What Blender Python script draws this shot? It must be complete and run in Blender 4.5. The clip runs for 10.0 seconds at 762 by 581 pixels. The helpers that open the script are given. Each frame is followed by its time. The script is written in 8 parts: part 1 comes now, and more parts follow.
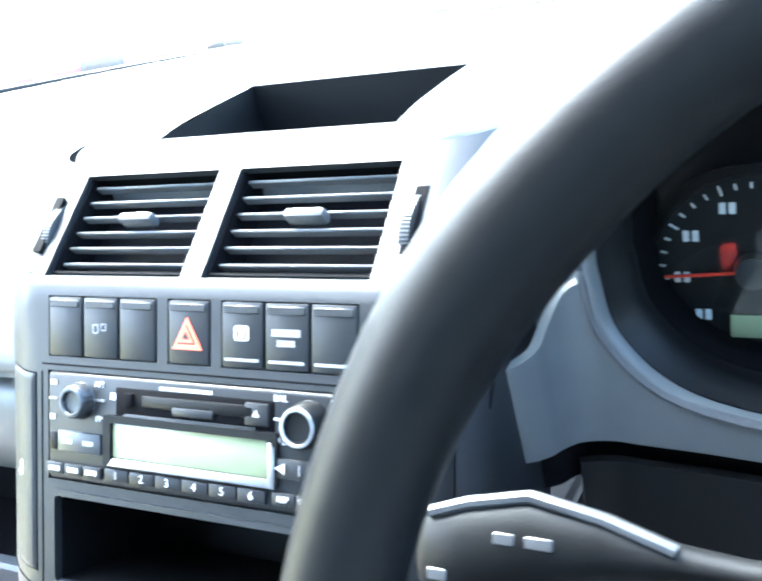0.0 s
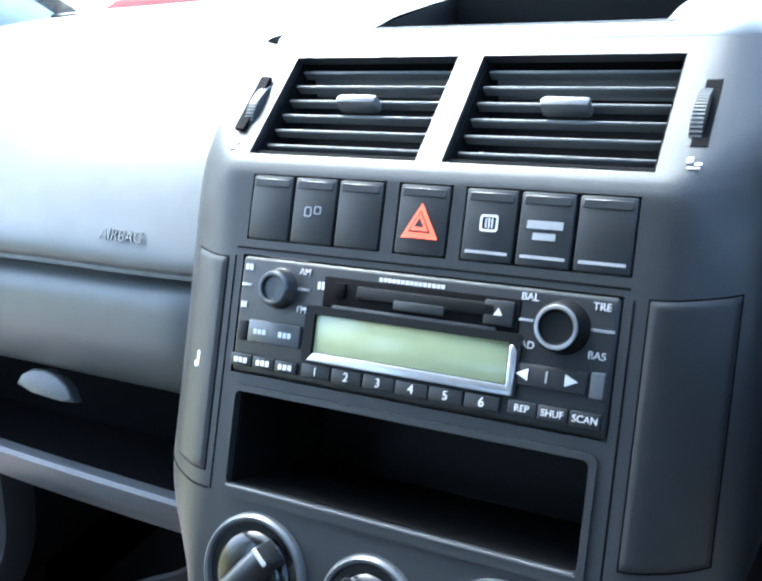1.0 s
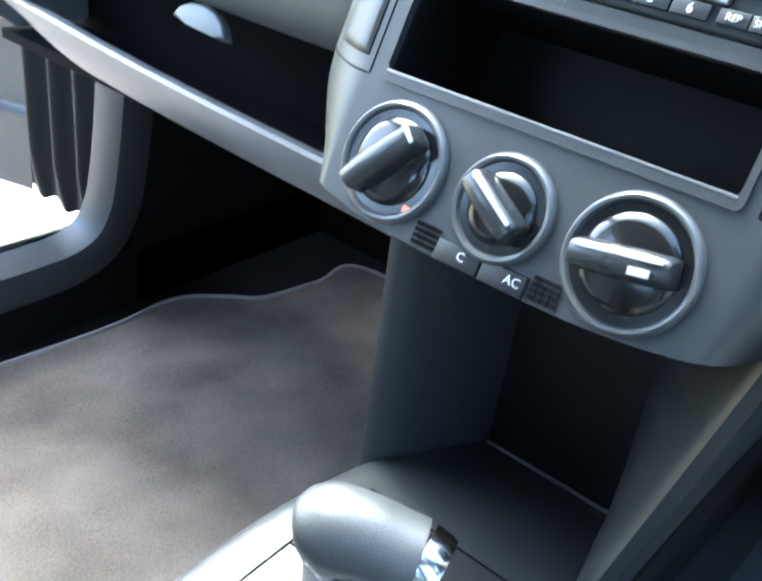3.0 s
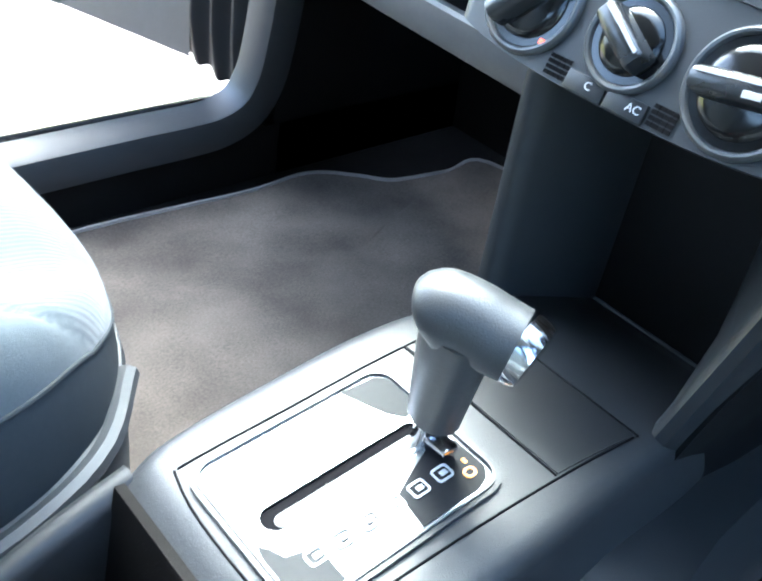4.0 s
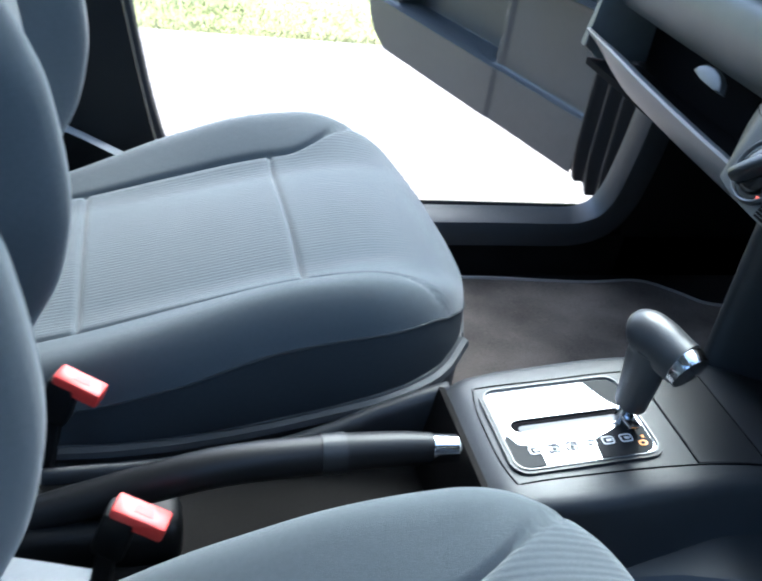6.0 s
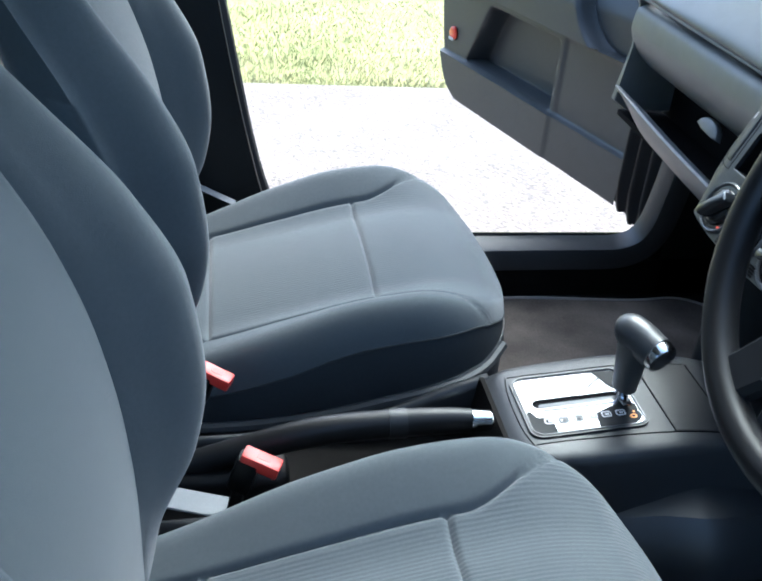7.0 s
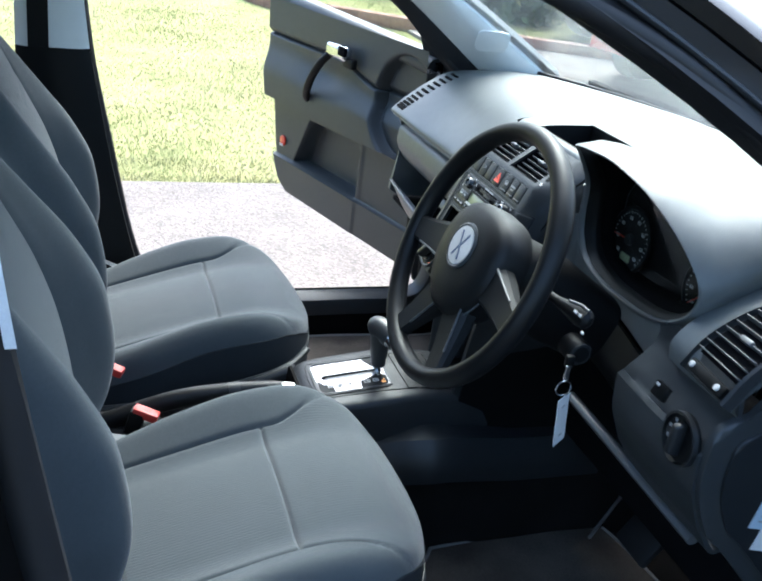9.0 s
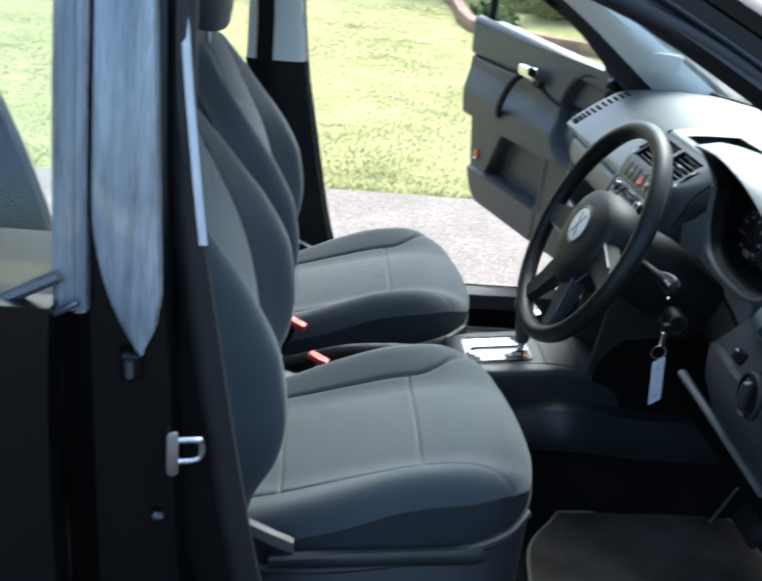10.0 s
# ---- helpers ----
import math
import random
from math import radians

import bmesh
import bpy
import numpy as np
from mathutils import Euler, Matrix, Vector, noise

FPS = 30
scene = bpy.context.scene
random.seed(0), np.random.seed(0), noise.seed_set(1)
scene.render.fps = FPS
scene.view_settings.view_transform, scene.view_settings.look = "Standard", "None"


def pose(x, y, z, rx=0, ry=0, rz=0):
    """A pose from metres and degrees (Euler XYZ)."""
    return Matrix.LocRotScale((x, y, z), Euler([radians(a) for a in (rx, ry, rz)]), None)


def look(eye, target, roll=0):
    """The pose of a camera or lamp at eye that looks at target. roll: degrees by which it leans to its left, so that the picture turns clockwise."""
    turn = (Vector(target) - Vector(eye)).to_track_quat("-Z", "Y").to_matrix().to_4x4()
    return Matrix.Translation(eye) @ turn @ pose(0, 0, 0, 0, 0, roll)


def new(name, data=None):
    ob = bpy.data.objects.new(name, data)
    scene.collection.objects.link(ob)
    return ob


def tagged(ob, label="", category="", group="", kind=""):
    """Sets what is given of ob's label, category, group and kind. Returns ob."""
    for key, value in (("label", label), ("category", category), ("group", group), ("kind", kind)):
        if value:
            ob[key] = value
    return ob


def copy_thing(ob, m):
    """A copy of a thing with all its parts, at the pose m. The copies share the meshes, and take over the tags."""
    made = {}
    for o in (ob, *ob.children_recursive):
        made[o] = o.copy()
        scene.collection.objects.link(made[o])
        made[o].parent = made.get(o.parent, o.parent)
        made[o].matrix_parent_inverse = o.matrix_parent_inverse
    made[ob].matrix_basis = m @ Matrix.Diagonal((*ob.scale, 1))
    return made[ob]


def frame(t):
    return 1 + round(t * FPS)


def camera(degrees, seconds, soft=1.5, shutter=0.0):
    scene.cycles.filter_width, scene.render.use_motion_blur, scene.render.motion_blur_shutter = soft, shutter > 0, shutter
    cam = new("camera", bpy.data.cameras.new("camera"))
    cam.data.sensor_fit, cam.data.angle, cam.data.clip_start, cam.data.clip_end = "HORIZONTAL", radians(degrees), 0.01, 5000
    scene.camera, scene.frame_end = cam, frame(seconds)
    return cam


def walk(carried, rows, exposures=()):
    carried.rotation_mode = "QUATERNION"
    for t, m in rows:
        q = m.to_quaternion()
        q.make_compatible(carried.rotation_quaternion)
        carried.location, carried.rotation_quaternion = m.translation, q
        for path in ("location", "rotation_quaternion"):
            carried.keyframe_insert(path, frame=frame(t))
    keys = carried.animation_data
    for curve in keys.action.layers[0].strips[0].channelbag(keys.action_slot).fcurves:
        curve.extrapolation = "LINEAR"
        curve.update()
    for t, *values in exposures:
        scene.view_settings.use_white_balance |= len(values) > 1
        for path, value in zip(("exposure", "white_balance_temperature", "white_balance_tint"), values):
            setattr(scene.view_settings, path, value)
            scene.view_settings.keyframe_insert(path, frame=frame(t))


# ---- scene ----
cam = camera(45.0, 10.0, soft=2.1, shutter=0.25)
PATH = [
    (0, (0.2999, -0.2614, 1.1355), (-0.6269, 1.3326, 0.3607), -11.49),
    (0.5, (0.2258, -0.2895, 1.1142), (-0.7047, 1.3275, 0.3937), -7.43),
    (1, (0.1890, -0.2988, 1.0841), (-0.7665, 1.2920, 0.3384), -5.44),
    (1.5, (0.1813, -0.3114, 1.0572), (-0.8226, 1.2276, 0.2677), -2.76),
    (2, (0.1873, -0.3297, 1.0291), (-0.8468, 1.1689, 0.2015), 0.54),
    (2.5, (0.1887, -0.3451, 1.0003), (-0.8402, 1.1101, 0.0926), 3.34),
    (3, (0.1866, -0.3556, 0.9601), (-0.8494, 1.0340, -0.0376), 7.66),
    (3.2, (0.1895, -0.3668, 0.9501), (-0.8489, 0.9953, -0.0826), 8.75),
    (4.3, (0.262, -0.420, 0.937), (-0.943, 0.670, -0.229), 9.1),
    (4.5, (0.278, -0.428, 0.945), (-0.975, 0.624, -0.206), 9.2),
    (5, (0.355, -0.475, 0.971), (-1.051, 0.451, -0.109), 10.8),
    (5.5, (0.454, -0.512, 1.02), (-1.095, 0.234, -0.002), 11.0),
    (6, (0.551, -0.543, 1.075), (-1.061, -0.011, 0.017), 9.8),
    (6.2, (0.595, -0.561, 1.101), (-1.042, -0.112, 0.044), 9.1),
    (7.3, (0.854, -0.575, 1.242), (-0.835, -0.241, 0.223), 4.8),
    (7.5, (0.894, -0.581, 1.26), (-0.795, -0.202, 0.26), 5.3),
    (8, (1.082, -0.589, 1.323), (-0.625, -0.086, 0.409), 7.2),
    (8.5, (1.219, -0.621, 1.363), (-0.503, -0.081, 0.502), 6.0),
    (9, (1.379, -0.64, 1.401), (-0.335, -0.008, 0.585), 7.3),
    (9.5, (1.515, -0.618, 1.431), (-0.25, -0.085, 0.655), 5.9),
    (10, (1.66, -0.582, 1.421), (-0.163, -0.403, 0.618), 5.9),
]
EXPOSURES = [(0, 4.18, 5450, 2), (0.5, 3.62, 5400, 2), (1.0, 3.02, 5350, 2), (1.5, 2.68, 5400, 1), (2.0, 3.08, 5550, 1), (2.5, 3.42, 5600, 1), (3.0, 4.03, 5550, 0), (4.5, 3.60, 5400, 1),
             (5.0, 3.28, 5350, 2), (5.5, 2.92, 5300, 2), (6.0, 2.35, 5250, 2), (7.5, 1.9, 5350, 2), (8.0, 1.85, 5400, 2), (9.0, 1.72, 5500, 2), (9.5, 1.76, 5500, 1), (10.0, 1.57, 5600, 1)]
walk(cam, [(t, look(eye, target, roll)) for t, eye, target, roll in PATH],
     EXPOSURES)

# ---- world, sun and exposure ----
world = bpy.data.worlds.new("sky")
scene.world = world
world.use_nodes = True
wn = world.node_tree
sky = wn.nodes.new("ShaderNodeTexSky")
sky.sky_type, sky.sun_disc = "NISHITA", False
sky.sun_elevation, sky.sun_rotation = radians(52), radians(-60)
sky.air_density, sky.dust_density, sky.ozone_density = 1.0, 6.0, 1.0
wn.nodes["Background"].inputs["Strength"].default_value = 0.21
wn.links.new(sky.outputs[0], wn.nodes["Background"].inputs[0])
sun = new("sun", bpy.data.lights.new("sun", "SUN"))
sun.data.energy, sun.data.angle, sun.data.color = 1.0, radians(30), (1.0, 0.97, 0.92)
sun.matrix_world = look((-6, 4, 9), (0, 0, 0))


# ---- materials ----
def mat(name, color, rough=0.5, metal=0.0, color2=None, scale=6.0, bump=0.0, bump_scale=900.0, spec=0.5, fine=None, rough_var=0.08,
        transmission=0.0, coat=0.0, emit=None, emit_strength=0.0, sheen=0.0, per_object=0.0):
    """A Principled surface: broad and fine mottling of colour and gloss, and fine relief."""
    m = bpy.data.materials.new(name)
    m.use_nodes = True
    nt = m.node_tree
    b = nt.nodes["Principled BSDF"]
    b.inputs["Metallic"].default_value = metal
    b.inputs["Specular IOR Level"].default_value = spec
    b.inputs["Transmission Weight"].default_value = transmission
    b.inputs["Coat Weight"].default_value = coat
    b.inputs["Coat Roughness"].default_value = 0.05
    b.inputs["Sheen Weight"].default_value = sheen
    co = nt.nodes.new("ShaderNodeTexCoord")
    n1 = nt.nodes.new("ShaderNodeTexNoise")
    n1.inputs["Scale"].default_value, n1.inputs["Detail"].default_value = scale, 6
    nt.links.new(co.outputs["Object"], n1.inputs["Vector"])
    n2 = nt.nodes.new("ShaderNodeTexNoise")
    n2.inputs["Scale"].default_value, n2.inputs["Detail"].default_value = (fine or scale * 14), 3
    nt.links.new(co.outputs["Object"], n2.inputs["Vector"])
    add = nt.nodes.new("ShaderNodeMath")
    add.operation = "MULTIPLY_ADD"
    add.inputs[1].default_value, add.inputs[2].default_value = 0.45, 0.27
    nt.links.new(n2.outputs[0], add.inputs[0])
    mix2 = nt.nodes.new("ShaderNodeMath")
    mix2.operation = "MULTIPLY"
    nt.links.new(n1.outputs[0], mix2.inputs[0])
    nt.links.new(add.outputs[0], mix2.inputs[1])
    ramp = nt.nodes.new("ShaderNodeMapRange")
    ramp.inputs["From Min"].default_value, ramp.inputs["From Max"].default_value = 0.15, 0.36
    nt.links.new(mix2.outputs[0], ramp.inputs["Value"])
    mix = nt.nodes.new("ShaderNodeMixRGB")
    c2 = color2 or tuple(c * 0.78 for c in color)
    mix.inputs[1].default_value, mix.inputs[2].default_value = (*c2, 1), (*color, 1)
    nt.links.new(ramp.outputs[0], mix.inputs[0])
    out = mix.outputs[0]
    if per_object:
        info = nt.nodes.new("ShaderNodeObjectInfo")
        hsv = nt.nodes.new("ShaderNodeHueSaturation")
        mr = nt.nodes.new("ShaderNodeMapRange")
        mr.inputs["To Min"].default_value, mr.inputs["To Max"].default_value = 1 - per_object, 1 + per_object
        nt.links.new(info.outputs["Random"], mr.inputs["Value"])
        nt.links.new(mr.outputs[0], hsv.inputs["Value"])
        nt.links.new(out, hsv.inputs["Color"])
        out = hsv.outputs[0]
    nt.links.new(out, b.inputs["Base Color"])
    rr = nt.nodes.new("ShaderNodeMapRange")
    rr.inputs["To Min"].default_value, rr.inputs["To Max"].default_value = max(0.02, rough - rough_var), min(1, rough + rough_var)
    nt.links.new(n1.outputs[0], rr.inputs["Value"])
    nt.links.new(rr.outputs[0], b.inputs["Roughness"])
    if bump:
        n3 = nt.nodes.new("ShaderNodeTexNoise")
        n3.inputs["Scale"].default_value, n3.inputs["Detail"].default_value = bump_scale, 2
        nt.links.new(co.outputs["Object"], n3.inputs["Vector"])
        bp = nt.nodes.new("ShaderNodeBump")
        bp.inputs["Strength"].default_value, bp.inputs["Distance"].default_value = bump, 0.0006 if bump_scale > 100 else 0.01
        nt.links.new(n3.outputs[0], bp.inputs["Height"])
        nt.links.new(bp.outputs[0], b.inputs["Normal"])
    if emit:
        b.inputs["Emission Color"].default_value, b.inputs["Emission Strength"].default_value = (*emit, 1), emit_strength
    return m


def ribbed(name, color, color2, period, strength):
    """Woven cloth with fine fore-and-aft ribs."""
    m = mat(name, color, 0.85, color2=color2, scale=5, fine=350, bump=0.5, bump_scale=1500, spec=0.2, sheen=0.25)
    nt = m.node_tree
    b = nt.nodes["Principled BSDF"]
    co = next(n for n in nt.nodes if n.type == "TEX_COORD")
    wave = nt.nodes.new("ShaderNodeTexWave")
    wave.inputs["Scale"].default_value = 2 * math.pi / period / 20
    wave.inputs["Distortion"].default_value, wave.inputs["Detail"].default_value, wave.inputs["Detail Scale"].default_value = 0.5, 2, 3
    nt.links.new(co.outputs["Object"], wave.inputs["Vector"])
    bp = next(n for n in nt.nodes if n.type == "BUMP")
    bp2 = nt.nodes.new("ShaderNodeBump")
    bp2.inputs["Strength"].default_value, bp2.inputs["Distance"].default_value = strength, 0.0006
    nt.links.new(wave.outputs["Fac"], bp2.inputs["Height"])
    nt.links.new(bp.outputs[0], bp2.inputs["Normal"])
    nt.links.new(bp2.outputs[0], b.inputs["Normal"])
    return m


def pebbled(name, color, color2):
    """Worn concrete with exposed small stones."""
    m = mat(name, color, 0.9, color2=color2, scale=3, fine=160, bump=0.9, bump_scale=90, spec=0.2)
    nt = m.node_tree
    b = nt.nodes["Principled BSDF"]
    co = next(n for n in nt.nodes if n.type == "TEX_COORD")
    v = nt.nodes.new("ShaderNodeTexVoronoi")
    v.inputs["Scale"].default_value = 95
    nt.links.new(co.outputs["Object"], v.inputs["Vector"])
    sep = nt.nodes.new("ShaderNodeSeparateColor")
    nt.links.new(v.outputs["Color"], sep.inputs[0])
    mr = nt.nodes.new("ShaderNodeMapRange")
    mr.inputs["To Min"].default_value, mr.inputs["To Max"].default_value = 0.74, 1.24
    nt.links.new(sep.outputs[0], mr.inputs["Value"])
    hsv = nt.nodes.new("ShaderNodeHueSaturation")
    src = b.inputs["Base Color"].links[0].from_socket
    nt.links.new(src, hsv.inputs["Color"])
    nt.links.new(mr.outputs[0], hsv.inputs["Value"])
    nt.links.new(hsv.outputs[0], b.inputs["Base Color"])
    return m


M = {
    # the dash plastic again, coloured paler where sky light falls on it
    "pad": mat("dash_pad_sky_lit", (0.125, 0.136, 0.138), 0.42, bump=0.35, bump_scale=1500, scale=4, spec=0.6),
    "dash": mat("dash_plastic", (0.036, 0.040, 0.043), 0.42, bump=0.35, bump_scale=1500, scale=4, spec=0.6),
    "stack": mat("stack_plastic", (0.019, 0.0215, 0.024), 0.40, bump=0.25, bump_scale=1700, scale=8, spec=0.5),
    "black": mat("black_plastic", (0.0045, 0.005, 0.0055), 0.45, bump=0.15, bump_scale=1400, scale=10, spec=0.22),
    # near black for real gaps, and for shade in recesses put into colour
    "void": mat("gap_and_shade_black", (0.003, 0.003, 0.004), 0.9, scale=10, spec=0.1),
    "button": mat("button_plastic", (0.017, 0.019, 0.021), 0.40, bump=0.15, bump_scale=1800, scale=20, spec=0.4),
    # pocket plastic taken near black, with the shade inside put into the colour
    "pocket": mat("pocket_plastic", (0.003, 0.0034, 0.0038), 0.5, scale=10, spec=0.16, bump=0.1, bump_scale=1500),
    "rim": mat("dial_rim_plastic", (0.060, 0.066, 0.072), 0.30, scale=20, spec=0.7, bump=0.1, bump_scale=1800),
    "dial": mat("dial_gloss", (0.004, 0.0045, 0.005), 0.16, scale=20, spec=0.55, rough_var=0.05),
    "knob": mat("knob_plastic", (0.014, 0.016, 0.018), 0.27, scale=20, spec=0.7, rough_var=0.06),
    "pointer": mat("pointer_print", (0.42, 0.44, 0.45), 0.4, scale=30),
    "flap": mat("flap_plastic", (0.012, 0.0135, 0.015), 0.42, scale=8, spec=0.45, bump=0.25, bump_scale=1700),
    "housing": mat("console_plastic", (0.020, 0.0225, 0.025), 0.42, scale=6, spec=0.5, bump=0.45, bump_scale=1300),
    "headlining": mat("headlining_cloth", (0.42, 0.43, 0.42), 0.9, scale=6, fine=300, bump=0.4, bump_scale=900, spec=0.1),
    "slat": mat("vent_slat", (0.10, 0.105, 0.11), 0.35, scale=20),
    "chrome": mat("chrome", (0.75, 0.76, 0.78), 0.14, 1.0, scale=20, rough_var=0.05),
    "satin": mat("satin_silver", (0.55, 0.56, 0.58), 0.30, 0.9, scale=15),
    "white": mat("white_print", (0.62, 0.62, 0.62), 0.5, scale=30, color2=(0.54, 0.54, 0.54)),
    "grey_print": mat("grey_print", (0.30, 0.31, 0.32), 0.5, scale=30),
    # faint emission added to brighten the red marks
    "red": mat("hazard_red", (0.75, 0.10, 0.06), 0.35, scale=30, emit=(1.0, 0.12, 0.06), emit_strength=0.25),
    "red_plastic": mat("buckle_red", (0.62, 0.045, 0.035), 0.35, scale=30),
    "rear_red": mat("buckle_print", (0.40, 0.05, 0.04), 0.5, scale=30),
    "reflector": mat("reflector_red", (0.75, 0.05, 0.02), 0.2, scale=60, coat=0.6),
    "lcd": mat("lcd_glass", (0.30, 0.34, 0.20), 0.14, scale=10, color2=(0.26, 0.30, 0.175), rough_var=0.03),
    "cloth": ribbed("seat_cloth", (0.066, 0.078, 0.086), (0.050, 0.060, 0.067), 0.0048, 0.36),
    # darker side cloth, with part of the shade low on the cushion painted in
    "cloth_dark": mat("seat_side_band", (0.027, 0.032, 0.036), 0.75, scale=6, color2=(0.019, 0.023, 0.026), fine=260, bump=0.5, bump_scale=1300, spec=0.25),
    "cloth_side": mat("seat_side_cloth", (0.064, 0.076, 0.083), 0.85, scale=5, color2=(0.050, 0.061, 0.067), fine=260, bump=0.6, bump_scale=1300, spec=0.2, sheen=0.18),
    "seat_plastic": mat("seat_plastic", (0.032, 0.036, 0.040), 0.5, bump=0.4, bump_scale=1200),
    "carpet": mat("carpet", (0.012, 0.011, 0.0105), 0.95, color2=(0.006, 0.0055, 0.005), scale=9, fine=500, bump=0.6, bump_scale=900, spec=0.1),
    "mat": mat("carpet_mat", (0.128, 0.111, 0.094), 0.95, color2=(0.046, 0.040, 0.035), scale=7, fine=420, bump=0.6, bump_scale=800, spec=0.1),
    "edge": mat("mat_edge", (0.20, 0.19, 0.18), 0.8, scale=30),
    "trim": mat("door_trim", (0.046, 0.051, 0.054), 0.45, bump=0.5, bump_scale=1100, scale=5),
    "pillar": mat("pillar_trim_light", (0.80, 0.83, 0.81), 0.6, bump=0.2, bump_scale=1200, scale=4, color2=(0.75, 0.78, 0.76)),
    "paint": mat("black_paint", (0.0035, 0.0038, 0.0044), 0.22, scale=3, rough_var=0.04, spec=0.22, coat=0.10),
    "gloss": mat("pillar_gloss", (0.060, 0.068, 0.078), 0.28, coat=1.0, scale=14, rough_var=0.10),
    "rubber": mat("door_seal_rubber", (0.012, 0.012, 0.013), 0.55, scale=20),
    "wheel": mat("wheel_rim_foam", (0.006, 0.0066, 0.0074), 0.42, bump=0.10, bump_scale=1600, scale=12, spec=0.30),
    "leather": mat("selector_leather", (0.030, 0.033, 0.035), 0.40, bump=0.30, bump_scale=900, scale=30, fine=420, spec=0.6),
    "hub": mat("wheel_pad_plastic", (0.008, 0.0088, 0.0096), 0.46, bump=0.2, bump_scale=1500, scale=12, spec=0.30),
    "badge_blue": mat("badge_rim_blue", (0.10, 0.14, 0.26), 0.3, metal=0.5, scale=30),
    "badge_face": mat("badge_silver", (0.74, 0.75, 0.77), 0.35, metal=0.3, scale=30),
    "panel_dark": mat("selector_dark_panel", (0.010, 0.011, 0.013), 0.55, scale=20, spec=0.15),
    "plate": mat("selector_plate", (0.50, 0.52, 0.54), 0.20, 0.75, scale=20, rough_var=0.06),
    "belt": mat("belt_webbing", (0.80, 0.82, 0.83), 0.7, scale=20, fine=600, bump=0.6, bump_scale=1500),
    "belt_grey": mat("lap_belt_webbing", (0.20, 0.21, 0.22), 0.7, scale=20, fine=600, bump=0.6, bump_scale=1500),
    "paper": mat("paper", (0.80, 0.81, 0.80), 0.6, scale=8, color2=(0.74, 0.76, 0.76)),
    "label": mat("blue_label", (0.50, 0.62, 0.72), 0.5, scale=12, color2=(0.42, 0.55, 0.66)),
    # faint emission added to the amber print
    "orange": mat("amber_mark", (0.8, 0.32, 0.05), 0.4, scale=30, emit=(1, 0.35, 0.05), emit_strength=0.12),
    "needle": mat("needle_red", (0.8, 0.05, 0.02), 0.4, scale=30),
    "pave": pebbled("pavement_concrete", (0.255, 0.222, 0.198), (0.195, 0.168, 0.150)),
    "asphalt": mat("asphalt", (0.050, 0.050, 0.052), 0.9, color2=(0.030, 0.030, 0.032), scale=5, fine=200, bump=0.8, bump_scale=120, spec=0.2),
    "soil": mat("lawn_soil", (0.38, 0.36, 0.16), 0.95, color2=(0.24, 0.24, 0.10), scale=2.5, fine=40, bump=0.6, bump_scale=30, spec=0.1),
    "brick_edge": mat("edging_terracotta", (0.34, 0.20, 0.14), 0.85, scale=20, bump=0.6, bump_scale=80, per_object=0.2),
    "red_paint": mat("red_car_paint", (0.55, 0.035, 0.030), 0.2, coat=1.0, scale=3, rough_var=0.04),
    "dark_paint": mat("silver_grey_car_paint", (0.26, 0.30, 0.29), 0.25, metal=0.4, coat=1.0, scale=3, rough_var=0.04),
    "tyre": mat("tyre", (0.02, 0.02, 0.02), 0.8, scale=20),
    "wall": mat("render_wall", (0.78, 0.77, 0.74), 0.9, scale=3, fine=60, bump=0.4, bump_scale=70),
    "roof": mat("roof_tile", (0.22, 0.15, 0.12), 0.85, scale=10, bump=0.8, bump_scale=30),
    "frame_white": mat("white_window_frame", (0.75, 0.75, 0.73), 0.5, scale=10),
    "pane": mat("blue_grey_pane", (0.20, 0.30, 0.36), 0.12, scale=2, color2=(0.12, 0.19, 0.24)),
    "bark": mat("bark", (0.16, 0.12, 0.09), 0.9, scale=12, bump=0.9, bump_scale=40),
    "rear_cloth": mat("rear_seat_cloth", (0.022, 0.026, 0.030), 0.9, scale=5, fine=300, bump=0.5, bump_scale=1500, sheen=0.2),
}


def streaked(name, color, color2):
    """Glossy cover; pale upright streaks in its colour paint the sky reflection."""
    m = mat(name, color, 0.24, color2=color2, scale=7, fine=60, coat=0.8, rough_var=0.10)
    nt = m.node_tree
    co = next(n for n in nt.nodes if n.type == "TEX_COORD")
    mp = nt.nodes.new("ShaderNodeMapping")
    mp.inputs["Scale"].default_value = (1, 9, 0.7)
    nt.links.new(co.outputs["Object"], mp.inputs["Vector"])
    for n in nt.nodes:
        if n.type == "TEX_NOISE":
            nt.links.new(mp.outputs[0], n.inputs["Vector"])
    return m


# pale tones stand in for sky mirrored in dark gloss
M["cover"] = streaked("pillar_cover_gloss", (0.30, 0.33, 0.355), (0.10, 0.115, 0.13))


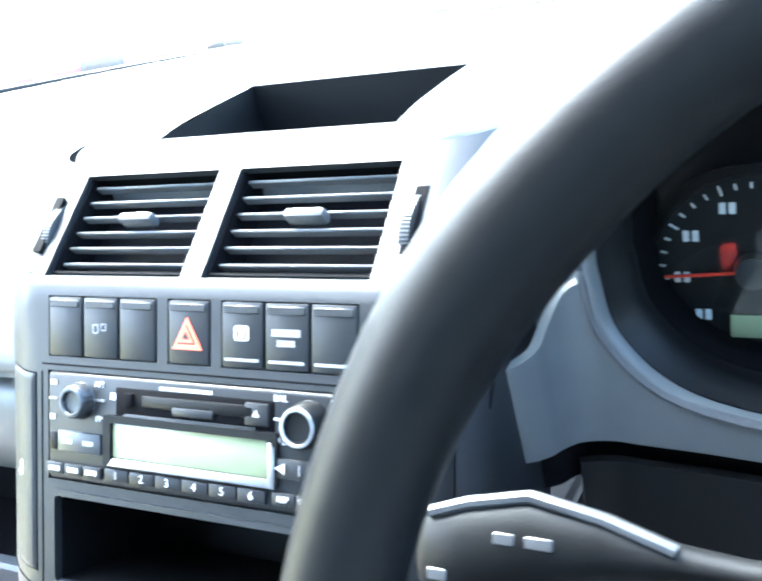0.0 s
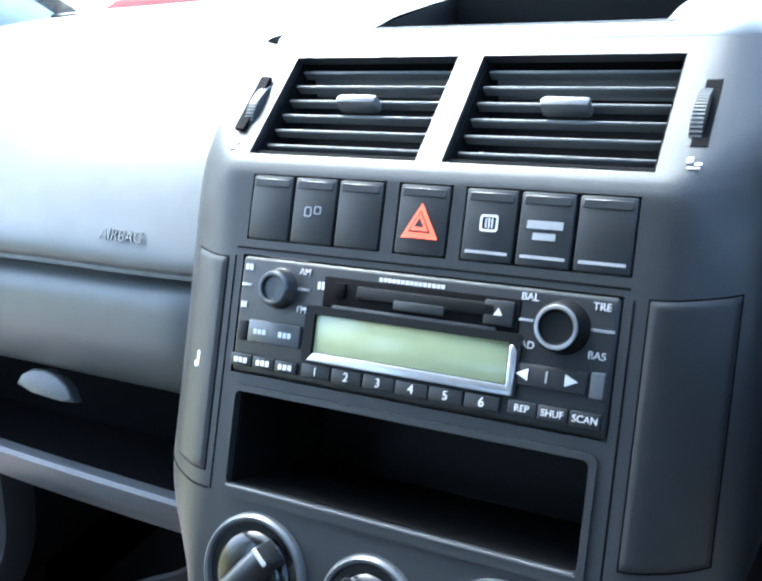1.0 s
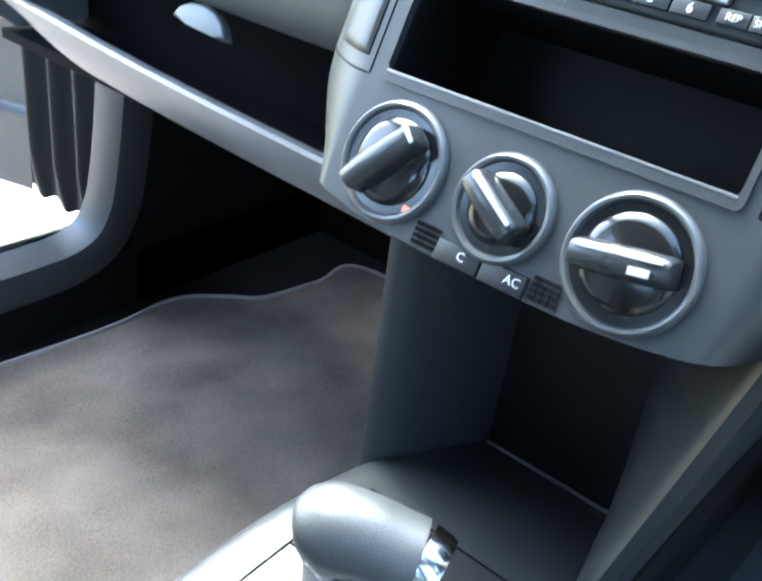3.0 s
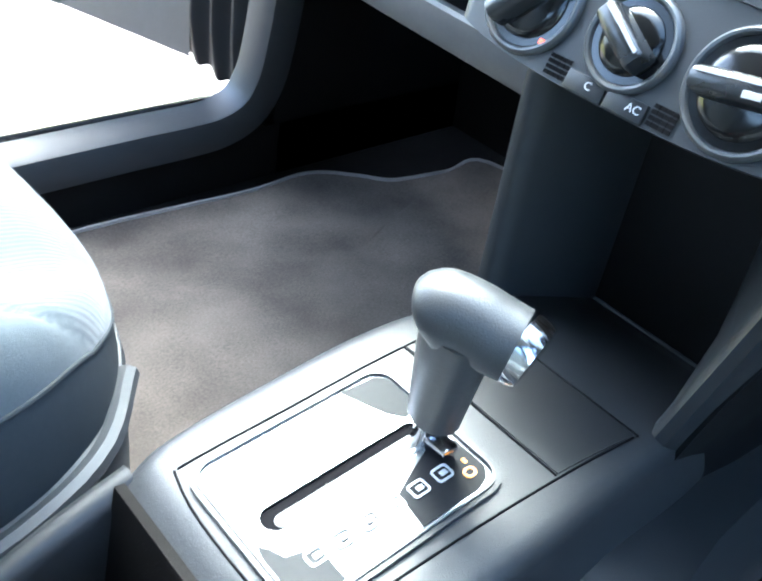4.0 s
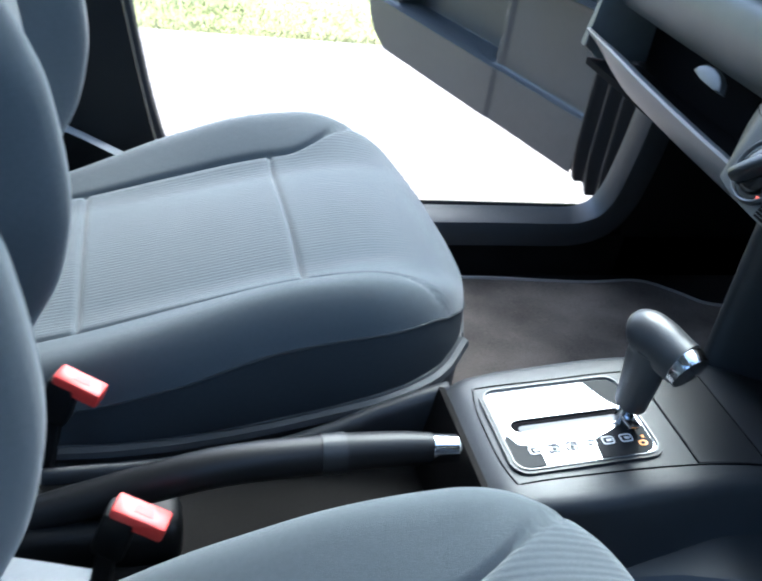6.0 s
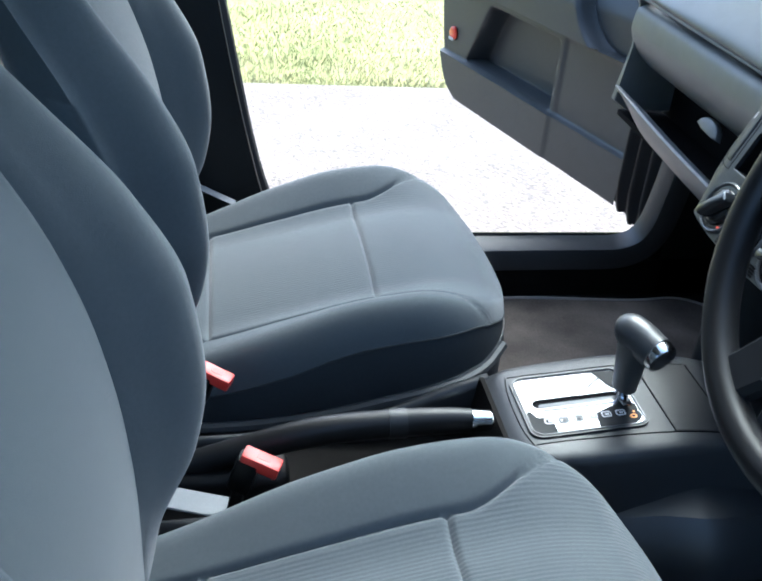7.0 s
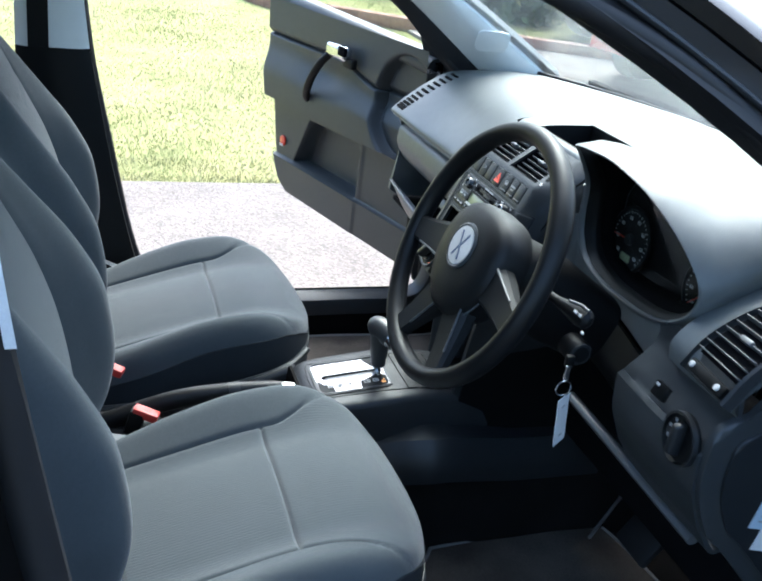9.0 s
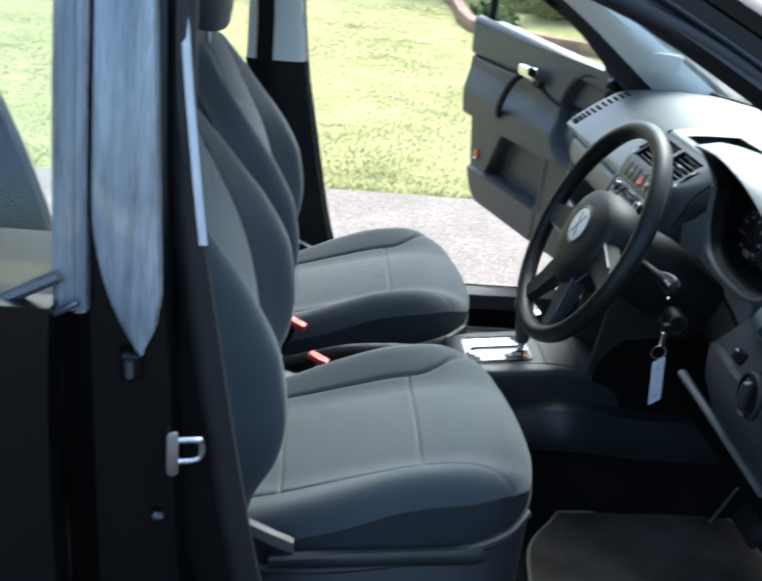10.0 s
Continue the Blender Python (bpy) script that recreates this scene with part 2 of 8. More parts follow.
def leaf_material(name, a, b, patch=None):
    m = bpy.data.materials.new(name)
    m.use_nodes = True
    nt = m.node_tree
    p = nt.nodes["Principled BSDF"]
    geo = nt.nodes.new("ShaderNodeNewGeometry")
    mix = nt.nodes.new("ShaderNodeMixRGB")
    mix.inputs[1].default_value, mix.inputs[2].default_value = (*a, 1), (*b, 1)
    nt.links.new(geo.outputs["Random Per Island"], mix.inputs[0])
    out = mix.outputs[0]
    if patch:
        co = nt.nodes.new("ShaderNodeTexCoord")
        n = nt.nodes.new("ShaderNodeTexNoise")
        n.inputs["Scale"].default_value, n.inputs["Detail"].default_value = 1.6, 5
        nt.links.new(co.outputs["Object"], n.inputs["Vector"])
        mr = nt.nodes.new("ShaderNodeMapRange")
        mr.inputs["From Min"].default_value, mr.inputs["From Max"].default_value = 0.45, 0.65
        nt.links.new(n.outputs[0], mr.inputs["Value"])
        m2 = nt.nodes.new("ShaderNodeMixRGB")
        m2.inputs[2].default_value = (*patch, 1)
        nt.links.new(mr.outputs[0], m2.inputs[0])
        nt.links.new(out, m2.inputs[1])
        mp = nt.nodes.new("ShaderNodeMapping")
        mp.inputs["Scale"].default_value = (7, 2.2, 1)
        nt.links.new(co.outputs["Object"], mp.inputs["Vector"])
        n2 = nt.nodes.new("ShaderNodeTexNoise")
        n2.inputs["Scale"].default_value, n2.inputs["Detail"].default_value = 1.0, 4
        nt.links.new(mp.outputs[0], n2.inputs["Vector"])
        mr2 = nt.nodes.new("ShaderNodeMapRange")
        mr2.inputs["From Min"].default_value, mr2.inputs["From Max"].default_value = 0.35, 0.6
        mr2.inputs["To Min"].default_value, mr2.inputs["To Max"].default_value = 0.62, 1.08
        nt.links.new(n2.outputs[0], mr2.inputs["Value"])
        hsv = nt.nodes.new("ShaderNodeHueSaturation")
        nt.links.new(mr2.outputs[0], hsv.inputs["Value"])
        nt.links.new(m2.outputs[0], hsv.inputs["Color"])
        out = hsv.outputs[0]
    nt.links.new(out, p.inputs["Base Color"])
    p.inputs["Roughness"].default_value = 0.6
    return m


M["grass"] = leaf_material("grass_blades", (0.30, 0.335, 0.125), (0.42, 0.43, 0.20), (0.50, 0.455, 0.28))
M["leaf"] = leaf_material("shrub_leaves", (0.03, 0.075, 0.018), (0.12, 0.20, 0.05))


def glass_material(name, tint, dust):
    """Thin clear pane: mostly see-through, with a sharp reflection that grows towards grazing."""
    m = bpy.data.materials.new(name)
    m.use_nodes = True
    nt = m.node_tree
    nt.nodes.remove(nt.nodes["Principled BSDF"])
    out = next(n for n in nt.nodes if n.type == "OUTPUT_MATERIAL")
    tr = nt.nodes.new("ShaderNodeBsdfTransparent")
    tr.inputs[0].default_value = (*tint, 1)
    gl = nt.nodes.new("ShaderNodeBsdfGlossy")
    gl.inputs["Roughness"].default_value = 0.02
    lw = nt.nodes.new("ShaderNodeLayerWeight")
    lw.inputs[0].default_value = 0.5
    pw = nt.nodes.new("ShaderNodeMath")
    pw.operation = "POWER"
    pw.inputs[1].default_value = 5.0
    nt.links.new(lw.outputs["Facing"], pw.inputs[0])
    fr = nt.nodes.new("ShaderNodeMath")
    fr.operation = "MULTIPLY_ADD"
    fr.inputs[1].default_value, fr.inputs[2].default_value = 0.90, 0.04
    nt.links.new(pw.outputs[0], fr.inputs[0])
    mx = nt.nodes.new("ShaderNodeMixShader")
    nt.links.new(fr.outputs[0], mx.inputs[0])
    nt.links.new(tr.outputs[0], mx.inputs[1])
    nt.links.new(gl.outputs[0], mx.inputs[2])
    film = nt.nodes.new("ShaderNodeBsdfTranslucent")
    film.inputs[0].default_value = (0.85, 0.88, 0.90, 1)
    m2 = nt.nodes.new("ShaderNodeMixShader")
    m2.inputs[0].default_value = dust
    nt.links.new(mx.outputs[0], m2.inputs[1])
    nt.links.new(film.outputs[0], m2.inputs[2])
    nt.links.new(m2.outputs[0], out.inputs[0])
    return m


M["glass"] = glass_material("clear_glass", (0.93, 0.965, 0.95), 0.0)
M["screen"] = glass_material("dusty_screen_glass", (0.93, 0.965, 0.95), 0.009)


# ---- mesh helpers ----
def part(name, bm, material, parent=None, label="", smooth=True, angle=38):
    me = bpy.data.meshes.new(name)
    bmesh.ops.recalc_face_normals(bm, faces=bm.faces)
    bm.to_mesh(me)
    bm.free()
    me.materials.append(M[material] if isinstance(material, str) else material)
    if smooth:
        me.polygons.foreach_set("use_smooth", [True] * len(me.polygons))
        me.set_sharp_from_angle(angle=radians(angle))
    ob = new(name, me)
    if parent:
        ob.parent = parent
    if label:
        ob["label"] = label
    return ob


def thing(name, label, category, at=(0, 0, 0), group="", kind=""):
    e = new(name)
    e.empty_display_size = 0.05
    e.location = at
    return tagged(e, label, category, group, kind)


def settle(parent):
    """Moves a thing's parts, built in world metres, into its own frame."""
    bpy.context.view_layer.update()
    inv = Matrix.Translation(parent.location).inverted()
    for c in parent.children:
        c.data.transform(inv)
        for g in c.children_recursive:
            if g.data:
                g.data.transform(inv)


def merge(bm, tmp, m=None):
    if m is not None:
        bmesh.ops.transform(tmp, matrix=m, verts=tmp.verts)
    me = bpy.data.meshes.new("tmp")
    tmp.to_mesh(me)
    tmp.free()
    bm.from_mesh(me)
    bpy.data.meshes.remove(me)
    return bm


def rbox(bm, center, size, m=None, r=0.0, seg=2, taper=1.0):
    """A box with rounded edges; taper narrows its +z end."""
    t = bmesh.new()
    bmesh.ops.create_cube(t, size=1)
    for v in t.verts:
        k = taper if v.co.z > 0 else 1.0
        v.co = Vector((v.co.x * size[0] * k, v.co.y * size[1] * k, v.co.z * size[2]))
    if r:
        bmesh.ops.bevel(t, geom=list(t.edges), offset=r, segments=seg, profile=0.5, affect="EDGES", clamp_overlap=True)
    return merge(bm, t, (m or Matrix()) @ Matrix.Translation(center))


def loft(bm, rings, closed=True, caps=True):
    rows = [[bm.verts.new(p) for p in ring] for ring in rings]
    n = len(rows[0])
    for a, b in zip(rows, rows[1:]):
        for i in range(n if closed else n - 1):
            j = (i + 1) % n
            bm.faces.new((a[i], a[j], b[j], b[i]))
    if caps and closed:
        bm.faces.new(rows[0][::-1])
        bm.faces.new(rows[-1])
    return bm


def smooth_path(pts, n):
    """n points along a smooth curve through pts."""
    P = [Vector(p) for p in pts]
    P = [2 * P[0] - P[1]] + P + [2 * P[-1] - P[-2]]
    out = []
    for k in range(n):
        s = k / (n - 1) * (len(P) - 3)
        i = min(int(s), len(P) - 4)
        t = s - i
        a, b, c, d = P[i:i + 4]
        out.append(0.5 * ((2 * b) + (c - a) * t + (2 * a - 5 * b + 4 * c - d) * t * t + (3 * b - a - 3 * c + d) * t ** 3))
    return out


def tube(bm, pts, r, n=12, squash=1.0, up=(0, 0, 1), caps=True):
    rings = []
    for i, p in enumerate(pts):
        a, b = Vector(pts[max(0, i - 1)]), Vector(pts[min(len(pts) - 1, i + 1)])
        d = (b - a).normalized()
        u = d.cross(Vector(up))
        u = u.normalized() if u.length > 1e-5 else Vector((1, 0, 0))
        w = u.cross(d).normalized()
        k = r[i] if isinstance(r, (list, tuple)) else r
        rings.append([Vector(p) + u * (k * math.cos(q)) + w * (k * squash * math.sin(q)) for q in (2 * math.pi * j / n for j in range(n))])
    return loft(bm, rings, True, caps)


def prism(bm, outline, depth, m=None, r=0.0, seg=2):
    """A flat outline (x, y) pushed from z = 0 to depth, its far rim rounded by r."""
    t = bmesh.new()
    n = len(outline)
    lo = [t.verts.new((x, y, 0)) for x, y in outline]
    hi = [t.verts.new((x, y, depth)) for x, y in outline]
    t.faces.new(lo[::-1])
    top = t.faces.new(hi)
    for i in range(n):
        t.faces.new((lo[i], lo[(i + 1) % n], hi[(i + 1) % n], hi[i]))
    if r:
        bmesh.ops.bevel(t, geom=list(top.edges), offset=r, segments=seg, profile=0.5, affect="EDGES", clamp_overlap=True)
    return merge(bm, t, m)


def rrect(w, h, r, n=5, cx=0, cy=0):
    pts = []
    for sx, sy, a0 in ((1, 1, 0), (-1, 1, 90), (-1, -1, 180), (1, -1, 270)):
        for k in range(n + 1):
            a = radians(a0 + 90 * k / n)
            pts.append((cx + sx * (w / 2 - r) + r * math.cos(a), cy + sy * (h / 2 - r) + r * math.sin(a)))
    return pts


def ring_frame(bm, outer, inner, depth, m=None):
    """A flat frame between two outlines of equal count, with depth."""
    t = bmesh.new()
    n = len(outer)
    rows = [[t.verts.new((x, y, z)) for x, y in o] for o, z in ((outer, 0), (outer, depth), (inner, depth), (inner, 0))]
    for k in range(4):
        a, b = rows[k], rows[(k + 1) % 4]
        for i in range(n):
            t.faces.new((a[i], a[(i + 1) % n], b[(i + 1) % n], b[i]))
    return merge(bm, t, m)


def turned(bm, profile, m=None, n=36, caps=True):
    """A solid of revolution about z from (radius, height) pairs."""
    t = bmesh.new()
    rings = [[Vector((max(r, 1e-4) * math.cos(2 * math.pi * k / n), max(r, 1e-4) * math.sin(2 * math.pi * k / n), z)) for k in range(n)] for r, z in profile]
    loft(t, rings, True, caps)
    return merge(bm, t, m)


def slab(bm, f, nu, nv, thick):
    """A curved sheet f(u, v) with thickness, u and v from 0 to 1."""
    P = [[Vector(f(i / nu, j / nv)) for j in range(nv + 1)] for i in range(nu + 1)]
    N = [[None] * (nv + 1) for _ in range(nu + 1)]
    for i in range(nu + 1):
        for j in range(nv + 1):
            du = P[min(i + 1, nu)][j] - P[max(i - 1, 0)][j]
            dv = P[i][min(j + 1, nv)] - P[i][max(j - 1, 0)]
            c = du.cross(dv)
            N[i][j] = c.normalized() if c.length > 1e-9 else Vector((0, 0, 1))
    A = [[bm.verts.new(P[i][j]) for j in range(nv + 1)] for i in range(nu + 1)]
    B = [[bm.verts.new(P[i][j] - N[i][j] * thick) for j in range(nv + 1)] for i in range(nu + 1)]
    for i in range(nu):
        for j in range(nv):
            bm.faces.new((A[i][j], A[i + 1][j], A[i + 1][j + 1], A[i][j + 1]))
            bm.faces.new((B[i][j], B[i][j + 1], B[i + 1][j + 1], B[i + 1][j]))
    for i in range(nu):
        bm.faces.new((A[i][0], B[i][0], B[i + 1][0], A[i + 1][0]))
        bm.faces.new((A[i][nv], A[i + 1][nv], B[i + 1][nv], B[i][nv]))
    for j in range(nv):
        bm.faces.new((A[0][j], A[0][j + 1], B[0][j + 1], B[0][j]))
        bm.faces.new((A[nu][j], B[nu][j], B[nu][j + 1], A[nu][j + 1]))
    return bm


def words(name, text, size, m, material, parent, depth=0.0003):
    """Raised lettering in the built-in font, centred on the frame m (x right, y up, z out)."""
    cu = bpy.data.curves.new(name, "FONT")
    cu.body, cu.size, cu.align_x, cu.align_y, cu.extrude = text, size, "CENTER", "CENTER", depth
    cu.resolution_u = 3
    o = bpy.data.objects.new(name, cu)
    scene.collection.objects.link(o)
    me = bpy.data.meshes.new_from_object(o.evaluated_get(bpy.context.evaluated_depsgraph_get()))
    bpy.data.objects.remove(o)
    me.transform(m)
    me.materials.clear()
    me.materials.append(M[material])
    ob = new(name, me)
    ob.parent = parent
    return ob


def lerp_table(table, x):
    """Rows (x, *values) in order, read at x along a smooth curve that never overshoots them."""
    if x <= table[0][0]:
        return table[0][1:]
    if x >= table[-1][0]:
        return table[-1][1:]
    i = next(k for k in range(len(table) - 1) if x <= table[k + 1][0])
    h = table[i + 1][0] - table[i][0]
    t = (x - table[i][0]) / h

    def slope(k, c):
        if k == 0 or k == len(table) - 1:
            j = min(k, len(table) - 2)
            return (table[j + 1][c] - table[j][c]) / (table[j + 1][0] - table[j][0])
        a = (table[k][c] - table[k - 1][c]) / (table[k][0] - table[k - 1][0])
        b = (table[k + 1][c] - table[k][c]) / (table[k + 1][0] - table[k][0])
        return 2 * a * b / (a + b) if a * b > 0 else 0.0

    out = []
    for c in range(1, len(table[0])):
        p, q, m, n = table[i][c], table[i + 1][c], slope(i, c) * h, slope(i + 1, c) * h
        out.append(p + t * m + t * t * (3 * (q - p) - 2 * m - n) + t ** 3 * (m + n - 2 * (q - p)))
    return tuple(out)


def sstep(a, b, x):
    t = min(1, max(0, (x - a) / (b - a)))
    return t * t * (3 - 2 * t)


# ---- the ground ----
def frame_at(o, u, v):
    u, v = Vector(u).normalized(), Vector(v).normalized()
    w = u.cross(v)
    m = Matrix((u, v, w)).transposed().to_4x4()
    m.translation = o
    return m


def ground():
    bm = bmesh.new()
    t = bmesh.new()
    bmesh.ops.create_grid(t, x_segments=2, y_segments=2, size=400)
    merge(bm, t)
    g = part("ground", bm, "soil", None, smooth=False)
    tagged(g, "soft lawn soil under short dry grass", "lawn", kind="structure")
    bm = bmesh.new()
    prism(bm, [(-2.74, -40), (0.95, -40), (0.95, 2.6), (60, 2.6), (60, 40), (-7.6, 40), (-7.6, 2.6), (-2.70, 2.6)], 0.03)
    p = part("pavement", bm, "pave", None, smooth=False)
    tagged(p, "pale worn concrete drive with fine gravel texture", "pavement", kind="structure")
    # unseen dark ground, added so the body paint mirrors something dark
    bm = bmesh.new()
    prism(bm, [(0.95, -40), (16, -40), (16, 2.6), (0.95, 2.6)], 0.026)
    p = part("road", bm, "asphalt", None, smooth=False)
    tagged(p, "unseen dark asphalt strip beside the car, added to darken reflections", "road", kind="structure")


ground()


# ---- body shell round the cabin ----
def screen_base(x):
    return 0.60 - 0.44 * x * x


def shell():
    # floor pan with carpet, sill to sill, and the tunnel
    bm = bmesh.new()
    rbox(bm, (0, -0.30, 0.255), (1.47, 2.1, 0.05))
    rbox(bm, (-0.735, -0.45, 0.315), (0.05, 2.5, 0.09))
    rbox(bm, (0.735, -0.45, 0.315), (0.05, 2.5, 0.09))
    rbox(bm, (0, 0.72, 0.45), (1.42, 0.06, 0.9))
    f = part("floor", bm, "carpet")
    tagged(f, "dark grey car floor carpet and bulkhead", "floor", kind="structure")
    bm = bmesh.new()
    prof = [(-0.16, 0.27), (-0.13, 0.40), (-0.095, 0.455), (-0.06, 0.475), (0.06, 0.475), (0.095, 0.455), (0.13, 0.40), (0.16, 0.27)]
    loft(bm, [[(x, y, z) for x, z in prof] for y in (-1.5, 0.66)])
    t = part("tunnel", bm, "carpet")
    tagged(t, "dark carpeted transmission tunnel", "tunnel", kind="structure")
    for s, n in ((-1, "sill"), (1, "sill")):
        # plastic sill trim that sweeps up into the front pillar
        bm = bmesh.new()
        path = smooth_path([(s * 0.733, -1.30, 0.375), (s * 0.733, -0.3, 0.375), (s * 0.733, 0.06, 0.377), (s * 0.733, 0.155, 0.377), (s * 0.732, 0.205, 0.381), (s * 0.729, 0.240, 0.398),
                            (s * 0.725, 0.258, 0.430), (s * 0.720, 0.266, 0.475), (s * 0.712, 0.272, 0.56), (s * 0.703, 0.277, 0.70), (s * 0.695, 0.280, 0.98)], 70)
        rings = []
        for i, p in enumerate(path):
            a, b = path[max(0, i - 1)], path[min(len(path) - 1, i + 1)]
            d = (b - a).normalized()
            up = Vector((-s, 0, 0)).cross(d) * -s
            up = up.normalized()
            out = Vector((s, 0, 0))
            sec = [(-0.030, -0.034), (-0.034, -0.012), (-0.027, 0.008), (-0.010, 0.018), (0.012, 0.020), (0.022, 0.012), (0.026, -0.01), (0.026, -0.034)]
            if up.z < 0 and abs(d.z) < 0.5:
                up = -up
            if abs(d.z) > 0.5 and up.y > 0:
                up = -up
            rings.append([p + out * u + up * v for u, v in sec])
        loft(bm, rings)
        t = part(n, bm, "dash")
        tagged(t, "dark grey plastic door sill trim rising into the front pillar", "sill trim", kind="structure")
    # outer sill skins, floor kick panels
    for s in (-1, 1):
        bm = bmesh.new()
        rbox(bm, (s * 0.765, -0.45, 0.285), (0.05, 2.6, 0.21), None, 0.02)
        tagged(part("sill_skin", bm, "paint"), "black painted outer body sill", "body panel", kind="structure")
    # bulkhead under the screen and side kick panels
    bm = bmesh.new()
    slab(bm, lambda u, v: (-0.71 + 1.42 * u, 0.66 - 0.04 * v, 0.27 + 0.72 * v), 4, 4, 0.02)
    tagged(part("bulkhead", bm, "carpet"), "dark carpeted front bulkhead", "bulkhead", kind="structure")
    for s in (-1, 1):
        bm = bmesh.new()
        rbox(bm, (s * 0.735, 0.49, 0.60), (0.05, 0.40, 0.76), None, 0.01)
        tagged(part("kick_panel", bm, "black"), "dark plastic footwell kick panel", "side panel", kind="structure")
    # roof
    bm = bmesh.new()
    slab(bm, lambda u, v: (-0.60 + 1.20 * u, -0.36 - 1.55 * v, 1.405 + 0.05 * math.sin(math.pi * u) + 0.03 * math.sin(math.pi * v)), 16, 16, -0.05)
    r = part("ceiling", bm, "headlining")
    tagged(r, "pale grey fabric car headlining under the roof", "headlining", kind="structure")
    bm = bmesh.new()
    slab(bm, lambda u, v: (-0.64 + 1.28 * u, -0.34 - 1.62 * v, 1.465 + 0.05 * math.sin(math.pi * u) + 0.03 * math.sin(math.pi * v)), 16, 16, 0.008)
    tagged(part("roof_skin", bm, "paint"), "black painted car roof", "roof", kind="structure")
    for s in (-1, 1):
        bm = bmesh.new()
        tube(bm, smooth_path([(s * 0.640, -0.36, 1.40), (s * 0.65, -0.8, 1.425), (s * 0.64, -1.4, 1.42), (s * 0.62, -1.9, 1.36)], 20), 0.045, 12)
        tagged(part("roof_rail", bm, "paint"), "black painted roof side rail over the doors", "roof rail", kind="structure")
    # back of the car, closed
    bm = bmesh.new()
    rbox(bm, (0, -1.95, 0.62), (1.45, 0.05, 0.72), None, 0.01)
    tagged(part("tailgate", bm, "black"), "dark tailgate lining behind the rear seat", "tailgate", kind="structure")
    bm = bmesh.new()
    rings = []
    for y, hw, zc in ((0.63, 0.70, 0.955), (0.70, 0.72, 0.945), (0.95, 0.72, 0.905), (1.20, 0.68, 0.845), (1.38, 0.60, 0.765), (1.44, 0.52, 0.66)):
        lo = 0.32 if y > 0.8 else zc - 0.24
        rings.append([(-hw, y, lo), (-hw - 0.02, y, zc - 0.22), (-hw, y, zc - 0.13), (-hw * 0.86, y, zc - 0.055), (-hw * 0.45, y, zc - 0.012), (0, y, zc),
                      (hw * 0.45, y, zc - 0.012), (hw * 0.86, y, zc - 0.055), (hw, y, zc - 0.13), (hw + 0.02, y, zc - 0.22), (hw, y, lo)])
    loft(bm, rings)
    tagged(part("bonnet", bm, "paint"), "black painted bonnet and wings", "bonnet", kind="structure")


shell()


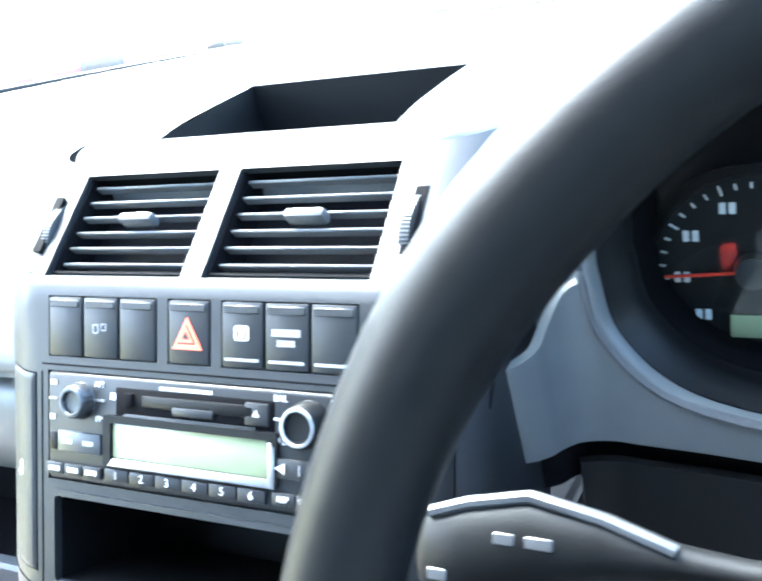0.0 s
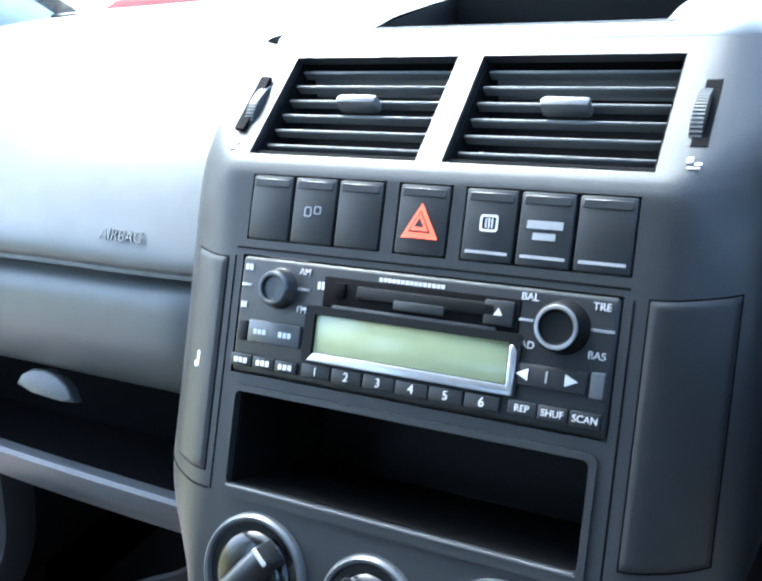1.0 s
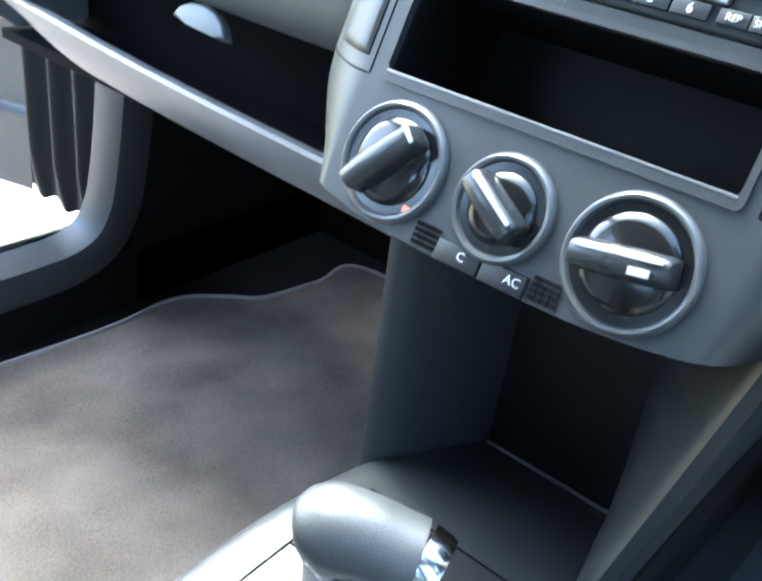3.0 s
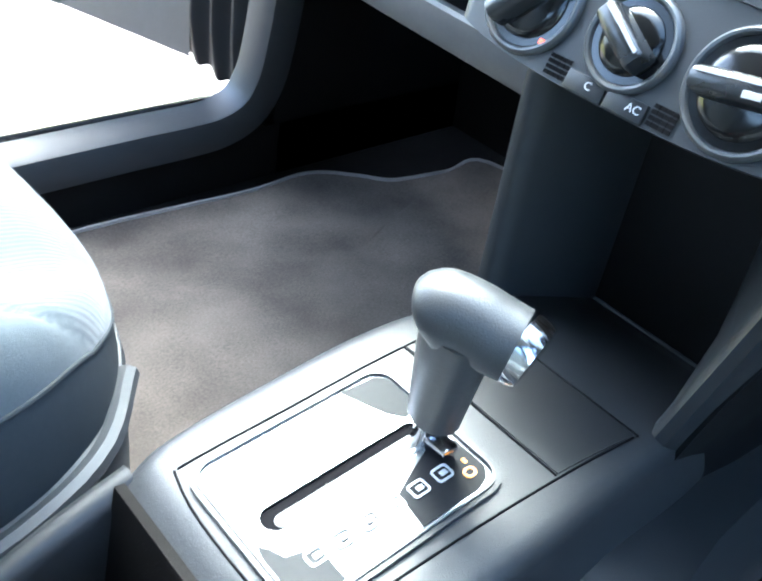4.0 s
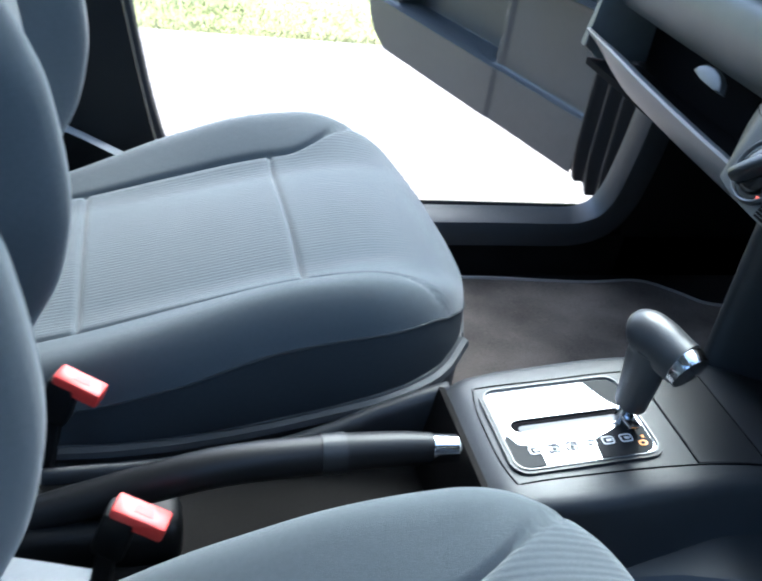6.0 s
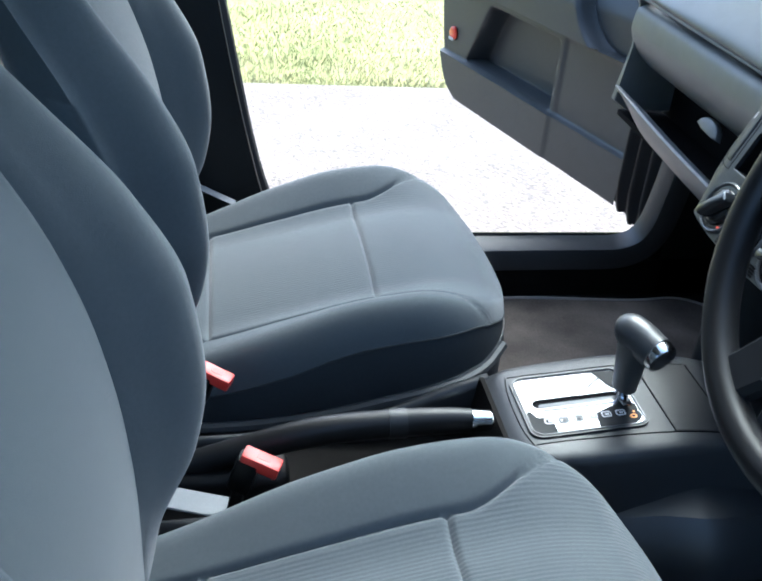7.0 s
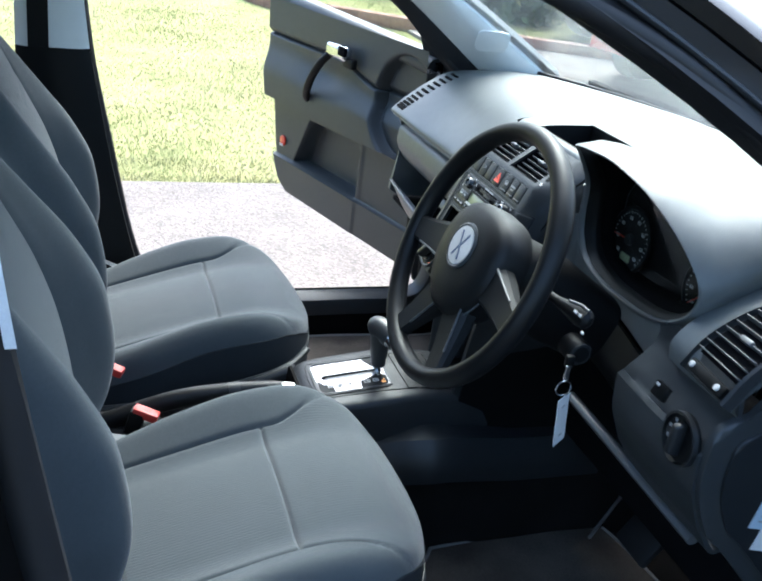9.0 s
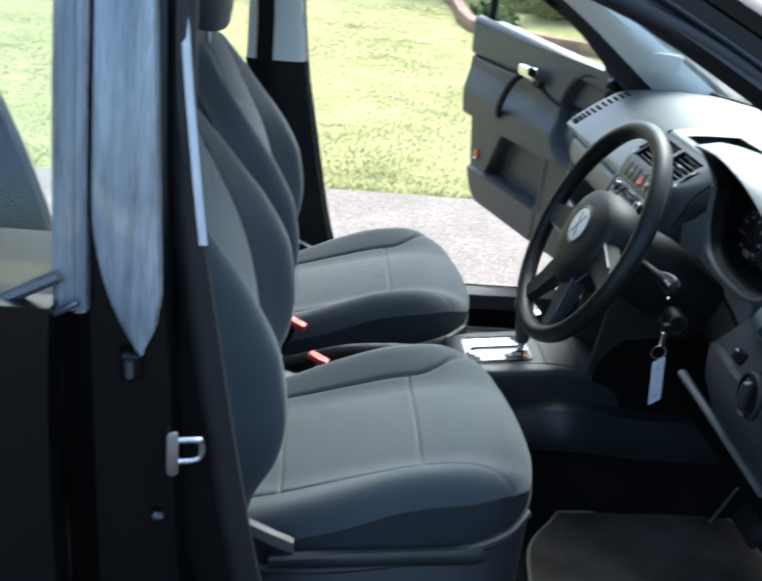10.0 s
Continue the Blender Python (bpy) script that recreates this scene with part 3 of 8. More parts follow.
def front_pillars():
    for s in (-1, 1):
        # inner trim: runs from the dash corner up to the roof front corner
        base_f, base_r = Vector((s * 0.630, 0.445, 1.012)), Vector((s * 0.690, 0.305, 1.005)) if s > 0 else Vector((-0.682, 0.322, 0.985))
        top_f, top_r = Vector((s * 0.555, -0.30, 1.405)), Vector((s * 0.635, -0.36, 1.375)) if s > 0 else Vector((-0.605, -0.31, 1.375))
        bm = bmesh.new()
        rings = []
        for k in range(15):
            q = k / 14
            bow = 0.030 * math.sin(math.pi * q)
            a = base_f.lerp(top_f, q) + Vector((s * 0.012 * math.sin(math.pi * q), 0, bow))
            b = base_r.lerp(top_r, q ** 0.92) + Vector((s * 0.012 * math.sin(math.pi * q), 0, bow * 1.2))
            mid = (a + b) / 2 + Vector((-s * 0.022, -0.004, 0.004))
            o = Vector((s * 0.030, 0.012, 0.012))
            rings.append([a, a.lerp(mid, 0.5) + Vector((-s * 0.006, 0, 0)), mid, mid.lerp(b, 0.5) + Vector((-s * 0.006, 0, 0)), b, b + o, a + o])
        loft(bm, rings)
        rear = [r[4] for r in rings]
        p = part("front_pillar", bm, "pillar" if s < 0 else "black")
        tagged(p, "pale grey moulded front pillar trim" if s < 0 else "black front pillar inner trim beside the windscreen", "pillar trim", kind="structure")
        # dark body flange behind the trim, wide at the foot
        bm = bmesh.new()
        fl = []
        for k, b in enumerate(rear):
            w = max(0.16, 1 - 0.11 * k) if s < 0 else 0.16
            o = Vector((s * 0.030, -0.080, -0.004)) * w
            fl.append([b + Vector((s * 0.004, 0, 0)), b + o * 0.5 + Vector((-s * 0.006 * w, 0, 0)), b + o, b + o + Vector((s * 0.012, 0.004, 0)), b + Vector((s * 0.02, 0.006, 0))])
        loft(bm, fl)
        tagged(part("pillar_flange", bm, "rubber"), "black rubber edged body flange beside the pillar trim", "pillar flange", kind="structure")
        # outer skin
        bm = bmesh.new()
        rings, back, front = [], [], []
        for k in range(13):
            q = k / 12
            bow = 0.030 * math.sin(math.pi * q)
            a = Vector((s * 0.665, 0.50, 1.02)).lerp(Vector((s * 0.59, -0.32, 1.44)), q) + Vector((s * 0.012 * math.sin(math.pi * q), 0, bow))
            b = Vector((s * 0.745, 0.30, 1.00)).lerp(Vector((s * 0.675, -0.40, 1.405)), q) + Vector((s * 0.012 * math.sin(math.pi * q), 0, bow))
            c = (a + b) / 2 + Vector((s * 0.020, 0.010, 0.022))
            if s > 0:
                back.append(b)
                b = c.lerp(b, 0.40)
                front.append(b)
            i = Vector((-s * 0.03, -0.006, -0.014))
            rings.append([a, a.lerp(c, 0.6) + Vector((s * 0.004, 0, 0.006)), c, c.lerp(b, 0.5) + Vector((s * 0.005, 0, 0.004)), b, b + i, a + i])
        loft(bm, rings)
        tagged(part("pillar_skin", bm, "paint"), "black painted windscreen pillar with grey sky sheen", "pillar", kind="structure")
        if s > 0:
            bm = bmesh.new()
            loft(bm, [[f + Vector((-0.002, -0.002, -0.002)), f.lerp(b, 0.5) + Vector((-0.012, 0.004, -0.006)), b + Vector((-0.008, 0, -0.004)), b + Vector((-0.04, -0.004, -0.018)), f + Vector((-0.04, 0, -0.02))] for f, b in zip(front, back)])
            tagged(part("pillar_rabbet", bm, "rubber"), "matt black door rabbet along the windscreen pillar", "door rabbet", kind="structure")
            bm = bmesh.new()
            tube(bm, [f.lerp(b, 0.55) + Vector((-0.008, 0.002, -0.003)) for f, b in zip(front, back)], 0.0035, 8)
            tagged(part("seal_line", bm, "stack"), "thin grey seal line in the door rabbet", "seal", kind="structure")
        # rubber door seal along it
        bm = bmesh.new()
        tube(bm, smooth_path([(s * 0.705, 0.262 if s < 0 else 0.290, 0.985 if s < 0 else 1.012), (s * 0.706, 0.11, 1.125), (s * 0.690, -0.12, 1.275), (s * 0.665, -0.37, 1.372)], 24), 0.013, 10)
        tagged(part("door_seal", bm, "rubber"), "black rubber door seal on the front pillar", "seal", kind="structure")
    # windscreen
    bm = bmesh.new()

    def ws(u, v):
        x = (-0.645 + 1.29 * u) * (1 - 0.11 * v)
        y0, y1 = screen_base(x), -0.31 - 0.05 * (x / 0.6) ** 2
        return (x, y0 + (y1 - y0) * v, 1.020 + (1.425 - 1.02 + 0.02 * (1 - (x / 0.6) ** 2)) * v + 0.035 * math.sin(math.pi * v))

    slab(bm, ws, 24, 12, 0.004)
    g = part("window_1", bm, "screen")
    tagged(g, "large raked laminated windscreen", "windscreen", kind="structure")
    g.visible_shadow = False
    bm = bmesh.new()
    tube(bm, [(x, screen_base(x) + 0.005, 1.0165) for x in (-0.64 + 1.28 * k / 40 for k in range(41))], 0.004, 8)
    tagged(part("screen_seal", bm, "rubber"), "black windscreen base seal", "seal", kind="structure")


front_pillars()


def centre_pillars():
    # far side: dark lower trim, pale upper trim
    bm = bmesh.new()

    def outline(z):
        return lerp_table([(0.36, -0.455, -0.80), (0.54, -0.508, -0.74), (0.75, -0.555, -0.745), (1.005, -0.600, -0.745)], z)

    rings = []
    for k in range(14):
        z = 0.36 + (1.005 - 0.36) * k / 13
        yf, yr = outline(z)
        rings.append([(-0.655, yf, z), (-0.640, yf - 0.025, z), (-0.640, yr + 0.02, z), (-0.655, yr, z), (-0.74, yr, z), (-0.74, yf, z)])
    loft(bm, rings)
    p = part("centre_pillar", bm, "black")
    tagged(p, "black lower centre pillar trim", "pillar trim", kind="structure")
    bm = bmesh.new()
    rings = []
    for k in range(8):
        z = 1.006 + (1.40 - 1.006) * k / 7
        yf, yr, dx = -0.600 - 0.10 * (z - 1.005), -0.745 + 0.02 * (z - 1.005), 0.10 * (z - 1.005)
        rings.append([(-0.652 + dx, yf, z), (-0.640 + dx, yf - 0.02, z), (-0.640 + dx, yr + 0.02, z), (-0.655 + dx, yr, z), (-0.70 + dx, yr, z), (-0.70 + dx, yf, z)])
    loft(bm, rings)
    tagged(part("centre_pillar", bm, "pillar"), "pale grey upper centre pillar trim", "pillar trim", kind="structure")
    bm = bmesh.new()
    tube(bm, smooth_path([(-0.70, -0.455, 0.40), (-0.70, -0.515, 0.56), (-0.70, -0.565, 0.80), (-0.69, -0.605, 1.02), (-0.655, -0.64, 1.37)], 20), 0.012, 8)
    tagged(part("door_seal", bm, "rubber"), "black rubber seal round the passenger doorway", "seal", kind="structure")

    # near side: painted pillar, gloss cover, seal
    bm = bmesh.new()
    rings = []
    for k in range(18):
        z = 0.30 + (1.40 - 0.30) * k / 17
        yf = lerp_table([(0.30, -0.66), (0.50, -0.685), (0.62, -0.715), (1.0, -0.728), (1.4, -0.74)], z)[0]
        dx = -0.26 * max(0, z - 1.0) ** 1.3
        rings.append([(0.705 + dx, yf + 0.012, z), (0.755 + dx, yf + 0.008, z), (0.760 + dx, yf, z), (0.764 + dx, -0.80, z), (0.70 + dx, -0.80, z)])
    loft(bm, rings)
    tagged(part("centre_pillar", bm, "paint"), "black painted driver side centre pillar", "pillar", kind="structure")
    bm = bmesh.new()
    rings = []
    for k in range(26):
        z = 0.945 + (1.40 - 0.945) * (k / 25) ** 1.3
        dx = -0.26 * max(0, z - 1.0) ** 1.3
        yf = lerp_table([(0.945, -0.739), (0.965, -0.731), (0.985, -0.7265), (1.008, -0.7235), (1.10, -0.726), (1.30, -0.735), (1.40, -0.739)], z)[0]
        yr = lerp_table([(0.945, -0.744), (0.955, -0.754), (0.985, -0.768), (1.015, -0.779), (1.050, -0.788), (1.073, -0.792), (1.09, -0.7945), (1.40, -0.7945)], z)[0]
        rings.append([(0.768 + dx, yf, z), (0.783 + dx, yf - 0.002, z), (0.7880 + dx, yf * 0.8 + yr * 0.2, z), (0.7905 + dx, yf * 0.5 + yr * 0.5, z), (0.789 + dx, yf * 0.2 + yr * 0.8, z), (0.785 + dx, yr + 0.002, z), (0.768 + dx, yr, z)])
    loft(bm, rings)
    tagged(part("pillar_cover", bm, "cover"), "glossy dark pillar cover with sky reflection painted as streaks", "pillar cover", kind="structure")
    bm = bmesh.new()
    tube(bm, smooth_path([(0.712, -0.52, 0.405), (0.712, -0.575, 0.44), (0.712, -0.625, 0.58), (0.710, -0.676, 0.863), (0.705, -0.710, 1.10), (0.672, -0.718, 1.30), (0.645, -0.718, 1.40)], 36), 0.0165, 10, 1.15)
    tagged(part("door_seal", bm, "rubber"), "thick black rubber door seal on the centre pillar", "seal", kind="structure")
    bm = bmesh.new()
    rings = []
    for k in range(14):
        z = 0.40 + (1.38 - 0.40) * k / 13
        yf = lerp_table([(0.40, -0.60), (0.57, -0.635), (0.85, -0.685), (1.10, -0.712), (1.4, -0.73)], z)[0]
        dx = -0.16 * max(0, z - 1.05)
        rings.append([(0.70 + dx, yf, z), (0.660 + dx, yf - 0.02, z), (0.655 + dx, -0.83, z), (0.70 + dx, -0.85, z)])
    loft(bm, rings)
    tagged(part("pillar_trim", bm, "black"), "dark inner trim of the driver side pillar", "pillar trim", kind="structure")


centre_pillars()


def rear_doors():
    # closed rear door on the driver's side: skin, window frame and glass
    d = thing("rear_door", "black painted rear car door, closed, with tinted window", "car door", (0.79, -1.2, 0.35))
    bm = bmesh.new()
    slab(bm, lambda u, v: (0.790 - 0.02 * (2 * v - 1) ** 2 + 0.012 * math.sin(math.pi * v), -0.808 - 0.75 * u - 0.02 * math.sin(2 * v), 0.34 + 0.66 * v), 8, 18, 0.05)
    part("skin", bm, "paint", d)
    bm = bmesh.new()
    tube(bm, [(0.786, -0.822, 1.030), (0.785, -0.885, 0.997), (0.780, -1.05, 0.968), (0.770, -1.55, 0.955)], 0.009, 8, 0.8)
    part("sill_strip", bm, "slat", d, "grey window sill strip")
    bm = bmesh.new()
    tube(bm, [(0.795, -0.803, 1.006), (0.797, -0.887, 0.957), (0.797, -1.05, 0.925), (0.790, -1.55, 0.910)], 0.004, 8)
    part("waist_line", bm, "gloss", d)
    bm = bmesh.new()
    rings = []
    for k in range(15):
        z = 0.99 + (1.40 - 0.99) * k / 14
        dx = -0.26 * max(0, z - 1.0) ** 1.3
        rings.append([(0.768 + dx, -0.797, z), (0.785 + dx, -0.798, z), (0.789 + dx, -0.802, z), (0.789 + dx, -0.808, z), (0.784 + dx, -0.811, z), (0.784 + dx, -0.822, z), (0.787 + dx, -0.826, z), (0.783 + dx, -0.832, z), (0.766 + dx, -0.833, z)])
    loft(bm, rings)
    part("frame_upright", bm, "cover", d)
    bm = bmesh.new()
    tube(bm, smooth_path([(0.70, -0.83, 1.39), (0.66, -0.90, 1.395), (0.655, -1.2, 1.40), (0.66, -1.5, 1.36), (0.74, -1.62, 1.03)], 60), 0.015, 14)
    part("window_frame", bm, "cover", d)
    bm = bmesh.new()
    slab(bm, lambda u, v: (0.765 - 0.105 * v ** 1.2, -0.825 - 0.75 * u, 1.01 + 0.36 * v), 6, 8, 0.004)
    w = part("window_pane", bm, "glass", d)
    w.visible_shadow = False
    settle(d)
    d = thing("rear_door", "dark rear passenger side door lining, standing open", "car door", (-0.80, -0.84, 0.35))
    bm = bmesh.new()
    slab(bm, lambda u, v: (-0.80 - 0.86 * u, -0.84 - 0.34 * u - 0.02 * math.sin(math.pi * v), 0.36 + 0.62 * v), 6, 8, 0.06)
    part("lining", bm, "trim", d)
    bm = bmesh.new()
    slab(bm, lambda u, v: (-0.82 - 0.76 * u, -0.835 - 0.30 * u + 0.08 * v ** 1.2, 0.99 + 0.36 * v), 6, 8, 0.004)
    w = part("window_pane", bm, "glass", d)
    w.visible_shadow = False
    bm = bmesh.new()
    edge = [(-1.22, 0.30), (-1.26, 0.54), (-1.31, 0.70), (-1.36, 0.83), (-1.43, 1.00), (-1.56, 1.38)]
    loft(bm, [[(-0.68, y, z), (-0.67, y - 0.03, z), (-0.67, -1.94, z), (-0.76, -1.94, z), (-0.76, y - 0.01, z)] for y, z in edge])
    tagged(part("side_panel", bm, "black"), "dark side panel behind the rear doorway", "side panel", kind="structure")
    settle(d)


rear_doors()


# ---- dashboard ----
DASH = [  # x, then eight (y, z) stations from the screen base to the lower lip of the pad
    (-0.69, 0.40, 1.005, 0.30, 1.003, 0.225, 0.994, 0.170, 0.965, 0.125, 0.932, 0.098, 0.908, 0.090, 0.897, 0.098, 0.888),
    (-0.60, 0.44, 1.014, 0.34, 1.020, 0.250, 1.010, 0.190, 0.982, 0.135, 0.942, 0.100, 0.912, 0.090, 0.899, 0.098, 0.890),
    (-0.35, 0.54, 1.018, 0.40, 1.030, 0.290, 1.024, 0.215, 0.998, 0.155, 0.954, 0.113, 0.912, 0.103, 0.893, 0.111, 0.884),
    (-0.17, 0.58, 1.020, 0.42, 1.036, 0.290, 1.030, 0.210, 1.004, 0.155, 0.960, 0.120, 0.910, 0.110, 0.890, 0.118, 0.882),
    (-0.160, 0.580, 1.020, 0.42, 1.036, 0.300, 1.033, 0.240, 1.026, 0.200, 1.012, 0.185, 0.990, 0.186, 0.960, 0.195, 0.930),
    (-0.125, 0.585, 1.020, 0.43, 1.036, 0.290, 1.034, 0.215, 1.033, 0.165, 1.030, 0.139, 1.020, 0.140, 0.970, 0.150, 0.940),
    (0.125, 0.585, 1.020, 0.43, 1.036, 0.290, 1.034, 0.215, 1.033, 0.165, 1.030, 0.139, 1.020, 0.140, 0.970, 0.150, 0.940),
    (0.160, 0.580, 1.020, 0.42, 1.036, 0.300, 1.034, 0.240, 1.028, 0.200, 1.014, 0.183, 0.990, 0.184, 0.960, 0.195, 0.930),
    (0.20, 0.58, 1.020, 0.42, 1.036, 0.300, 1.036, 0.245, 1.032, 0.210, 1.016, 0.195, 0.985, 0.194, 0.950, 0.200, 0.920),
    (0.40, 0.53, 1.018, 0.38, 1.032, 0.260, 1.030, 0.200, 1.020, 0.150, 0.995, 0.110, 0.965, 0.085, 0.940, 0.090, 0.920),
    (0.60, 0.44, 1.014, 0.34, 1.030, 0.230, 1.032, 0.160, 1.020, 0.102, 0.995, 0.056, 0.965, 0.033, 0.938, 0.036, 0.915),
    (0.70, 0.40, 1.005, 0.32, 1.020, 0.220, 1.022, 0.150, 1.010, 0.095, 0.985, 0.056, 0.955, 0.031, 0.930, 0.036, 0.915),
]
dash = thing("dashboard", "dark grey moulded plastic dashboard, top painted paler for sky sheen", "dashboard", (0, 0.25, 0.68))


def dash_profile(x, v):
    row = lerp_table(DASH, x)
    P = [(row[2 * k], row[2 * k + 1]) for k in range(8)]
    s = v * 7
    i = min(int(s), 6)
    t = s - i
    a, b, c, d = (P[max(0, min(7, i + k))] for k in (-1, 0, 1, 2))
    return tuple(0.5 * (2 * q + (r - p) * t + (2 * p - 5 * q + 4 * r - w) * t * t + (3 * q - p - 3 * r + w) * t ** 3) for p, q, r, w in zip(a, b, c, d))


BIN = (-0.073, 0.086, 0.157, 0.264)


def build_dash():
    # upper pad, with the oddments bin cut through it
    bm = bmesh.new()
    xs = sorted(set([-0.69 + 1.39 * k / 92 for k in range(93)] + [BIN[0], BIN[1]]))
    nv = 56
    rows = [[bm.verts.new((x, *dash_profile(x, j / nv))) for j in range(nv + 1)] for x in xs]
    for i in range(len(xs) - 1):
        for j in range(nv):
            f = bm.faces.new((rows[i][j], rows[i + 1][j], rows[i + 1][j + 1], rows[i][j + 1]))
            c = f.calc_center_median()
            if BIN[0] < c.x < BIN[1] and BIN[2] < c.y < BIN[3] and c.z > 0.95:
                bm.faces.remove(f)
            elif 0.20 < c.x < 0.562 and c.y < 0.185:
                bm.faces.remove(f)
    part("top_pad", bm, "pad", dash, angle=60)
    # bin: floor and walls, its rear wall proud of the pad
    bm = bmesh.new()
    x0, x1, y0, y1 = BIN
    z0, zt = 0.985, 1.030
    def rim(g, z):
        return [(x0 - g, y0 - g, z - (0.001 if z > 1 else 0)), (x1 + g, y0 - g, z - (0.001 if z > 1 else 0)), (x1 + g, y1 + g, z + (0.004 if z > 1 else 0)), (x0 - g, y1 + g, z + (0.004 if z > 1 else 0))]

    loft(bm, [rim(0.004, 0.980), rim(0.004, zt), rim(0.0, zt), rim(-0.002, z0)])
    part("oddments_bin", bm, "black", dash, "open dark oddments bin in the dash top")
    # long panel gap across the pad
    bm = bmesh.new()
    tube(bm, [(x, screen_base(x) - 0.16, dash_profile(x, 0.0)[1] + 0.0145) for x in (-0.05 + 0.66 * k / 30 for k in range(31))], 0.0012, 6)
    part("panel_gap", bm, "black", dash)
    # bevelled lower edge of the pad on the passenger side
    bm = bmesh.new()

    def band(u, v):
        x = -0.692 + (0.692 - 0.166) * u
        y, z = dash_profile(x, 1.0)
        return (x, y - 0.001 + 0.016 * v + 0.004 * math.sin(math.pi * v), z + 0.002 - 0.010 * v)

    slab(bm, band, 30, 6, 0.004)
    part("lower_band", bm, "pad", dash)
    # glove box lid that rolls under, recessed shelf with a pale lip
    bm = bmesh.new()
    roll = [(0.0, 0.128, 0.868), (0.06, 0.117, 0.8665), (0.18, 0.111, 0.856), (0.38, 0.109, 0.836), (0.58, 0.116, 0.814), (0.78, 0.130, 0.793), (1.0, 0.152, 0.774)]

    def lid(u, v):
        x = -0.66 + (0.66 - 0.199) * u
        e = 0.006 * sstep(0.965, 1.0, u)
        y, z = lerp_table(roll, v)
        return (x, y + e, z)

    slab(bm, lid, 40, 24, 0.006)
    gl = part("glovebox_lid", bm, "pad", dash, "rounded dark grey glovebox lid")
    bm = bmesh.new()
    prism(bm, [(-0.033, -0.003), (-0.029, 0.006), (-0.018, 0.0125), (-0.004, 0.0150), (0.012, 0.0125), (0.024, 0.0065), (0.033, -0.0045), (0.020, -0.0060), (-0.015, -0.0055)], 0.010,
          frame_at((-0.388, 0.136, 0.757), (1, 0, -0.05), (0, 0.45, 0.89)), 0.003, 3)
    part("latch", bm, "slat", gl, "pale grey glovebox latch")
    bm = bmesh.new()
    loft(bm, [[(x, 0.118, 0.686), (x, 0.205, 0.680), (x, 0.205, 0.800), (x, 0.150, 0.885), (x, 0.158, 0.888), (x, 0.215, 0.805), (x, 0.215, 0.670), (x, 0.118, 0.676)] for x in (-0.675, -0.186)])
    # shelf recess coloured near black for the shade inside it
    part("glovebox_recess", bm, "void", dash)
    bm = bmesh.new()
    loft(bm, [[(-0.1965, y, z), (-0.165, y, z), (-0.165, 0.20, z), (-0.1965, 0.20, z)] for y, z in ((0.118, 0.868), (0.112, 0.855), (0.112, 0.830), (0.126, 0.795), (0.140, 0.770), (0.15, 0.69))])
    part("recess_cheek", bm, "dash", dash)
    bm = bmesh.new()
    path = [(-0.155, 0.112, 0.688), (-0.40, 0.103, 0.702), (-0.652, 0.100, 0.721)]
    lip = smooth_path(path, 30)
    rg = []
    for k, p in enumerate(lip):
        h = 0.0175 * (1 - 0.72 * sstep(20, 29, k) ** 1.3)
        d = 0.0085 * (1 - 0.4 * sstep(22, 29, k))
        rg.append([p + Vector((0, a * d - 0.004 * b, b * h + 0.010 * sstep(20, 29, k))) for a, b in ((-0.6, -1), (-0.95, -0.8), (-1, 0.3), (-0.8, 0.85), (-0.35, 1.0), (0.7, 0.95), (1, 0.7), (1, -0.9), (0.6, -1))])
    loft(bm, rg)
    part("shelf_lip", bm, "slat", dash, "pale grey rounded parcel shelf lip")
    # end plate that closes the passenger end of the shelf
    bm = bmesh.new()
    prism(bm, [(0.098, 0.892), (0.112, 0.868), (0.114, 0.800), (0.102, 0.735), (0.098, 0.708), (0.125, 0.690), (0.26, 0.690), (0.26, 0.892)], 0.012, Matrix(((0, 0, 1, -0.668), (1, 0, 0, 0), (0, 1, 0, 0), (0, 0, 0, 1))), 0.003)
    part("end_plate", bm, "pad", dash, "dark grey dashboard end plate")
    # driver side lower panel with rounded knee, lip and end cap
    bm = bmesh.new()
    prof = [(0.085, 0.945), (0.050, 0.930), (0.026, 0.912), (0.010, 0.885), (0.002, 0.860), (0.006, 0.815), (0.028, 0.765), (0.052, 0.733), (0.066, 0.724), (0.090, 0.728)]

    brow = [(0.155, 0.150, 0.945), (0.188, 0.125, 0.930), (0.228, 0.119, 0.896), (0.300, 0.110, 0.890), (0.385, 0.096, 0.899), (0.455, 0.080, 0.914), (0.523, 0.064, 0.939), (0.560, 0.058, 0.950), (0.60, 0.045, 0.935), (0.693, 0.045, 0.935)]

    def knee(u, v):
        x = 0.155 + (0.693 - 0.155) * u
        yt, zt = lerp_table(brow, x)
        s = v * (len(prof) - 1)
        i = min(int(s), len(prof) - 2)
        t = s - i
        k = 0.050 * sstep(0.36, 0.18, x) + 0.018 * sstep(0.60, 0.36, x) + 0.012
        y = prof[i][0] + (prof[i + 1][0] - prof[i][0]) * t + k * (1 - sstep(0.7, 1, v))
        z = prof[i][1] + (prof[i + 1][1] - prof[i][1]) * t
        q = sstep(0.0, 0.40, v)
        zz = zt + (0.845 - zt) * v / 0.45 if v < 0.45 else z
        return (x, yt + (y - yt) * q, z + (zz - z) * (1 - sstep(0.35, 0.45, v)))

    slab(bm, lambda u, v: knee(0.655 + 0.345 * u, v), 20, 30, 0.006)
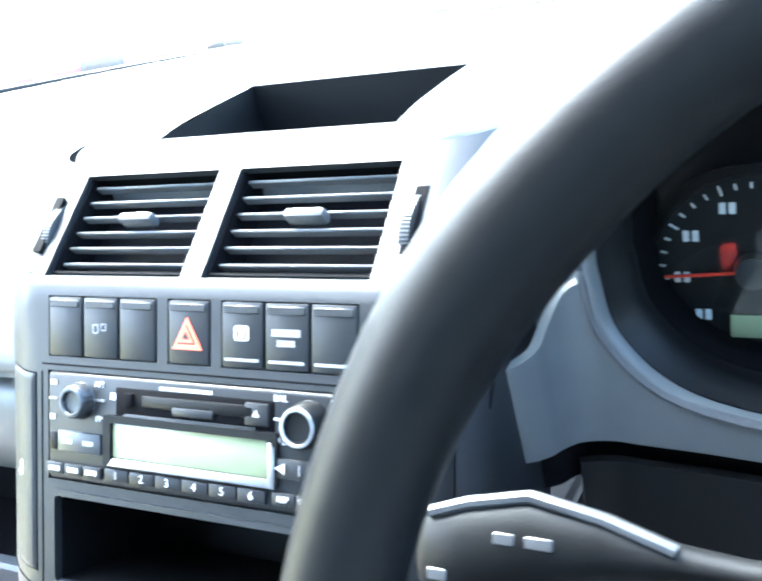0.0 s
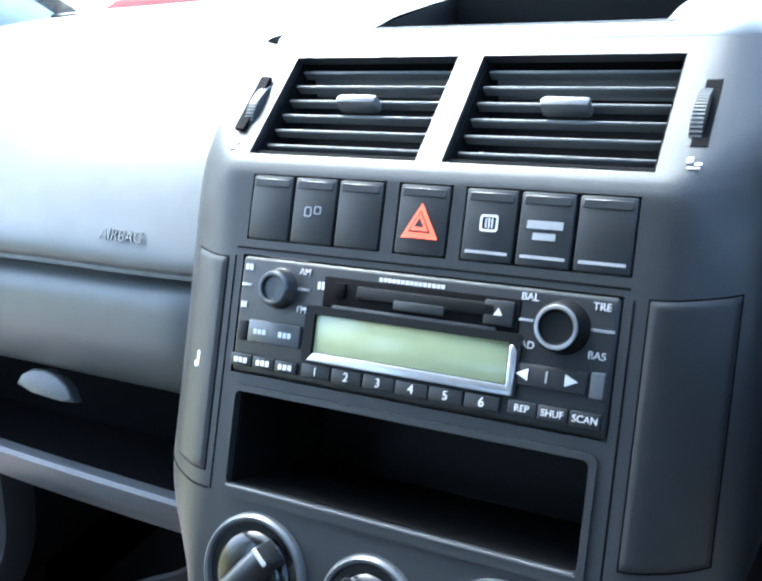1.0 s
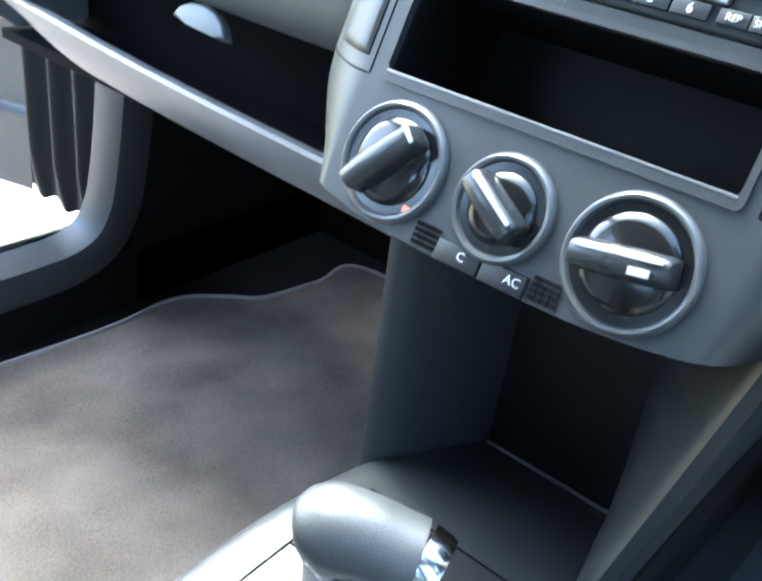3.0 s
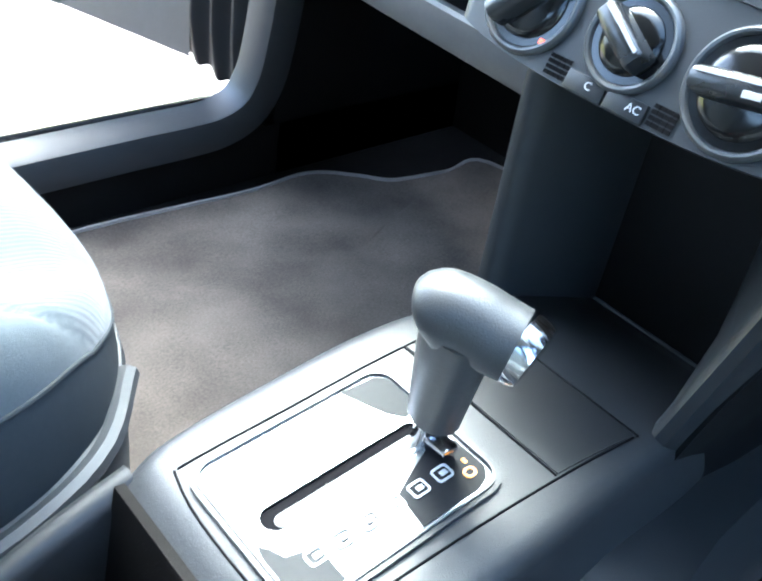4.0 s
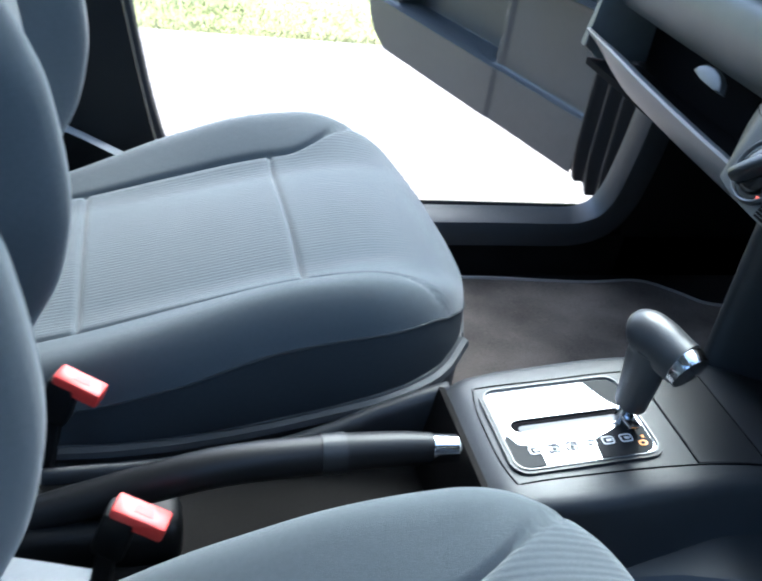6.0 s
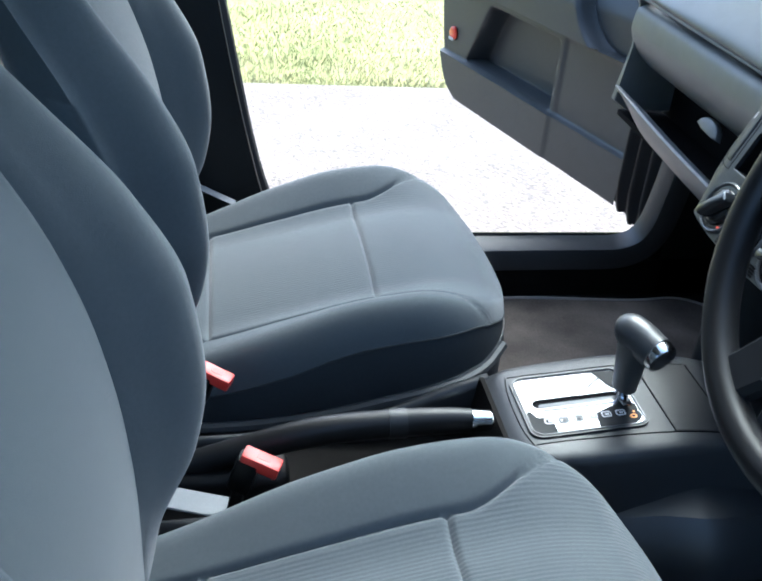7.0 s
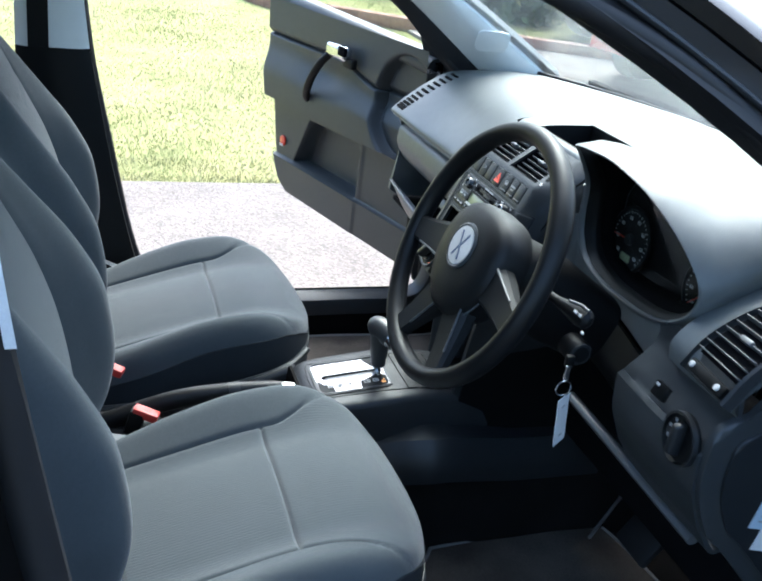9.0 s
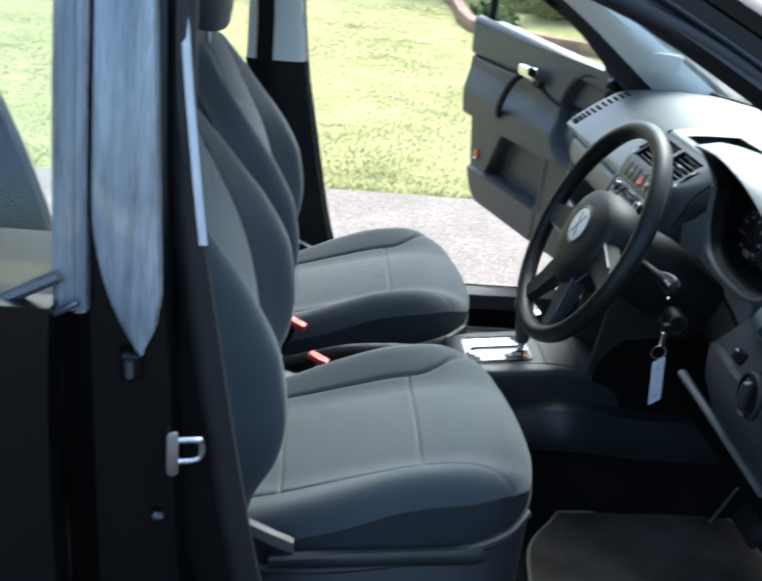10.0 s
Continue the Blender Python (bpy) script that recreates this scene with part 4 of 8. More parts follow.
    part("knee_panel", bm, "dash", dash)
    bm = bmesh.new()
    gap = []
    for k in range(21):
        u = 0.66 + 0.34 * k / 20
        zc = 0.918 - 0.024 * sstep(0.66, 0.86, u) + 0.006 * sstep(0.86, 1.0, u)
        gap.append(Vector(min((knee(u, q / 90) for q in range(45)), key=lambda a: abs(a[2] - zc))))
    tube(bm, gap, 0.0024, 6)
    part("panel_gap", bm, "void", dash)
    # panel under the dials, wrapping round to the side of the stack, with a dark joint below it
    wrap = [(0.00, 0.1480, 0.092, 0.925), (0.04, 0.1560, 0.095, 0.928), (0.10, 0.1620, 0.100, 0.932), (0.16, 0.1655, 0.106, 0.940), (0.20, 0.1740, 0.115, 0.955), (0.25, 0.186, 0.119, 0.960), (0.30, 0.195, 0.120, 0.932), (0.35, 0.207, 0.119, 0.911),
            (0.42, 0.228, 0.118, 0.898), (0.58, 0.300, 0.110, 0.890), (0.75, 0.385, 0.096, 0.900), (0.90, 0.455, 0.080, 0.915), (1.0, 0.506, 0.068, 0.934)]

    def under_dials(u, v):
        x, y, zt = lerp_table(wrap, u)
        return (x, y + 0.03 * max(0, zt - 0.955) * v + 0.004 * (1 - v), 0.8715 + (zt - 0.8715) * v)

    bm = bmesh.new()
    slab(bm, under_dials, 60, 12, -0.006)
    # paler pad colour puts the driver-side sky light on this panel
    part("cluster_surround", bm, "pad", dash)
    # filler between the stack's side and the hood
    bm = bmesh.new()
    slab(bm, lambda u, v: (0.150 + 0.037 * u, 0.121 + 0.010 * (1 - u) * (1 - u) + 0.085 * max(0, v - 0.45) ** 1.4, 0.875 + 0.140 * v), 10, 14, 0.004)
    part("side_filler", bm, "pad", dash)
    bm = bmesh.new()
    slab(bm, lambda u, v: (lerp_table(wrap, u)[0] + 0.004 * (u < 0.2), lerp_table(wrap, u)[1] + 0.014, 0.845 + 0.032 * v), 40, 2, 0.004)
    part("surround_joint", bm, "void", dash)
    bm = bmesh.new()

    def below(u, v):
        x, y, _ = lerp_table(wrap, 0.20 + 0.80 * u)
        return (x, y + lerp_table([(0, 0.004), (0.4, 0.0), (0.7, 0.015), (1, 0.05)], v)[0], 0.8585 - 0.134 * v)

    slab(bm, below, 40, 10, 0.006)
    part("column_surround", bm, "black", dash, "black lower panel round the steering column")
    bm = bmesh.new()
    tube(bm, [(0.345, 0.064, 0.727), (0.50, 0.062, 0.724), (0.668, 0.060, 0.720)], 0.0085, 10, 0.8)
    part("lower_lip", bm, "slat", dash)
    # end cap towards the driver's doorway
    bm = bmesh.new()
    cap = [(0.058, 0.915), (0.020, 0.900), (0.012, 0.860), (0.018, 0.810), (0.045, 0.755), (0.075, 0.728), (0.16, 0.64), (0.26, 0.56), (0.34, 0.60), (0.36, 0.80), (0.34, 0.96), (0.24, 1.012), (0.16, 1.002), (0.10, 0.965)]
    mm = Matrix(((0, 0, 1, 0.690), (1, 0, 0, 0), (0, 1, 0, 0), (0, 0, 0, 1)))
    cc = [(p.x, p.y) for p in smooth_path([(a, b, 0) for a, b in cap + cap[:1]], 60)][:-1]
    prism(bm, cc, 0.012, mm, 0.005)
    part("end_cap", bm, "dash", dash)
    inner = [(0.19 + (a - 0.19) * 0.84, 0.80 + (b - 0.80) * 0.84) for a, b in cc]
    bm = bmesh.new()
    prism(bm, inner, 0.004, Matrix.Translation((0.7025, 0, 0)) @ Matrix(((0, 0, 1, 0), (1, 0, 0, 0), (0, 1, 0, 0), (0, 0, 0, 1))), 0.002)
    part("fuse_cover", bm, "stack", dash, "dark fuse box cover on the dash end")
    # lower column shroud side of the stack and firewall pads, near black for painted shade
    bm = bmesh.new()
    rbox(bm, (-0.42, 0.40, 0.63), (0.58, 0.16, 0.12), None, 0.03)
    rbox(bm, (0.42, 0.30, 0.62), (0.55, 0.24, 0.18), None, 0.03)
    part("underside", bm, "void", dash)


build_dash()


def grille(name, label, m, w, h, n, parent, tab=True, frame=0.003):
    """An air vent: dark box, thin horizontal slats and a thumb tab, in the frame m."""
    g = part(name, ring_frame(bmesh.new(), rrect(w + 2 * frame, h + 2 * frame, 0.004), rrect(w, h, 0.002), 0.0008, m), "stack", parent, label)
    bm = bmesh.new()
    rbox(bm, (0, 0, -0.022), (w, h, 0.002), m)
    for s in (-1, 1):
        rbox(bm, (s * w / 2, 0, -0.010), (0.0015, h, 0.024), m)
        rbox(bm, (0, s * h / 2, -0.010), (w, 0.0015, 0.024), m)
    # box coloured near black for the shade behind the slats
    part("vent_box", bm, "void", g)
    for k in range(n):
        y = -h / 2 + h * (k + 0.7) / (n + 0.4)
        bm = bmesh.new()
        rbox(bm, (0, y, -0.004), (w - 0.002, 0.0020, 0.006), m @ Matrix.Translation((0, 0, 0)), 0.0008, 1)
        part("slat", bm, "slat", g)
    if tab:
        bm = bmesh.new()
        rbox(bm, (0.0, h * 0.02, 0.001), (0.024, 0.006, 0.010), m, 0.0025, 2)
        part("tab", bm, "slat", g, "grey thumb tab")
    return g


STACK = frame_at((0, 0, 0.83), (1, 0, 0), (0, 0.4057, 0.9140))
VENT = frame_at((0, 0.076, 0.978), (1, 0, 0), (0, 0.813, 0.583))
stack = thing("centre_stack", "dark grey centre console stack with vents, switches and radio", "centre console", (0, 0.05, 0.76))


def S(x, y, z=0.0):
    return STACK @ Matrix.Translation((x / 1000, y / 1000, z / 1000))


def fascia(x, t, off=0.0):
    """A place on the swept face of the stack: x and t (up the face) in millimetres, off proud of it."""
    ax = abs(x)
    h = lerp_table([(-80, 103), (-40, 106), (0, 106), (112, 107), (160, 111), (240, 114)], t)[0]
    k = lerp_table([(-80, 0.35), (-62, 0.45), (-20, 0.95), (0, 1.0), (150, 1.0), (245, 0.8)], t)[0]
    dd = max(0, ax - h) / k
    back = lerp_table([(0, 0), (6, 0.7), (14, 3.6), (30, 13), (44, 31), (50, 60), (52, 110)], dd)[0]

    def line(q):
        if q < 158:
            return Vector((0, 0.4057 * q / 1000, 0.83 + 0.9140 * q / 1000))
        return Vector((0, 0.0641 + 0.813 * (q - 158) / 1000, 0.9744 + 0.583 * (q - 158) / 1000))

    soft = 5 + 0.9 * dd
    p = (line(t - soft) + line(t - soft / 2) + line(t) + line(t + soft / 2) + line(t + soft)) / 5
    d = (line(t + soft) - line(t - soft)).normalized()
    w = Vector((0, -d.z, d.y))
    side = lerp_table([(0, 0), (14, 0.35), (30, 0.75), (44, 1.3), (52, 1.5)], dd)[0]
    n = (w * math.cos(side) + Vector((math.copysign(1, x), 0, 0)) * math.sin(side)).normalized()
    return p + Vector((x / 1000, back / 1000, 0)) + n * (off / 1000)


def build_stack():
    # one moulded fascia from the heater panel to the top of the vents, with openings through it
    holes = [(-91.5, 91.5, -3, 45), (-96.8, 96.8, 53.2, 113.2), (-96, -19, 121, 154.3), (-12.3, 15.3, 121, 154.3), (21.5, 99, 121, 154.3), (-104, -8, 166, 233), (5.5, 102, 166, 233)]
    xs = {round(-158 + 316 * k / 60, 2) for k in range(61)} | {v for h in holes for v in h[:2]}
    ts = {round(-78 + 321 * k / 70, 2) for k in range(71)} | {v for h in holes for v in h[2:]} | {150, 154.5, 156, 158, 160, 162, 164}
    xs, ts = sorted(xs), sorted(ts)
    bm = bmesh.new()

    def at(x, t, off=0.0):
        low = 9 * min(1, abs(x) / 107) ** 3 * (1 - sstep(-78, -25, t))
        kk = lerp_table([(-80, 0.35), (-62, 0.45), (-20, 0.95), (0, 1.0), (150, 1.0), (245, 0.8)], t)[0]
        h = lerp_table([(-80, 103), (-40, 106), (0, 106), (112, 107), (160, 111), (240, 114)], t)[0]
        if abs(x) > h:
            x = math.copysign(h + (abs(x) - h) * 52 * kk / (158 - h), x)
        return fascia(x, t + low, off)

    under = [[bm.verts.new(at(x, -78) + Vector((0, 0.09, 0.012))) for x in xs], [bm.verts.new(at(x, -78) + Vector((0, 0.004, -0.0022))) for x in xs]]
    rows = under + [[bm.verts.new(at(x, t)) for x in xs] for t in ts]
    tt = [-90, -80] + ts
    for j in range(len(rows) - 1):
        for i in range(len(xs) - 1):
            cx, ct = (xs[i] + xs[i + 1]) / 2, (tt[j] + tt[j + 1]) / 2
            if not any(a < cx < b and c < ct < d for a, b, c, d in holes):
                bm.faces.new((rows[j][i], rows[j][i + 1], rows[j + 1][i + 1], rows[j + 1][i]))
    for a, b, c, d in holes:
        loop = [(x, c) for x in xs if a <= x <= b] + [(b, t) for t in ts if c < t < d] + [(x, d) for x in xs[::-1] if a <= x <= b] + [(a, t) for t in ts[::-1] if c < t < d]
        loft(bm, [[at(x, t, o) for x, t in loop] for o in (0, -5)], True, False)
    bmesh.ops.remove_doubles(bm, verts=bm.verts, dist=1e-5)
    part("fascia", bm, "stack", stack, "swept dark grey fascia", angle=32)
    # fine joints in the fascia
    for line in ([(-101.5, t) for t in range(-8, 118, 6)], [(101.0, t) for t in range(-8, 118, 6)], [(x, -8) for x in range(-148, -100, 3)], [(x, -8) for x in range(101, 148, 3)],
                 [(x, 116.5) for x in range(-101, 102, 8)]):
        bm = bmesh.new()
        tube(bm, [fascia(x, t, -0.1) for x, t in line], 0.00055, 6)
        part("panel_gap", bm, "void", stack)
    b = bmesh.new()
    tube(b, smooth_path([(0.1512, 0.1412, 1.0092), (0.1522, 0.1203, 0.9945), (0.1527, 0.1067, 0.9830), (0.1529, 0.092, 0.9635), (0.1524, 0.0819, 0.9380), (0.1500, 0.071, 0.915)], 30), 0.0013, 6)
    part("panel_gap", b, "void", stack)
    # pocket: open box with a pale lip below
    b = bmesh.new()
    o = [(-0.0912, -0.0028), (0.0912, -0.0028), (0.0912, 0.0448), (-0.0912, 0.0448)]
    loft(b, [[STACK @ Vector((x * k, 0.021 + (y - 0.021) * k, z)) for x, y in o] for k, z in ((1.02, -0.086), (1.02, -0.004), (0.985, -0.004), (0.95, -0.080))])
    pk = part("storage_pocket", b, "pocket", stack, "deep empty storage pocket, coloured near black for its shade")
    b = bmesh.new()
    ring_frame(b, rrect(0.1885, 0.0565, 0.004, cy=0.0195), rrect(0.1820, 0.0475, 0.003, cy=0.0208), 0.0022, S(0, 0, -0.5))
    part("pocket_frame", b, "stack", pk, "grey pocket rim")
    b = bmesh.new()
    rbox(b, (0, 0, 0), (0.182, 0.0016, 0.0030), S(0, -3.6, 0.6), 0.0007, 2)
    part("pocket_lip", b, "slat", pk, "pale lower lip of the pocket")
    for x0, x1 in ((-103.5, -8.5), (6.0, 101.5)):
        grille("air_vent", "air vent with horizontal grey slats and thumb tab", VENT @ Matrix.Translation(((x0 + x1) / 2000, 0.0335, -0.0015)), (x1 - x0) / 1000 - 0.001, 0.066, 6, stack)
    # vent thumbwheels beside the vents, each in a dark slot with a printed symbol under it
    for s in (-1, 1):
        b = bmesh.new()
        slab(b, lambda u, v: fascia(s * (113.2 + 6.6 * u), 180 + 37 * v, 0.35), 2, 6, 0.002)
        w = part("wheel_slot", b, "void", stack)
        b = bmesh.new()
        c = fascia(s * 116.5, 198, -22.5)
        turned(b, [(0.002, -0.003), (0.0255, -0.003), (0.0262, -0.0025), (0.0262, 0.0025), (0.0255, 0.003), (0.002, 0.003)], Matrix.Translation(c) @ VENT.to_3x3().to_4x4() @ pose(0, 0, 0, 0, 90, 0), 64)
        wh = part("thumbwheel", b, "button", w, "ribbed black thumbwheel")
        for k in range(-9, 10):
            a = radians(4.2 * k)
            b = bmesh.new()
            rbox(b, (0, 0, 0.0263), (0.0050, 0.0007, 0.0008), Matrix.Translation(c) @ VENT.to_3x3().to_4x4() @ pose(0, 0, 0, math.degrees(a), 0, 0))
            part("rib", b, "slat", wh)
        b = bmesh.new()
        for dx, dt, ww, hh in ((-1.6, 1.5, 2.4, 3.2), (1.8, -0.6, 3.0, 1.5), (0.2, -2.6, 5.2, 1.1)):
            rbox(b, (0, 0, 0), (ww / 1000, hh / 1000, 0.0006), Matrix.Translation(fascia(s * (116.2 + dx), 171 + dt, 0.5)) @ VENT.to_3x3().to_4x4(), 0.0004, 1)
        part("vent_symbol", b, "white", w)
    # switch row
    def switch(x0, x1, tag, bar=None):
        b = bmesh.new()
        rbox(b, (0, 0, 0), ((x1 - x0 - 1.2) / 1000, 0.0325, 0.008), S((x0 + x1) / 2, 137.5, -3.4), 0.0015, 2)
        k = part("switch", b, "button", stack, tag)
        b = bmesh.new()
        rbox(b, (0, 0, 0), ((x1 - x0 - 5) / 1000, 0.004, 0.001), S((x0 + x1) / 2, 150.0, 0.7), 0.0004, 1)
        part("ridge", b, "stack", k)
        if bar:
            b = bmesh.new()
            rbox(b, (0, 0, 0), ((x1 - x0 - 6) / 1000, 0.0014, 0.0008), S((x0 + x1) / 2, 125.5, 0.7))
            part("marker_bar", b, "grey_print", k)
        return k

    for a in (-96, -70.5, -45):
        k = switch(a, a + 25.5, "blank dark switch")
    b = bmesh.new()
    for dx, dy, w, h in ((-3, 0, 4, 5), (2.5, 1, 4, 4)):
        ring_frame(b, rrect(w / 1000, h / 1000, 0.001), rrect((w - 1.2) / 1000, (h - 1.2) / 1000, 0.0005), 0.0004, S(-57.5 + dx, 137 + dy, 0.7))
    part("symbol", b, "grey_print", stack)
    hz = switch(-12, 15, "hazard warning switch with red triangle")
    for sc, d, mname in ((1.0, 0.0008, "red"), (0.62, 0.0012, "button"), (0.50, 0.0015, "red"), (0.26, 0.0018, "button")):
        b = bmesh.new()
        prism(b, [(-0.0092 * sc, -0.0070 * sc), (0.0092 * sc, -0.0070 * sc), (0.0, 0.0090 * sc)], d, S(1.2, 136, 0.6))
        part("triangle", b, mname, hz)
    k = switch(21.5, 47.3, "rear screen heater switch", True)
    b = bmesh.new()
    ring_frame(b, rrect(0.0085, 0.0075, 0.0015), rrect(0.0065, 0.0055, 0.001), 0.0005, S(34.5, 138.5, 0.7))
    for q in (-1.5, 0, 1.5):
        rbox(b, (0, 0, 0), (0.0006, 0.0045, 0.0006), S(34.5 + q, 138.5, 0.8))
    part("symbol", b, "white", k)
    k = switch(47.3, 73.1, "warning lamp panel", True)
    b = bmesh.new()
    rbox(b, (0, 0, 0), (0.016, 0.0035, 0.0005), S(60, 139.5, 0.7))
    rbox(b, (0, 0, 0), (0.010, 0.0030, 0.0005), S(60, 134.5, 0.7))
    part("symbol", b, "grey_print", k)
    switch(73.1, 99, "blank dark switch", True)
    # heater knobs: pale rounded rim, glossy dish, hub and a broad bar grip
    for x, r, turn in ((-67.5, 30.5, 50), (-2.5, 26.0, -31), (62.0, 31.0, 9)):
        y = -44.0
        b = bmesh.new()
        ring = [(r, -4), (r, 1.5), (r - 0.7, 3.4), (r - 2.0, 4.4), (r - 3.4, 4.0), (r - 4.4, 2.6), (r - 4.8, -0.5), (r - 4.8, -4)]
        turned(b, [(a / 1000, h / 1000) for a, h in ring], S(x, y, 0), 64, False)
        kb = part("heater_dial", b, "rim", stack, "round heater dial with grey rim")
        b = bmesh.new()
        turned(b, [((r - 4.7) / 1000, 0.0022), ((r - 6.0) / 1000, 0.0004), ((r - 9.0) / 1000, -0.0006), ((r - 10.0) / 1000, -0.0006), (0.0005, -0.0006)], S(x, y, 0), 64)
        part("dial_face", b, "dial", kb, "glossy black dished dial face")
        b = bmesh.new()
        turned(b, [((r - 8.6) / 1000, -0.001), ((r - 8.8) / 1000, 0.0030), ((r - 10.2) / 1000, 0.0046), ((r - 14) / 1000, 0.0062), (0.0005, 0.0066)], S(x, y, 0), 56)
        part("knob", b, "dial", kb)
        m = S(x, y, 0) @ pose(0, 0, 0, 0, 0, turn)
        b = bmesh.new()
        rings = []
        L = (r - 8.8) / 1000
        for q in [-1, -0.97, -0.88, -0.5, 0, 0.5, 0.88, 0.97, 1]:
            e = 1 - abs(q) ** 10 * 0.22
            hw, top = 0.0066 * e, 0.0195 - 0.0016 * q * q - (0.0045 if abs(q) == 1 else 0)
            rings.append([m @ Vector((L * q, v * hw, z)) for v, z in ((-1.12, 0.004), (-1.0, top - 0.005), (-0.82, top - 0.0015), (-0.5, top), (0.5, top), (0.82, top - 0.0015), (1.0, top - 0.005), (1.12, 0.004))])
        loft(b, rings)
        gp = part("grip", b, "knob", kb, "raised bar grip", angle=50)
        b = bmesh.new()
        if x < -50:
            rbox(b, (L * 0.93, 0, 0.0178), (0.0022, 0.0100, 0.0016), m, 0.0004, 1)
        else:
            rbox(b, (0, 0.0034, 0.0192), (2 * L * 0.86, 0.0022, 0.0007), m, 0.0003, 1)
        part("pointer", b, "pointer", gp)
        if x > 50:
            b = bmesh.new()
            rbox(b, (L * 0.45, -0.0025, 0.0192), (0.0095, 0.0036, 0.0007), m, 0.0003, 1)
            part("printed_symbol", b, "grey_print", gp)
        for a0, a1 in (((60, 140), (185, 235), (330, 395)) if x < -50 else ((30, 80),) if x < 50 else ((100, 150), (10, 60), (190, 250))):
            if x < 50 and x > -50:
                continue
            b = bmesh.new()
            tube(b, [S(x, y, 0.6) @ Vector(((r - 7.0) / 1000 * math.cos(radians(a0 + (a1 - a0) * k / 14)), (r - 7.0) / 1000 * math.sin(radians(a0 + (a1 - a0) * k / 14)), 0)) for k in range(15)], [0.0001 + 0.0006 * k / 14 for k in range(15)], 6)
            part("scale_arc", b, "white", kb)
        for a in ((170, 150, 95, 83, 225) if x < -50 else (118, 100, 82, 62, 42, 20) if x < 50 else (165, 90, 80, 245, 258, -8)):
            b = bmesh.new()
            mm = S(x, y, 0.5) @ pose((r - 7.0) / 1000 * math.cos(radians(a)), (r - 7.0) / 1000 * math.sin(radians(a)), 0, 0, 0, a)
            rbox(b, (0, 0, 0), (0.0030, 0.0016, 0.0006), mm, 0.0003, 1)
            part("scale_mark", b, "white", kb)
        if x < -50:
            b = bmesh.new()
            rbox(b, (0, 0, 0), (0.0034, 0.0030, 0.001), S(-50.2, -62.5, 2.2), 0.0006)
            part("red_mark", b, "red", kb)
    for x in (-34.5, 32.0):
        for i in range(4):
            for j in range(4):
                b = bmesh.new()
                rbox(b, (0, 0, 0), (0.0032, 0.0022, 0.0006), S(x - 5.4 + 3.6 * i, -74.5 + 3.0 * j, 1.1))
                part("sensor_slot", b, "void", stack)
    for x0, x1, sy in ((-27, -2, "C"), (-1, 23, "AC")):
        b = bmesh.new()
        rbox(b, (0, 0, 0), ((x1 - x0) / 1000, 0.0105, 0.004), S((x0 + x1) / 2, -72.5, 0.4), 0.001)
        k = part("push_button", b, "button", stack)
        words("lettering", sy, 0.0062, S(0.72 * x1 + 0.28 * x0 if sy == "AC" else 0.35 * x1 + 0.65 * x0 + 6, -72, 2.5), "white", k)
    # oddments flap and narrow trim let into the sides of the fascia
    for x0, x1, t0, t1, sd in ((-131, -106.5, 1, 110.5, -1), (107.5, 139.5, 3, 112.5, 1)):
        b = bmesh.new()
        slab(b, lambda u, v: fascia(x0 - 0.8 + (x1 - x0 + 1.6) * u, t0 - 0.8 + (t1 - t0 + 1.6) * v, 0.25), 10, 24, 0.002)
        rim = part("flap_rim", b, "void", stack)
        b = bmesh.new()

        def flap(u, v):
            e = min(u * (x1 - x0), (1 - u) * (x1 - x0), v * (t1 - t0), (1 - v) * (t1 - t0))
            return fascia(x0 + (x1 - x0) * u, t0 + (t1 - t0) * v, 0.4 + 0.9 * sstep(0, 2.2, e))

        slab(b, flap, 28, 80, 0.002)
        # driver-side flap coloured darker, for the weaker light on that side
        fl = part("side_flap", b, "flap" if sd > 0 else "stack", rim, "plain dark grey side flap", angle=60)
        if sd < 0:
            b = bmesh.new()
            c, cu, cv = fascia(-119, 54, 1.4), fascia(-118, 54, 1.4), fascia(-119, 55, 1.4)
            mm = frame_at(c, cu - c, cv - c)
            rbox(b, (0, 0.0012, 0), (0.0026, 0.0080, 0.0005), mm, 0.0006)
            rbox(b, (-0.0022, -0.0022, 0), (0.0028, 0.0030, 0.0005), mm, 0.0006)
            part("symbol", b, "white", fl)
    # side walls down to the console, dark sloping well between them
    for sd, lo, hi, y0 in ((-1, 0.082, 0.084, 0.012), (1, 0.070, 0.128, -0.004)):
        b = bmesh.new()
        rings = []
        for k in range(9):
            q = k / 8
            z = 0.535 + (0.775 - 0.535) * q
            x = lo + (hi - lo) * q
            y = y0 + 0.004 * q
            rings.append([(sd * (x - 0.006), y + 0.003, z), (sd * (x - 0.002), y, z), (sd * (x + 0.005), y + 0.001, z), (sd * (x + 0.010), y + 0.010, z), (sd * (x + 0.020), y + 0.22, z), (sd * 0.045, y + 0.22, z), (sd * 0.048, 0.108, z), (sd * (x - 0.010), y + 0.014, z)])
        loft(b, rings)
        part("side_leg", b, "housing" if sd < 0 else "stack", stack, "upright console leg under the heater panel", angle=45)
    # black side panel between the stack and the driver's footwell

    def cheek(u, v):
        z = 0.49 + 0.285 * v
        x = 0.084 + 0.054 * max(0, z - 0.535) / 0.24
        yf = lerp_table([(0.49, 0.012), (0.596, 0.008), (0.674, 0.050), (0.775, 0.115)], z)[0]
